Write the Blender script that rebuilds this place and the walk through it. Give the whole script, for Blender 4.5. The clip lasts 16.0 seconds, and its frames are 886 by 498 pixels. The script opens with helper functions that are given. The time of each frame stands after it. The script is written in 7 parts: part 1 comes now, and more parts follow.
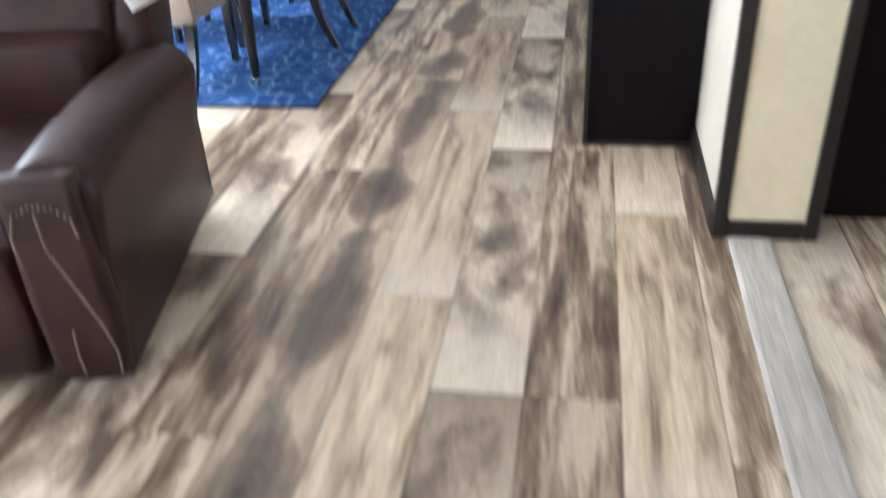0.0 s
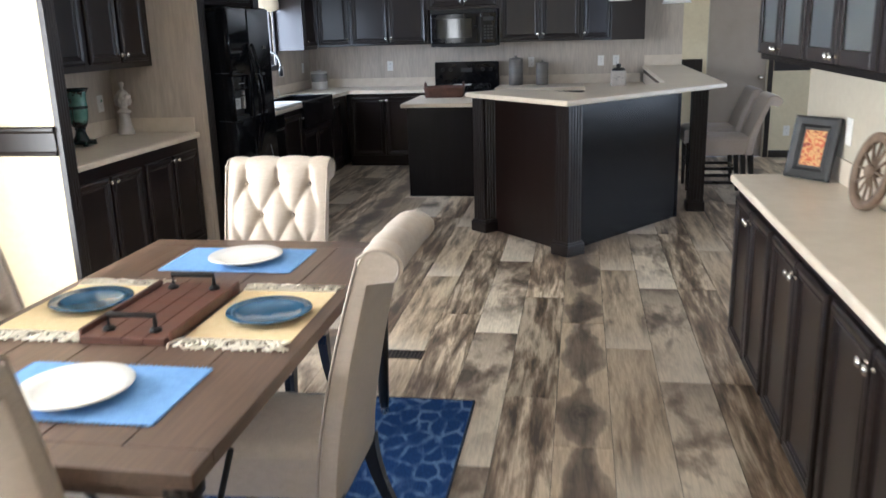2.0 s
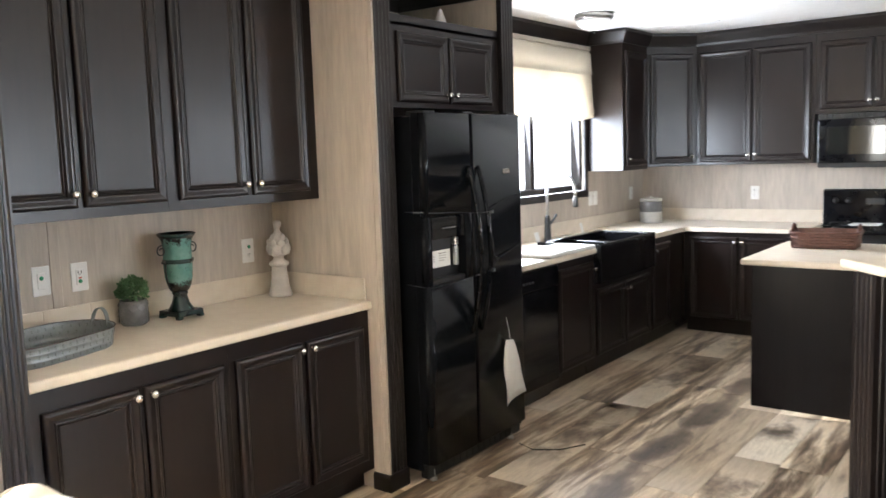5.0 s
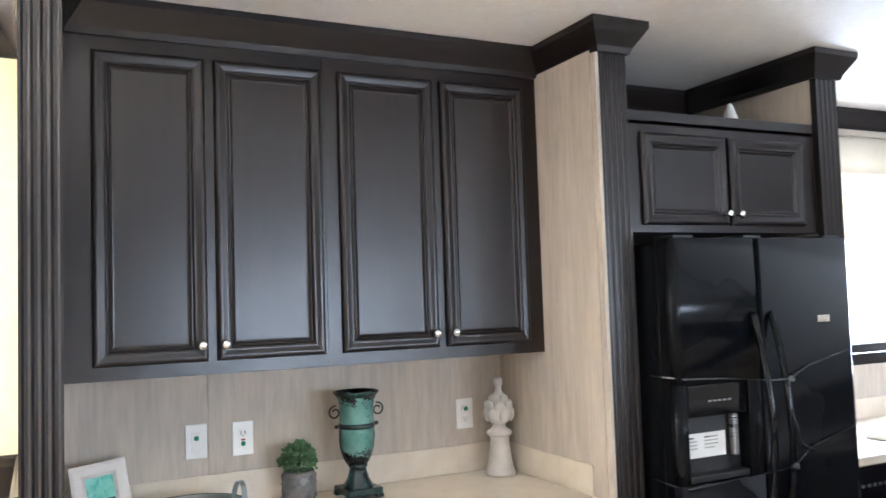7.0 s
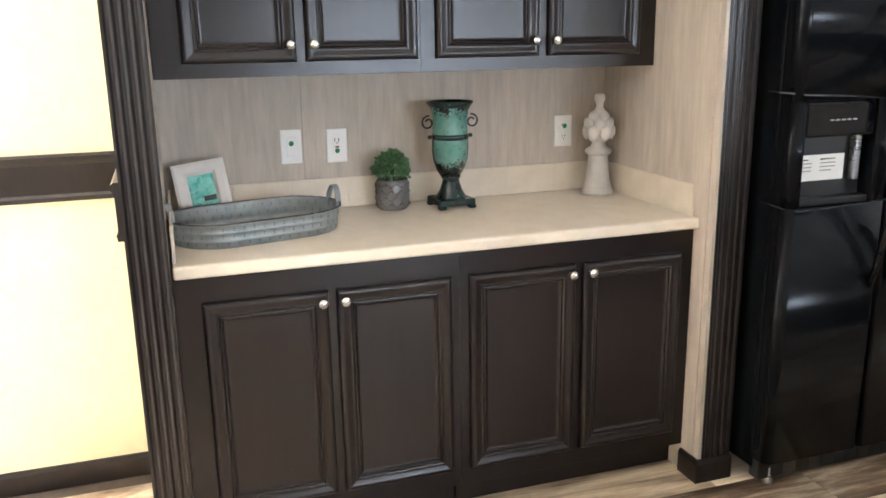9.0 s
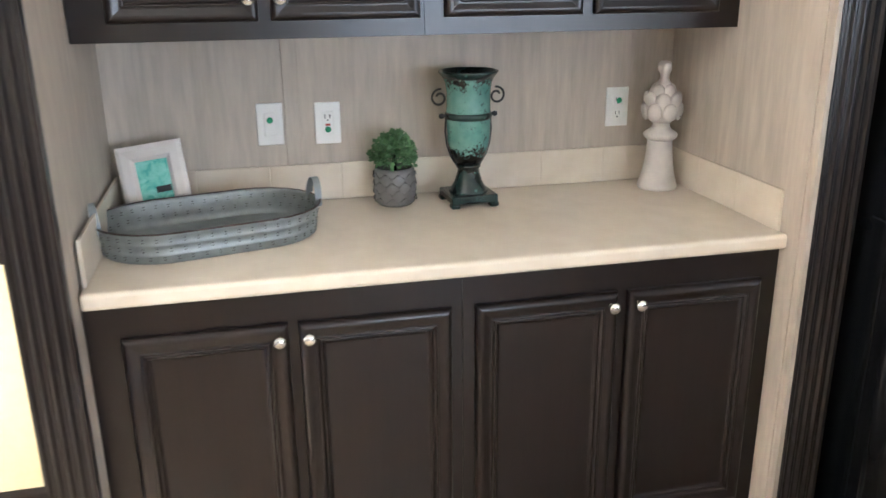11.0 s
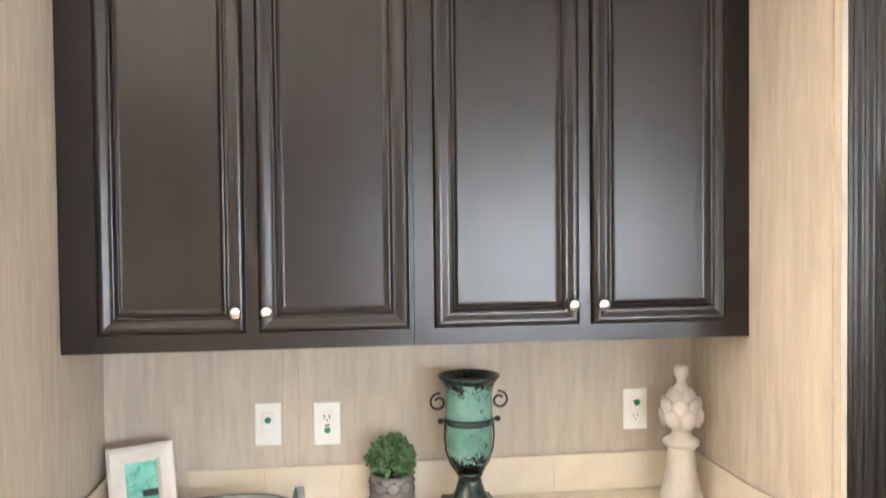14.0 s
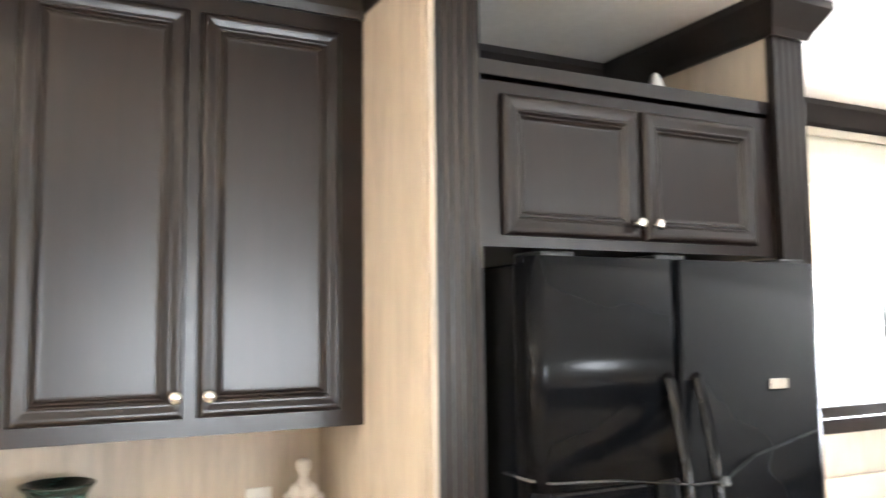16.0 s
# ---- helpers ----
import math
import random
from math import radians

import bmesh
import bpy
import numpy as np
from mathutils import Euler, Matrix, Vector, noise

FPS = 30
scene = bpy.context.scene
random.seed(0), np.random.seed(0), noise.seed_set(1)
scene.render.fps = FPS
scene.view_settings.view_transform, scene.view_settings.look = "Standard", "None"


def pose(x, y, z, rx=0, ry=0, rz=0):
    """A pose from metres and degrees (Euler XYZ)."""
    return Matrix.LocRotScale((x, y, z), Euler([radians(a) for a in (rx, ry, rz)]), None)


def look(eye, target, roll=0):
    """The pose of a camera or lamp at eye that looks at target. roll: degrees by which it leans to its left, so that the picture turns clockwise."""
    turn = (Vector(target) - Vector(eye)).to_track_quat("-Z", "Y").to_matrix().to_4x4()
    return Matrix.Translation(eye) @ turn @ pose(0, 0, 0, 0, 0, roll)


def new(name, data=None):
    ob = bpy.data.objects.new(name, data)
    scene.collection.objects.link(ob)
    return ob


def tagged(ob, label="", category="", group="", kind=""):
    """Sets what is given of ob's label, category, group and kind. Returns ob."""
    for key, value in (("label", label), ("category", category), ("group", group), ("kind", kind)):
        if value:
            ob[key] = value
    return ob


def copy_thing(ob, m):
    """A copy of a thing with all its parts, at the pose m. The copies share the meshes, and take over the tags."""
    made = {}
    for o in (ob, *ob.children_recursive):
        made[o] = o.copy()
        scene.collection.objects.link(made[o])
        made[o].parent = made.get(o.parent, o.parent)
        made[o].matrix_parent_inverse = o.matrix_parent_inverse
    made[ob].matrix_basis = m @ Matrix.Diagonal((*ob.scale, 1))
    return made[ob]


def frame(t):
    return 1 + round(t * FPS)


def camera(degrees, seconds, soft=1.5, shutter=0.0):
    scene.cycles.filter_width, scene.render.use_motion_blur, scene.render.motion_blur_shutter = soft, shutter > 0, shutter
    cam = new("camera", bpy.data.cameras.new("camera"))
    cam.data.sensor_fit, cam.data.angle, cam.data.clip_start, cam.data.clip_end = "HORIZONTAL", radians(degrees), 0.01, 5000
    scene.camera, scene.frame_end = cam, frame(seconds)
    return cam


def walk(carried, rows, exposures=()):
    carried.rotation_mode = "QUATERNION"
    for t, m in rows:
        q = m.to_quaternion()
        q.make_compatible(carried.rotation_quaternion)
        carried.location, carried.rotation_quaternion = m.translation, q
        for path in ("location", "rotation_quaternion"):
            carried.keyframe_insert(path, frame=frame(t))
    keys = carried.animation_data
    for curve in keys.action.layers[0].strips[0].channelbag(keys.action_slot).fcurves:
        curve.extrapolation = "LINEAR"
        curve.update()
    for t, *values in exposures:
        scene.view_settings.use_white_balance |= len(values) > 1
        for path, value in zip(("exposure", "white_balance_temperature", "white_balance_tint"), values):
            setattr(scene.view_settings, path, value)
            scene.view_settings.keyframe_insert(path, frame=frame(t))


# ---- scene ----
cam = camera(56.2, 16.0, 1.5, 0.4)
PATH = [
    (0, (0.248, -0.309, 1.368), (-0.07, 1.371, 0.331), -3.1),
    (0.5, (-0.079, 0.178, 1.547), (-0.373, 1.985, 0.743), -1.6),
    (1, (-0.206, 0.726, 1.564), (-0.514, 2.586, 0.897), -1.6),
    (1.5, (-0.316, 1.318, 1.588), (-0.635, 3.204, 1.002), -1.6),
    (2, (-0.478, 1.855, 1.626), (-0.802, 3.761, 1.111), -1.7),
    (2.5, (-0.586, 2.445, 1.608), (-0.915, 4.365, 1.154), -1.8),
    (3, (-0.74, 2.93, 1.61), (-1.075, 4.861, 1.208), -1.8),
    (3.5, (-0.796, 3.374, 1.616), (-1.165, 5.311, 1.285), -1.6),
    (4, (-0.747, 3.841, 1.629), (-1.356, 5.727, 1.353), -1.8),
    (4.5, (-0.721, 4.31, 1.617), (-1.698, 6.039, 1.378), -2.1),
    (5, (-0.64, 4.757, 1.619), (-1.838, 6.342, 1.39), -1.9),
    (5.2, (-0.623, 4.915, 1.654), (-1.894, 6.444, 1.442), -2.0),
    (7.3, (-0.945, 5.986, 1.623), (-2.769, 6.799, 1.724), -1.4),
    (7.5, (-0.966, 6.002, 1.588), (-2.802, 6.793, 1.638), -1.3),
    (8, (-0.97, 6.01, 1.534), (-2.822, 6.74, 1.339), -1.0),
    (8.5, (-0.962, 6.017, 1.531), (-2.804, 6.681, 1.123), -0.8),
    (8.7, (-0.963, 6.007, 1.52), (-2.802, 6.648, 1.067), -0.9),
    (10.8, (-1.442, 6.298, 1.565), (-3.291, 6.741, 0.946), -0.6),
    (11, (-1.527, 6.371, 1.561), (-3.378, 6.793, 0.932), -0.6),
    (11.5, (-1.722, 6.56, 1.561), (-3.578, 6.962, 0.933), -0.4),
    (12, (-1.756, 6.632, 1.577), (-3.617, 7.002, 0.945), -0.3),
    (12.5, (-1.739, 6.624, 1.587), (-3.61, 6.951, 0.959), -0.3),
    (13, (-1.671, 6.621, 1.66), (-3.58, 6.908, 1.136), -0.3),
    (13.5, (-1.618, 6.643, 1.7), (-3.581, 6.889, 1.411), -0.3),
    (14, (-1.59, 6.625, 1.709), (-3.574, 6.87, 1.652), -0.6),
    (14.5, (-1.585, 6.626, 1.723), (-3.57, 6.862, 1.796), -0.4),
    (15, (-1.612, 6.72, 1.683), (-3.588, 6.993, 1.837), -0.6),
    (15.5, (-1.575, 6.783, 1.655), (-3.482, 7.345, 1.873), -0.7),
    (16, (-1.594, 6.867, 1.666), (-3.367, 7.774, 1.85), -0.7),
]
EXPOSURES = [
    (0.0, 0.3, 4850, 10), (0.5, 0.15, 5250, 10), (1.5, -0.1, 5350, 10), (2.5, -0.1, 5250, 10), (3.5, 0.25, 5700, 10), (4.0, 0.65, 5800, 10), (5.0, 1.1, 5850, 10),
    (7.5, 1.6, 5200, 10), (8.5, 1.5, 5550, 10), (11.0, 1.45, 5350, 10), (11.5, 1.45, 5600, 10), (12.0, 1.7, 5750, 10), (12.5, 1.75, 5700, 10), (13.0, 1.65, 5600, 10), (13.5, 1.8, 5850, 10), (14.0, 2.15, 5950, 10), (14.5, 2.3, 5950, 10), (15.0, 2.35, 6150, 10), (16.0, 2.25, 6050, 10),
]
walk(cam, [(t, look(eye, target, roll)) for t, eye, target, roll in PATH], EXPOSURES)

# ---- world, sun, windows' light, exposure ----
world = bpy.data.worlds.new("world")
scene.world = world
world.use_nodes = True
wn = world.node_tree.nodes
sky = wn.new("ShaderNodeTexSky")
sky.sky_type, sky.sun_disc = "NISHITA", False
sky.sun_elevation, sky.sun_rotation = radians(36.4), radians(-84)
world.node_tree.links.new(sky.outputs[0], wn["Background"].inputs[0])
wn["Background"].inputs[1].default_value = 0.15

sun = new("sun", bpy.data.lights.new("sun", "SUN"))
sun.data.energy, sun.data.angle, sun.data.color = 4.0, radians(0.5), (1.0, 0.94, 0.84)
sun.matrix_world = look((-12, 2.2, 8.9), (0, 3.4, 0))


def window_light(name, eye, target, w, h, watts, color=(0.93, 0.96, 1.0)):
    ob = new(name, bpy.data.lights.new(name, "AREA"))
    ob.data.shape, ob.data.size, ob.data.size_y = "RECTANGLE", w, h
    ob.data.energy, ob.data.color = watts, color
    ob.matrix_world = look(eye, target)
    return ob


window_light("window_light", (-3.97, 3.75, 1.15), (0, 3.75, 1.55), 2.3, 1.9, 365, (1.0, 0.905, 0.755))
window_light("window_light", (-3.99, 10.35, 1.72), (0, 10.35, 2.2), 1.5, 0.95, 85)
window_light("window_light", (-3.97, -1.2, 1.45), (0, -1.2, 1.7), 2.2, 1.3, 190, (1.0, 0.92, 0.78))
window_light("window_light", (4.57, 9.2, 1.2), (0, 9.2, 1.9), 3.1, 1.4, 46, (0.86, 0.93, 1.0))
window_light("window_light", (3.02, 12.41, 1.73), (3.02, 0, 1.73), 1.0, 0.85, 28)
# fill lamp in an assumed east window that is never in view
window_light("window_light", (4.57, 3.0, 1.6), (0, 3.0, 2.2), 1.8, 1.2, 25)
# added fill from behind the camera, set in an assumed south window
window_light("window_light", (0.0, -3.42, 1.5), (0, 0, 1.9), 2.2, 1.3, 40, (1.0, 0.96, 0.90))


# ---- materials ----
def nodes(name):
    m = bpy.data.materials.new(name)
    m.use_nodes = True
    nt = m.node_tree
    return m, nt.nodes, nt.links, nt.nodes["Principled BSDF"]


def ramp(nn, stops):
    r = nn.new("ShaderNodeValToRGB")
    els = r.color_ramp.elements
    while len(els) < len(stops):
        els.new(0.5)
    for el, (p, c) in zip(els, stops):
        el.position, el.color = p, (*c, 1)
    return r


def coords(nn, ll, scale, kind="Object"):
    tc = nn.new("ShaderNodeTexCoord")
    mp = nn.new("ShaderNodeMapping")
    mp.inputs["Scale"].default_value = scale
    ll.new(tc.outputs[kind], mp.inputs[0])
    return mp


def noise_node(nn, ll, src, scale, detail=4.0, rough=0.55, distort=0.0):
    n = nn.new("ShaderNodeTexNoise")
    n.inputs["Scale"].default_value, n.inputs["Detail"].default_value = scale, detail
    n.inputs["Roughness"].default_value, n.inputs["Distortion"].default_value = rough, distort
    ll.new(src.outputs[0], n.inputs["Vector"])
    return n


def bump(nn, ll, src, bs, strength, dist=0.002):
    b = nn.new("ShaderNodeBump")
    b.inputs["Strength"].default_value, b.inputs["Distance"].default_value = strength, dist
    ll.new(src, b.inputs["Height"])
    ll.new(b.outputs[0], bs.inputs["Normal"])


def mat(name, lo, hi, rough=0.5, scale=(1, 1, 1), size=8.0, metal=0.0, bumps=0.1, rvar=0.12, detail=5.0, coat=0.0, kind="Object", sheen=0.0, spec=0.5):
    """A two-tone surface: grain of the given stretch between colours lo and hi, with broad stains and uneven gloss."""
    m, nn, ll, bs = nodes(name)
    mp = coords(nn, ll, scale, kind)
    fine = noise_node(nn, ll, mp, size, detail)
    broad = noise_node(nn, ll, mp, size * 0.17, 3.0)
    add = nn.new("ShaderNodeMath")
    add.operation = "MULTIPLY_ADD"
    add.inputs[1].default_value = 0.45
    ll.new(broad.outputs[0], add.inputs[0])
    half = nn.new("ShaderNodeMath")
    half.operation = "MULTIPLY"
    half.inputs[1].default_value = 0.55
    ll.new(fine.outputs[0], half.inputs[0])
    ll.new(half.outputs[0], add.inputs[2])
    r = ramp(nn, [(0.32, lo), (0.68, hi)])
    ll.new(add.outputs[0], r.inputs[0])
    ll.new(r.outputs[0], bs.inputs["Base Color"])
    rr = nn.new("ShaderNodeMapRange")
    rr.inputs["To Min"].default_value, rr.inputs["To Max"].default_value = max(0.02, rough - rvar), min(1, rough + rvar)
    ll.new(broad.outputs[0], rr.inputs[0])
    ll.new(rr.outputs[0], bs.inputs["Roughness"])
    bs.inputs["Metallic"].default_value = metal
    bs.inputs["Coat Weight"].default_value = coat
    bs.inputs["Specular IOR Level"].default_value = spec
    bs.inputs["Coat Roughness"].default_value = 0.12
    bs.inputs["Sheen Weight"].default_value = sheen
    if bumps:
        bump(nn, ll, fine.outputs[0], bs, bumps)
    return m


ESPRESSO = mat("espresso_wood", (0.0075, 0.0043, 0.0037), (0.0125, 0.0070, 0.0058), 0.28, (14, 14, 0.9), 5.0, bumps=0.0, rvar=0.003, spec=0.40, detail=2.0)
ESPRESSO_FLAT = mat("espresso_laminate", (0.004, 0.0032, 0.0038), (0.008, 0.006, 0.0064), 0.22, (10, 10, 0.8), 5.0, bumps=0.0, rvar=0.015, spec=0.09)
TRIM = mat("espresso_trim", (0.007, 0.0049, 0.0045), (0.0145, 0.0098, 0.0088), 0.33, (9, 9, 1.2), 6.0, bumps=0.02, rvar=0.03, spec=0.45, detail=3.0)
WALLPAPER = mat("grasscloth_wallpaper", (0.395, 0.342, 0.282), (0.568, 0.496, 0.41), 0.62, (15, 15, 1.9), 3.2, bumps=0.06, detail=4.5, kind="Object")
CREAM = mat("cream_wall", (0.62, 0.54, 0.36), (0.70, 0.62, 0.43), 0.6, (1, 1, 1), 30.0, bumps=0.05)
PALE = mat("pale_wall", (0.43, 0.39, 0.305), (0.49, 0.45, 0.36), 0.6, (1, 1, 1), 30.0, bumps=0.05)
CEIL = mat("textured_ceiling", (0.72, 0.70, 0.66), (0.80, 0.78, 0.74), 0.85, (1, 1, 1), 42.0, bumps=0.7)
COUNTER = mat("beige_laminate_counter", (0.67, 0.58, 0.46), (0.78, 0.695, 0.575), 0.34, (1, 1, 1), 14.0, bumps=0.01, rvar=0.02)
TILE = mat("cream_tile", (0.62, 0.535, 0.425), (0.73, 0.655, 0.545), 0.3, (1, 1, 1), 14.0, bumps=0.02, rvar=0.02)
GROUT = mat("grout", (0.64, 0.57, 0.46), (0.72, 0.65, 0.54), 0.9, size=60.0)
BLACK = mat("black_enamel", (0.004, 0.004, 0.005), (0.007, 0.007, 0.008), 0.07, size=20.0, bumps=0.0, rvar=0.003, spec=0.2)
FRIDGE_BLACK = mat("black_fridge_enamel", (0.004, 0.0045, 0.0055), (0.0065, 0.007, 0.0085), 0.16, (1, 1, 1), 6.0, bumps=0.0, rvar=0.004, spec=0.12, detail=1.0)
BLACK_MATT = mat("black_matt", (0.008, 0.008, 0.008), (0.014, 0.013, 0.013), 0.45, size=20.0, bumps=0.02)
BLACK_WOOD = mat("black_wood", (0.006, 0.006, 0.007), (0.013, 0.012, 0.012), 0.28, (12, 12, 1), 6.0, bumps=0.04)
NICKEL = mat("brushed_nickel", (0.62, 0.60, 0.56), (0.72, 0.70, 0.66), 0.25, size=80.0, metal=1.0, bumps=0.03)
GALV = mat("galvanised_steel", (0.22, 0.245, 0.25), (0.36, 0.385, 0.385), 0.5, size=28.0, metal=0.55, bumps=0.08)
LINEN = mat("cream_linen", (0.40, 0.335, 0.265), (0.51, 0.44, 0.355), 0.85, (60, 60, 220), 3.0, bumps=0.25, sheen=0.3)
LINEN_GREY = mat("taupe_linen", (0.36, 0.31, 0.27), (0.46, 0.40, 0.35), 0.85, (60, 60, 220), 3.0, bumps=0.25, sheen=0.3)
PIPING = mat("grey_piping", (0.34, 0.29, 0.24), (0.44, 0.38, 0.32), 0.8, size=60.0)
LEATHER = mat("burgundy_leather", (0.011, 0.0043, 0.0045), (0.040, 0.0135, 0.0105), 0.46, size=9.0, bumps=0.15, rvar=0.08, spec=0.3)
NAIL = mat("dull_brass", (0.10, 0.08, 0.065), (0.22, 0.18, 0.145), 0.4, size=60.0, metal=0.9, bumps=0.0)
STITCH = mat("stitching", (0.16, 0.10, 0.08), (0.22, 0.15, 0.12), 0.7, size=90.0)
PAPER = mat("white_paper", (0.74, 0.74, 0.72), (0.82, 0.82, 0.80), 0.7, size=20.0, bumps=0.02)
WHITE_PLASTIC = mat("white_plastic", (0.76, 0.75, 0.72), (0.82, 0.81, 0.78), 0.35, size=20.0, bumps=0.0)
GREEN_DOT = mat("green_sticker", (0.02, 0.22, 0.10), (0.03, 0.30, 0.14), 0.5, size=30.0)
RED_DOT = mat("red_button", (0.35, 0.03, 0.02), (0.45, 0.05, 0.03), 0.4, size=30.0)
SLOT = mat("dark_slot", (0.02, 0.02, 0.02), (0.03, 0.03, 0.03), 0.6, size=30.0)
TABLE_WOOD = mat("brown_table_wood", (0.06, 0.036, 0.023), (0.135, 0.083, 0.053), 0.38, (18, 1.0, 18), 4.0, bumps=0.12)
TRAY_WOOD = mat("red_brown_wood", (0.05, 0.020, 0.013), (0.13, 0.052, 0.033), 0.4, (3, 22, 22), 4.0, bumps=0.12)
IRON = mat("black_iron", (0.010, 0.010, 0.011), (0.022, 0.021, 0.021), 0.42, size=40.0, metal=0.4, bumps=0.15)
PLATE_WHITE = mat("white_ceramic", (0.76, 0.75, 0.71), (0.82, 0.81, 0.77), 0.14, size=10.0, bumps=0.0)
PLATE_BLUE = mat("blue_glaze", (0.018, 0.055, 0.105), (0.05, 0.115, 0.19), 0.14, size=14.0, bumps=0.03)
CLOTH_BLUE = mat("blue_cotton", (0.13, 0.28, 0.58), (0.20, 0.38, 0.68), 0.9, (1, 1, 1), 220.0, bumps=0.3)
CLOTH_YELLOW = mat("yellow_cotton", (0.66, 0.50, 0.26), (0.76, 0.62, 0.38), 0.9, (1, 1, 1), 220.0, bumps=0.3)
FRINGE = mat("cream_fringe", (0.72, 0.66, 0.54), (0.80, 0.75, 0.64), 0.9, size=80.0)
STONE_WHITE = mat("distressed_white_wood", (0.50, 0.46, 0.42), (0.68, 0.64, 0.59), 0.75, size=26.0, bumps=0.3)
POT_GREY = mat("grey_glaze", (0.095, 0.092, 0.09), (0.18, 0.175, 0.17), 0.22, size=16.0, bumps=0.05)
LEAF = mat("boxwood_leaf", (0.03, 0.085, 0.032), (0.15, 0.27, 0.11), 0.5, size=60.0, bumps=0.0)
WHITE_WOOD = mat("whitewashed_wood", (0.62, 0.57, 0.53), (0.72, 0.68, 0.64), 0.55, (3, 20, 3), 6.0, bumps=0.1)
FRAME_BLACK = mat("black_frame", (0.007, 0.007, 0.0075), (0.018, 0.018, 0.018), 0.45, size=30.0)
FRAME_WOOD = mat("rustic_frame", (0.10, 0.055, 0.03), (0.22, 0.13, 0.075), 0.5, (20, 3, 20), 4.0, bumps=0.2)
WHEEL_WOOD = mat("weathered_wheel", (0.10, 0.065, 0.04), (0.20, 0.14, 0.095), 0.6, size=30.0, bumps=0.3)
DOOR_TAUPE = mat("taupe_door", (0.30, 0.255, 0.21), (0.35, 0.30, 0.25), 0.45, size=6.0, bumps=0.02)
WICKER = mat("brown_wicker", (0.045, 0.019, 0.013), (0.17, 0.075, 0.05), 0.5, size=90.0, bumps=0.4)
CAN_STEEL = mat("brushed_steel", (0.32, 0.31, 0.30), (0.44, 0.43, 0.41), 0.3, (2, 2, 40), 8.0, metal=0.9, bumps=0.05)
SHADE_GLASS = mat("frosted_shade_glass", (0.78, 0.77, 0.74), (0.84, 0.83, 0.80), 0.35, size=12.0, bumps=0.0)
VENT_METAL = mat("brown_vent", (0.06, 0.045, 0.035), (0.10, 0.075, 0.06), 0.4, size=30.0, metal=0.5)
STRIP = mat("pale_threshold", (0.30, 0.27, 0.235), (0.62, 0.58, 0.52), 0.35, (26, 1.4, 1), 5.0)
TOWEL = mat("white_tag_paper", (0.66, 0.65, 0.62), (0.76, 0.75, 0.72), 0.8, size=14.0, bumps=0.05)


def glass(name, rough, color, alpha=0.0):
    m, nn, ll, bs = nodes(name)
    bs.inputs["Base Color"].default_value = (*color, 1)
    bs.inputs["Roughness"].default_value = rough
    bs.inputs["Transmission Weight"].default_value = 1.0
    bs.inputs["IOR"].default_value = 1.45
    return m


PANE = glass("window_pane", 0.0, (1, 1, 1))
FROST = glass("frosted_glass", 0.45, (0.78, 0.84, 0.84))


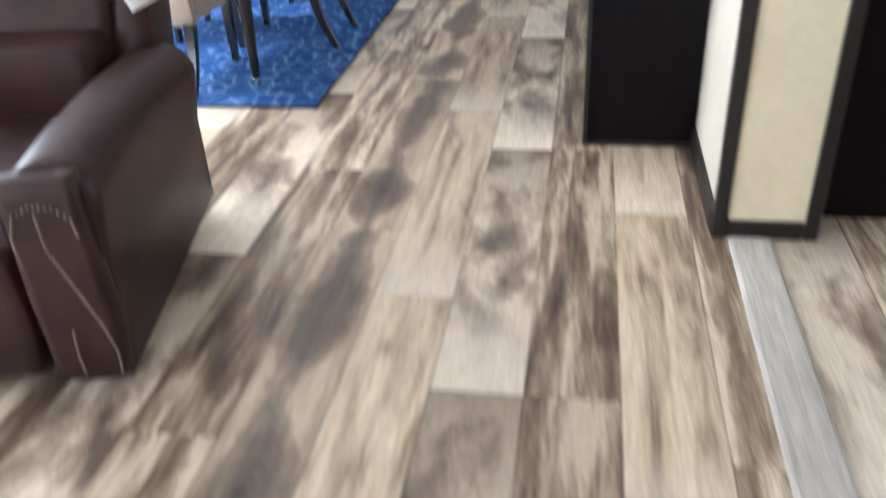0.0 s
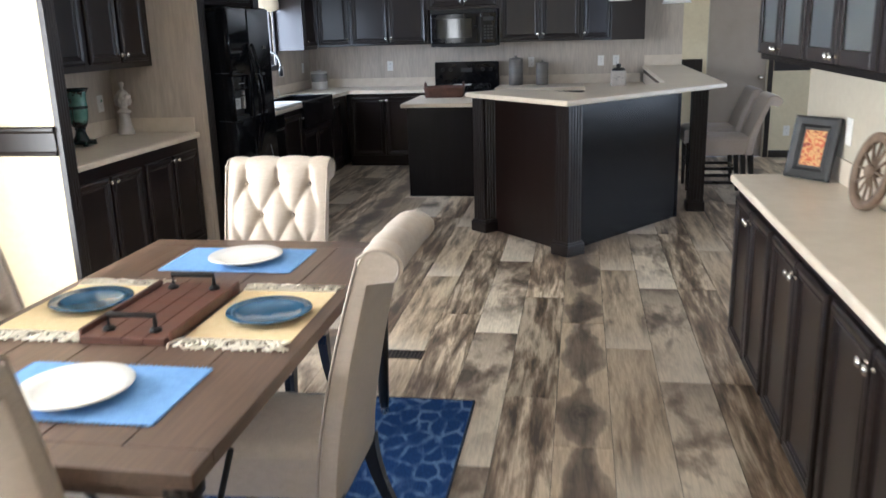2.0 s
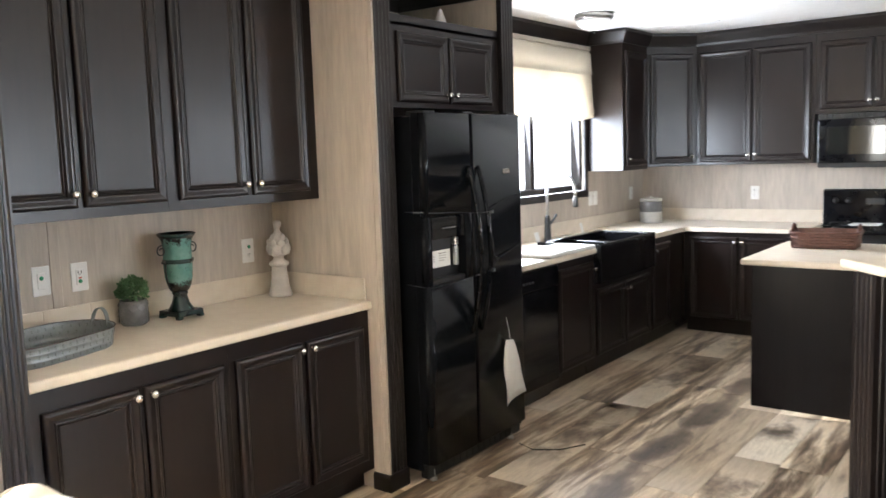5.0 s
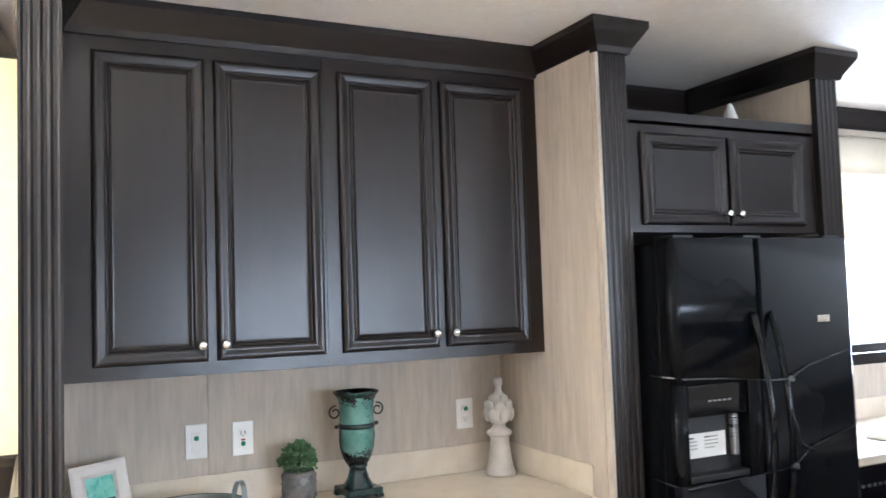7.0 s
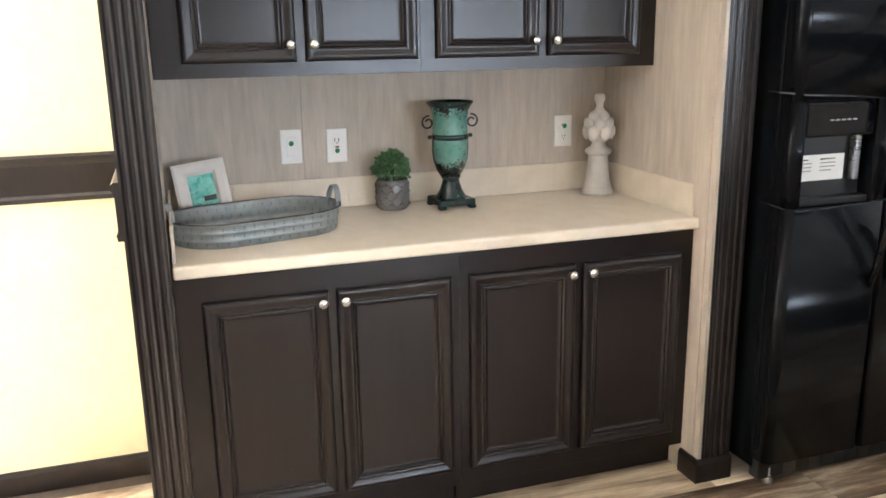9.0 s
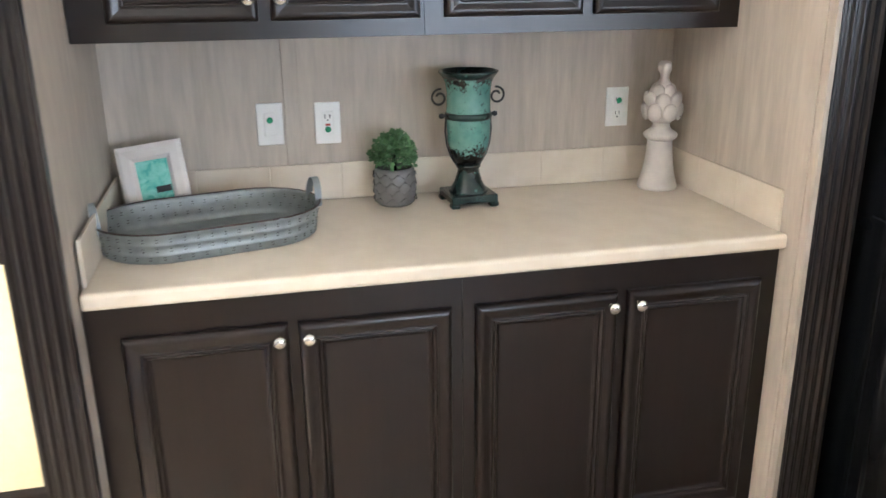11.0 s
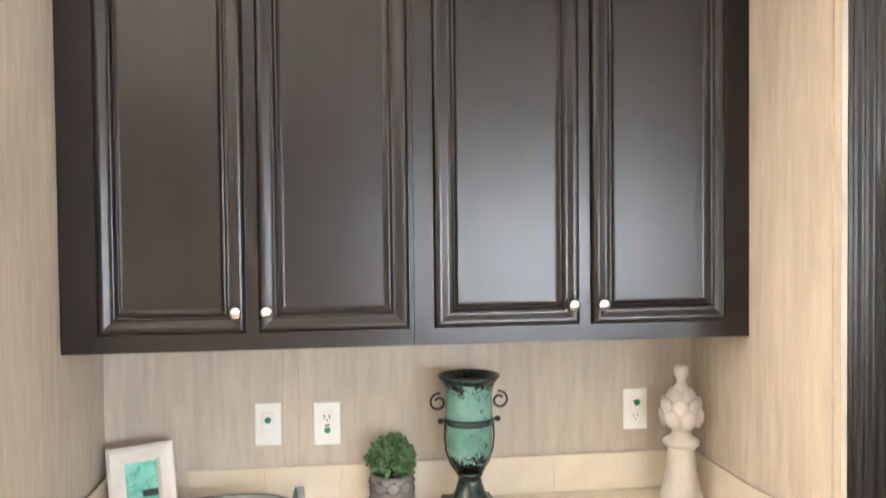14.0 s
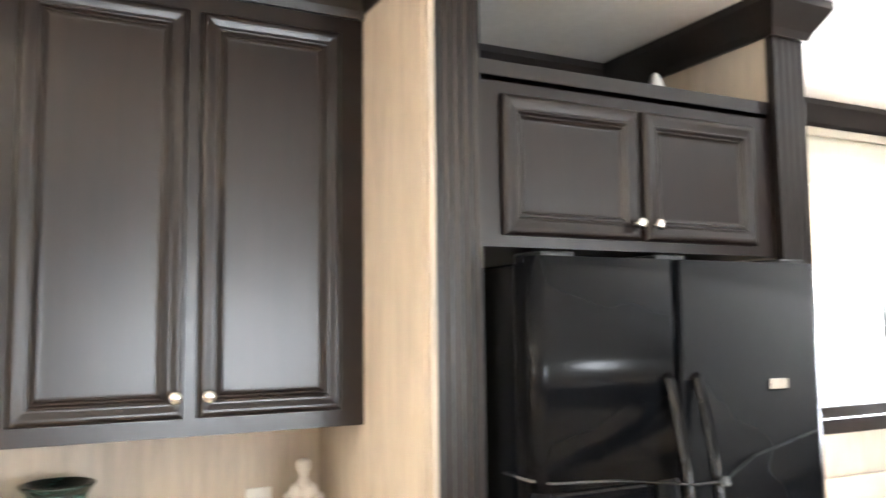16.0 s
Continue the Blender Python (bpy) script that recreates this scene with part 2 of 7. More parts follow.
def plank_material():
    """Whitewashed barn-board vinyl: long streaks, knots and worn pale ends; each board shifted by its own random number."""
    m, nn, ll, bs = nodes("barnboard_vinyl")
    geo = nn.new("ShaderNodeNewGeometry")
    inf = nn.new("ShaderNodeObjectInfo")
    rnd = nn.new("ShaderNodeMath")
    rnd.operation = "ADD"
    ll.new(geo.outputs["Random Per Island"], rnd.inputs[0])
    ll.new(inf.outputs["Random"], rnd.inputs[1])
    off = nn.new("ShaderNodeCombineXYZ")
    for i, k in enumerate((37.0, 91.0, 53.0)):
        mu = nn.new("ShaderNodeMath")
        mu.operation = "MULTIPLY"
        mu.inputs[1].default_value = k
        ll.new(rnd.outputs[0], mu.inputs[0])
        ll.new(mu.outputs[0], off.inputs[i])
    add = nn.new("ShaderNodeVectorMath")
    add.operation = "ADD"
    ll.new(geo.outputs["Position"], add.inputs[0])
    ll.new(off.outputs[0], add.inputs[1])

    def mapped(scale):
        mp = nn.new("ShaderNodeMapping")
        mp.inputs["Scale"].default_value = scale
        ll.new(add.outputs[0], mp.inputs[0])
        return mp

    streak = noise_node(nn, ll, mapped((16, 1.7, 1)), 1.0, 9.0, 0.66, 0.3)
    blot = noise_node(nn, ll, mapped((6.0, 2.6, 1)), 1.0, 7.0, 0.60, 0.2)
    grain = noise_node(nn, ll, mapped((110, 9, 1)), 1.0, 4.0, 0.65)
    knot = nn.new("ShaderNodeTexVoronoi")
    knot.inputs["Scale"].default_value = 1.0
    ll.new(mapped((4.3, 2.1, 1)).outputs[0], knot.inputs["Vector"])

    def mixc(kind, fac, a, b):
        mx = nn.new("ShaderNodeMix")
        mx.data_type, mx.blend_type = "RGBA", kind
        if isinstance(fac, float):
            mx.inputs[0].default_value = fac
        else:
            ll.new(fac, mx.inputs[0])
        ll.new(a, mx.inputs[6])
        ll.new(b, mx.inputs[7])
        return mx.outputs[2]

    def calc(op, a, b=0.0, c=0.0):
        n = nn.new("ShaderNodeMath")
        n.operation = op
        for i, v in enumerate((a, b, c)):
            if isinstance(v, (int, float)):
                n.inputs[i].default_value = v
            else:
                ll.new(v, n.inputs[i])
        return n.outputs[0]

    def grey(fac, *stops, steps=False):
        r = ramp(nn, [(p, (v, v, v)) for p, v in stops])
        if steps:
            r.color_ramp.interpolation = "CONSTANT"
        ll.new(fac, r.inputs[0])
        return r.outputs[0]

    def tint(fac, *stops):
        r = ramp(nn, stops)
        ll.new(fac, r.inputs[0])
        return r.outputs[0]

    # place on the board: u across, s along; four prints take turns over eight columns
    sepw = nn.new("ShaderNodeSeparateXYZ")
    ll.new(geo.outputs["Position"], sepw.inputs[0])
    colm = calc("MULTIPLY_ADD", sepw.outputs[0], 1 / 0.2345, 0.4254 + 40.0)
    u = calc("FRACT", colm)
    turn = calc("FRACT", calc("MULTIPLY", calc("ADD", calc("FLOOR", colm), 0.5), 0.125))
    cloudy = grey(turn, (0.0, 1.0), (0.125, 0.0), (0.5, 1.0), (0.625, 0.0), steps=True)
    streaky = grey(turn, (0.0, 0.0), (0.125, 1.0), (0.25, 0.0), (0.375, 1.0), (0.5, 0.0), (0.625, 1.0), (0.75, 0.0), steps=True)
    knotty = grey(turn, (0.0, 0.0), (0.75, 1.0), (0.875, 0.0), steps=True)
    tc = nn.new("ShaderNodeTexCoord")
    sep = nn.new("ShaderNodeSeparateXYZ")
    ll.new(tc.outputs["Object"], sep.inputs[0])
    s = calc("MULTIPLY_ADD", sep.outputs[1], 1 / 1.435, 0.5)
    drift = noise_node(nn, ll, mapped((2.0, 3.4, 1)), 1.0, 2.0)
    off_mid = calc("ABSOLUTE", calc("SUBTRACT", u, calc("MULTIPLY_ADD", drift.outputs[0], 0.7, 0.15)))

    # long dark and chalky streaks
    tone = tint(streak.outputs[0], (0.35, (0.07, 0.047, 0.03)), (0.44, (0.19, 0.135, 0.09)), (0.51, (0.36, 0.276, 0.19)), (0.60, (0.68, 0.58, 0.44)))
    # smoky clouds with a chalky near end
    wash = tint(blot.outputs[0], (0.36, (0.13, 0.10, 0.074)), (0.46, (0.36, 0.285, 0.21)), (0.56, (0.72, 0.63, 0.495)))
    pale = nn.new("ShaderNodeRGB")
    pale.outputs[0].default_value = (0.78, 0.69, 0.555, 1)
    wash = mixc("MIX", grey(s, (0.05, 0.95), (0.34, 0.0)), wash, pale.outputs[0])
    wash = mixc("MULTIPLY", 1.0, wash, tint(s, (0.55, (1, 1, 1)), (0.98, (0.5, 0.46, 0.43))))
    # plain warm board, finely speckled
    warm = tint(streak.outputs[0], (0.36, (0.20, 0.148, 0.10)), (0.46, (0.44, 0.343, 0.235)), (0.60, (0.66, 0.55, 0.40)))
    warm = mixc("MIX", grey(s, (0.04, 0.8), (0.26, 0.0)), warm, pale.outputs[0])
    # hourglass heartwood with a ringed knot
    tan = tint(streak.outputs[0], (0.36, (0.36, 0.275, 0.19)), (0.60, (0.60, 0.49, 0.35)))
    girth = grey(s, (0.0, 0.16), (0.10, 0.44), (0.22, 0.50), (0.34, 0.20), (0.44, 0.12), (0.56, 0.42), (0.72, 0.50), (0.87, 0.30), (1.0, 0.22))
    lap = calc("MULTIPLY_ADD", calc("SUBTRACT", blot.outputs[0], 0.5), 0.8, calc("SUBTRACT", girth, off_mid))
    heart = grey(lap, (0.0, 0.0), (0.06, 0.55), (0.26, 1.0))
    tan = mixc("MIX", heart, tan, tint(streak.outputs[0], (0.38, (0.095, 0.07, 0.051)), (0.62, (0.195, 0.148, 0.108))))
    du = calc("MULTIPLY", calc("SUBTRACT", u, 0.48), 3.4)
    ds = calc("MULTIPLY", calc("SUBTRACT", s, 0.20), 13.0)
    reach = calc("SQRT", calc("ADD", calc("MULTIPLY", du, du), calc("MULTIPLY", ds, ds)))
    eye = grey(reach, (0.0, 0.25), (0.22, 0.45), (0.32, 0.85), (0.45, 0.6), (0.62, 0.95), (0.80, 0.75), (1.0, 1.0))
    tan = mixc("MULTIPLY", 0.85, tan, eye)

    c = mixc("MIX", cloudy, warm, wash)
    c = mixc("MIX", streaky, c, tone)
    c = mixc("MIX", knotty, c, tan)
    # scattered small knots
    kr = ramp(nn, [(0.0, (0.16, 0.14, 0.12)), (0.07, (0.7, 0.67, 0.64)), (0.14, (1, 1, 1))])
    ll.new(knot.outputs["Distance"], kr.inputs[0])
    c = mixc("MULTIPLY", 0.7, c, kr.outputs[0])
    fr2 = nn.new("ShaderNodeMath")
    fr2.operation = "FRACT"
    mu2 = nn.new("ShaderNodeMath")
    mu2.operation = "MULTIPLY"
    mu2.inputs[1].default_value = 13.77
    ll.new(rnd.outputs[0], mu2.inputs[0])
    ll.new(mu2.outputs[0], fr2.inputs[0])
    shade = ramp(nn, [(0.0, (0.70, 0.68, 0.66)), (0.5, (0.92, 0.91, 0.90)), (1.0, (1.12, 1.11, 1.10))])
    ll.new(fr2.outputs[0], shade.inputs[0])
    c = mixc("MULTIPLY", 1.0, c, shade.outputs[0])
    gr = ramp(nn, [(0.3, (0.72, 0.70, 0.68)), (0.6, (1.06, 1.05, 1.04))])
    ll.new(grain.outputs[0], gr.inputs[0])
    c = mixc("MULTIPLY", 0.75, c, gr.outputs[0])
    ll.new(c, bs.inputs["Base Color"])
    rr = nn.new("ShaderNodeMapRange")
    rr.inputs["To Min"].default_value, rr.inputs["To Max"].default_value = 0.28, 0.5
    ll.new(streak.outputs[0], rr.inputs[0])
    ll.new(rr.outputs[0], bs.inputs["Roughness"])
    bump(nn, ll, grain.outputs[0], bs, 0.15, 0.001)
    return m


PLANK = plank_material()
JOINT = mat("plank_joint", (0.05, 0.04, 0.03), (0.08, 0.06, 0.05), 0.8, size=30.0)


def rug_material():
    m, nn, ll, bs = nodes("blue_lattice_rug")
    mp = coords(nn, ll, (1.25, 0.8, 1))
    wob = noise_node(nn, ll, mp, 14.0, 2.0)
    addv = nn.new("ShaderNodeMixRGB")
    addv.blend_type = "ADD"
    addv.inputs[0].default_value = 0.05
    ll.new(mp.outputs[0], addv.inputs[1])
    ll.new(wob.outputs["Color"], addv.inputs[2])
    vor = nn.new("ShaderNodeTexVoronoi")
    vor.feature = "DISTANCE_TO_EDGE"
    vor.inputs["Scale"].default_value, vor.inputs["Randomness"].default_value = 11.0, 0.8
    ll.new(addv.outputs[0], vor.inputs["Vector"])
    line = ramp(nn, [(0.04, (1, 1, 1)), (0.14, (0, 0, 0))])
    ll.new(vor.outputs["Distance"], line.inputs[0])
    broken = noise_node(nn, ll, mp, 9.0, 2.0)
    br = ramp(nn, [(0.40, (0.1, 0.1, 0.1)), (0.56, (1, 1, 1))])
    ll.new(broken.outputs[0], br.inputs[0])
    fl = nn.new("ShaderNodeMath")
    fl.operation = "MULTIPLY"
    ll.new(line.outputs[0], fl.inputs[0])
    ll.new(br.outputs[0], fl.inputs[1])
    pile = noise_node(nn, ll, mp, 160.0, 3.0, 0.7)
    base = ramp(nn, [(0.3, (0.006, 0.021, 0.085)), (0.7, (0.022, 0.075, 0.24))])
    ll.new(pile.outputs[0], base.inputs[0])
    lt = ramp(nn, [(0.3, (0.07, 0.13, 0.27)), (0.7, (0.20, 0.29, 0.46))])
    ll.new(pile.outputs[0], lt.inputs[0])
    mx = nn.new("ShaderNodeMixRGB")
    ll.new(fl.outputs[0], mx.inputs[0])
    ll.new(base.outputs[0], mx.inputs[1])
    ll.new(lt.outputs[0], mx.inputs[2])
    ll.new(mx.outputs[0], bs.inputs["Base Color"])
    bs.inputs["Roughness"].default_value = 0.95
    bs.inputs["Specular IOR Level"].default_value = 0.1
    bump(nn, ll, pile.outputs[0], bs, 0.9, 0.006)
    return m


RUG = rug_material()
RUG_EDGE = mat("rug_binding", (0.008, 0.012, 0.03), (0.015, 0.022, 0.05), 0.9, size=120.0, bumps=0.3)


def chipped(name, base_lo, base_hi, chip, amount, rough):
    m, nn, ll, bs = nodes(name)
    mp = coords(nn, ll, (1, 1, 1))
    a = noise_node(nn, ll, mp, 12.0, 3.0)
    b = noise_node(nn, ll, mp, 34.0, 5.0, 0.65)
    r = ramp(nn, [(0.3, base_lo), (0.7, base_hi)])
    ll.new(a.outputs[0], r.inputs[0])
    f = ramp(nn, [(amount, (0, 0, 0)), (amount + 0.03, (1, 1, 1))])
    ll.new(b.outputs[0], f.inputs[0])
    mx = nn.new("ShaderNodeMixRGB")
    mx.inputs[2].default_value = (*chip, 1)
    ll.new(f.outputs[0], mx.inputs[0])
    ll.new(r.outputs[0], mx.inputs[1])
    ll.new(mx.outputs[0], bs.inputs["Base Color"])
    bs.inputs["Roughness"].default_value = rough
    bump(nn, ll, f.outputs[0], bs, 0.2, 0.001)
    return m




def worn_teal():
    """Teal glaze, rubbed through to dark iron in specks that crowd at the foot and the lip."""
    m, nn, ll, bs = nodes("teal_glaze")
    mp = coords(nn, ll, (1, 1, 1))
    a = noise_node(nn, ll, mp, 12.0, 3.0)
    speck = noise_node(nn, ll, mp, 120.0, 3.0, 0.7)
    patch = noise_node(nn, ll, mp, 26.0, 4.0, 0.6)
    sep = nn.new("ShaderNodeSeparateXYZ")
    ll.new(mp.outputs[0], sep.inputs[0])
    wear = ramp(nn, [(0.28, (0.60, 0.60, 0.60)), (0.40, (0.26, 0.26, 0.26)), (0.52, (0.03, 0.03, 0.03)), (0.80, (0.04, 0.04, 0.04)), (0.93, (0.22, 0.22, 0.22))])
    z = nn.new("ShaderNodeMath")
    z.operation = "MULTIPLY"
    z.inputs[1].default_value = 2.5
    ll.new(sep.outputs[2], z.inputs[0])
    ll.new(z.outputs[0], wear.inputs[0])
    add = nn.new("ShaderNodeMath")
    ll.new(speck.outputs[0], add.inputs[0])
    ll.new(patch.outputs[0], add.inputs[1])
    tot = nn.new("ShaderNodeMath")
    ll.new(add.outputs[0], tot.inputs[0])
    ll.new(wear.outputs[0], tot.inputs[1])
    f = ramp(nn, [(0.60, (0, 0, 0)), (0.64, (1, 1, 1))])
    half = nn.new("ShaderNodeMath")
    half.operation = "MULTIPLY"
    half.inputs[1].default_value = 0.5
    ll.new(tot.outputs[0], half.inputs[0])
    ll.new(half.outputs[0], f.inputs[0])
    r = ramp(nn, [(0.3, (0.06, 0.165, 0.142)), (0.7, (0.16, 0.305, 0.258))])
    ll.new(a.outputs[0], r.inputs[0])
    mx = nn.new("ShaderNodeMixRGB")
    mx.inputs[2].default_value = (0.014, 0.012, 0.010, 1)
    ll.new(f.outputs[0], mx.inputs[0])
    ll.new(r.outputs[0], mx.inputs[1])
    ll.new(mx.outputs[0], bs.inputs["Base Color"])
    bs.inputs["Roughness"].default_value = 0.2
    bump(nn, ll, f.outputs[0], bs, 0.2, 0.001)
    return m


TEAL = worn_teal()
VERDIGRIS = chipped("dark_verdigris", (0.007, 0.016, 0.014), (0.018, 0.036, 0.031), (0.04, 0.10, 0.085), 0.62, 0.26)
FINIAL = chipped("chalky_white", (0.46, 0.43, 0.40), (0.62, 0.58, 0.54), (0.10, 0.06, 0.04), 0.70, 0.8)


def art(name, stops, scale):
    m, nn, ll, bs = nodes(name)
    mp = coords(nn, ll, (1, 1, 1))
    a = noise_node(nn, ll, mp, scale, 3.0, 0.5, 1.5)
    r = ramp(nn, stops)
    ll.new(a.outputs[0], r.inputs[0])
    ll.new(r.outputs[0], bs.inputs["Base Color"])
    bs.inputs["Roughness"].default_value = 0.25
    return m


ART_RED = art("red_orange_print", [(0.3, (0.34, 0.20, 0.07)), (0.42, (0.42, 0.07, 0.04)), (0.53, (0.58, 0.36, 0.14)), (0.62, (0.30, 0.06, 0.04)), (0.72, (0.12, 0.05, 0.04))], 28.0)
ART_TEAL = art("teal_print", [(0.35, (0.10, 0.42, 0.36)), (0.5, (0.22, 0.58, 0.48)), (0.65, (0.30, 0.65, 0.58))], 30.0)
ART_TAN = art("tan_print", [(0.35, (0.30, 0.20, 0.11)), (0.5, (0.46, 0.34, 0.20)), (0.65, (0.16, 0.13, 0.11))], 22.0)


def shade_cloth():
    m, nn, ll, bs = nodes("translucent_linen")
    mp = coords(nn, ll, (20, 20, 120))
    n = noise_node(nn, ll, mp, 4.0, 4.0)
    rp = ramp(nn, [(0.3, (0.58, 0.52, 0.42)), (0.7, (0.68, 0.62, 0.52))])
    ll.new(n.outputs[0], rp.inputs[0])
    ll.new(rp.outputs[0], bs.inputs["Base Color"])
    bs.inputs["Roughness"].default_value = 0.9
    tr_ = nn.new("ShaderNodeBsdfTranslucent")
    ll.new(rp.outputs[0], tr_.inputs["Color"])
    mx = nn.new("ShaderNodeMixShader")
    mx.inputs[0].default_value = 0.35
    ll.new(bs.outputs[0], mx.inputs[1])
    ll.new(tr_.outputs[0], mx.inputs[2])
    ll.new(mx.outputs[0], nn["Material Output"].inputs["Surface"])
    return m


SHADE_CLOTH = shade_cloth()


# ---- mesh helpers ----
def box(bm, x0, y0, z0, x1, y1, z1, bev=0.0, seg=1):
    vs = [bm.verts.new((x, y, z)) for z in (z0, z1) for y in (y0, y1) for x in (x0, x1)]
    fs = [bm.faces.new([vs[i] for i in q]) for q in ((0, 2, 3, 1), (4, 5, 7, 6), (0, 1, 5, 4), (2, 6, 7, 3), (0, 4, 6, 2), (1, 3, 7, 5))]
    if bev:
        es = list({e for f in fs for e in f.edges})
        bmesh.ops.bevel(bm, geom=es, offset=bev, segments=seg, profile=0.5, affect="EDGES")
    return bm


def prism(bm, poly, z0, z1, bev=0.0, seg=2):
    """A flat slab over a plan polygon (counter-clockwise)."""
    lo = [bm.verts.new((x, y, z0)) for x, y in poly]
    hi = [bm.verts.new((x, y, z1)) for x, y in poly]
    n = len(poly)
    top, bot = bm.faces.new(hi), bm.faces.new(lo[::-1])
    for i in range(n):
        bm.faces.new((lo[i], lo[(i + 1) % n], hi[(i + 1) % n], hi[i]))
    if bev:
        bmesh.ops.bevel(bm, geom=list(top.edges) + list(bot.edges), offset=bev, segments=seg, profile=0.5, affect="EDGES")
    return bm


def lathe(bm, prof, seg=24, at=(0, 0, 0), sx=1.0, sy=1.0):
    """Turns a profile of (radius, height) about the upright axis."""
    rings = []
    for r, z in prof:
        rings.append([bm.verts.new((at[0] + sx * r * math.cos(2 * math.pi * i / seg), at[1] + sy * r * math.sin(2 * math.pi * i / seg), at[2] + z)) for i in range(seg)])
    for a, b in zip(rings, rings[1:]):
        for i in range(seg):
            f = bm.faces.new((a[i], a[(i + 1) % seg], b[(i + 1) % seg], b[i]))
            f.smooth = True
    if prof[0][0] > 1e-5:
        bm.faces.new(rings[0][::-1])
    if prof[-1][0] > 1e-5:
        bm.faces.new(rings[-1])
    bmesh.ops.remove_doubles(bm, verts=[v for r in (rings[0], rings[-1]) for v in r], dist=1e-6)
    return bm


def tube(bm, pts, r, seg=8, r2=None):
    """A round bar along points; r2: radius at the far end."""
    pts = [Vector(p) for p in pts]
    rings = []
    up = Vector((0.13, 0.21, 0.97)).normalized()
    for i, p in enumerate(pts):
        d = (pts[min(i + 1, len(pts) - 1)] - pts[max(i - 1, 0)]).normalized()
        a = d.cross(up)
        if a.length < 0.2:
            a = d.cross(Vector((1, 0.1, 0)))
        a.normalize()
        b = d.cross(a)
        up = -b if b.dot(up) < 0 else b
        rad = r if r2 is None else r + (r2 - r) * i / (len(pts) - 1)
        rings.append([bm.verts.new(p + rad * (math.cos(2 * math.pi * k / seg) * a + math.sin(2 * math.pi * k / seg) * b)) for k in range(seg)])
    for i in range(len(rings) - 1):
        ra, rb = rings[i], rings[i + 1]
        best = min(range(seg), key=lambda s: (ra[0].co - rb[s].co).length)
        flip = (ra[1].co - rb[(best + 1) % seg].co).length > (ra[1].co - rb[best - 1].co).length
        rb = [rb[(best - k) % seg] for k in range(seg)] if flip else [rb[(best + k) % seg] for k in range(seg)]
        rings[i + 1] = rb
        for k in range(seg):
            f = bm.faces.new((ra[k], ra[(k + 1) % seg], rb[(k + 1) % seg], rb[k]))
            f.smooth = True
    bm.faces.new(rings[0])
    bm.faces.new(rings[-1])
    return bm


def moulding(bm, path, prof):
    """Runs a profile of (outward, height) along a plan path; outward is to the right of the way."""
    pts = [Vector(p) for p in path]
    rows = []
    for i, p in enumerate(pts):
        dirs = []
        if i > 0:
            dirs.append((p - pts[i - 1]).normalized())
        if i < len(pts) - 1:
            dirs.append((pts[i + 1] - p).normalized())
        ns = [Vector((d.y, -d.x)) for d in dirs]
        n = sum(ns, Vector((0, 0)))
        n = n / max(0.2, n.length_squared) * len(ns) if len(ns) > 1 else n
        if len(ns) > 1:
            n = (ns[0] + ns[1]) / (1 + ns[0].dot(ns[1]))
        rows.append([bm.verts.new((p.x + n.x * o, p.y + n.y * o, z)) for o, z in prof])
    k = len(prof)
    for a, b in zip(rows, rows[1:]):
        for j in range(k):
            bm.faces.new((a[j], a[(j + 1) % k], b[(j + 1) % k], b[j]))
    bm.faces.new(rows[0][::-1])
    bm.faces.new(rows[-1])
    return bm


def mesh_of(name, bm, material):
    bmesh.ops.recalc_face_normals(bm, faces=bm.faces)
    me = bpy.data.meshes.new(name)
    bm.to_mesh(me)
    bm.free()
    if material:
        me.materials.append(material)
    return me


def part(name, bm, material, parent=None, label="", m=None):
    """One bmesh as one mesh object, under a thing or a part."""
    ob = new(name, mesh_of(name, bm, material))
    if parent is not None:
        ob.parent = parent
    if m is not None:
        ob.matrix_basis = m
    if label:
        ob["label"] = label
    return ob


def thing(name, m, label, category, group="", kind=""):
    ob = new(name)
    ob.empty_display_size = 0.1
    ob.matrix_basis = m
    return tagged(ob, label, category, group, kind)


def solid(name, bm, material, label, category, kind="", group="", m=None):
    return tagged(part(name, bm, material, None, "", m), label, category, group, kind)


BM = bmesh.new

# ---- the shell ----
XL, XR, YB, YF, ZC = -3.93, 4.6, 12.35, -3.5, 2.58
T = 0.12


def wall_with_holes(axis, at, a0, a1, holes, out):
    """A wall of thickness T in the plane axis=at from a0 to a1; holes: (from, to, sill, head); out: which way its thickness goes."""
    bm = BM()
    lo, hi = (at, at + T) if out > 0 else (at - T, at)

    def b(p0, p1, z0, z1):
        if p1 - p0 < 1e-4 or z1 - z0 < 1e-4:
            return
        if axis == "x":
            box(bm, lo, p0, z0, hi, p1, z1)
        else:
            box(bm, p0, lo, z0, p1, hi, z1)
    p = a0
    for h0, h1, s, t in sorted(holes):
        b(p, h0, 0, ZC)
        b(h0, h1, 0, s)
        b(h0, h1, t, ZC)
        p = h1
    b(p, a1, 0, ZC)
    return bm


WIN_DINE = (2.5, 5.0, 0.12, 2.12)
WIN_SINK = (9.55, 11.12, 1.27, 2.3)
WIN_LIV = (-2.3, -0.1, 0.8, 2.1)
WIN_R1 = (7.55, 10.85, 0.42, 1.98)
WIN_R2_ASSUMED = (2.1, 3.9, 0.9, 2.15)
WIN_BACK = (2.45, 3.6, 1.27, 2.2)
WIN_FRONT_ASSUMED = (-1.1, 1.1, 0.8, 2.1)

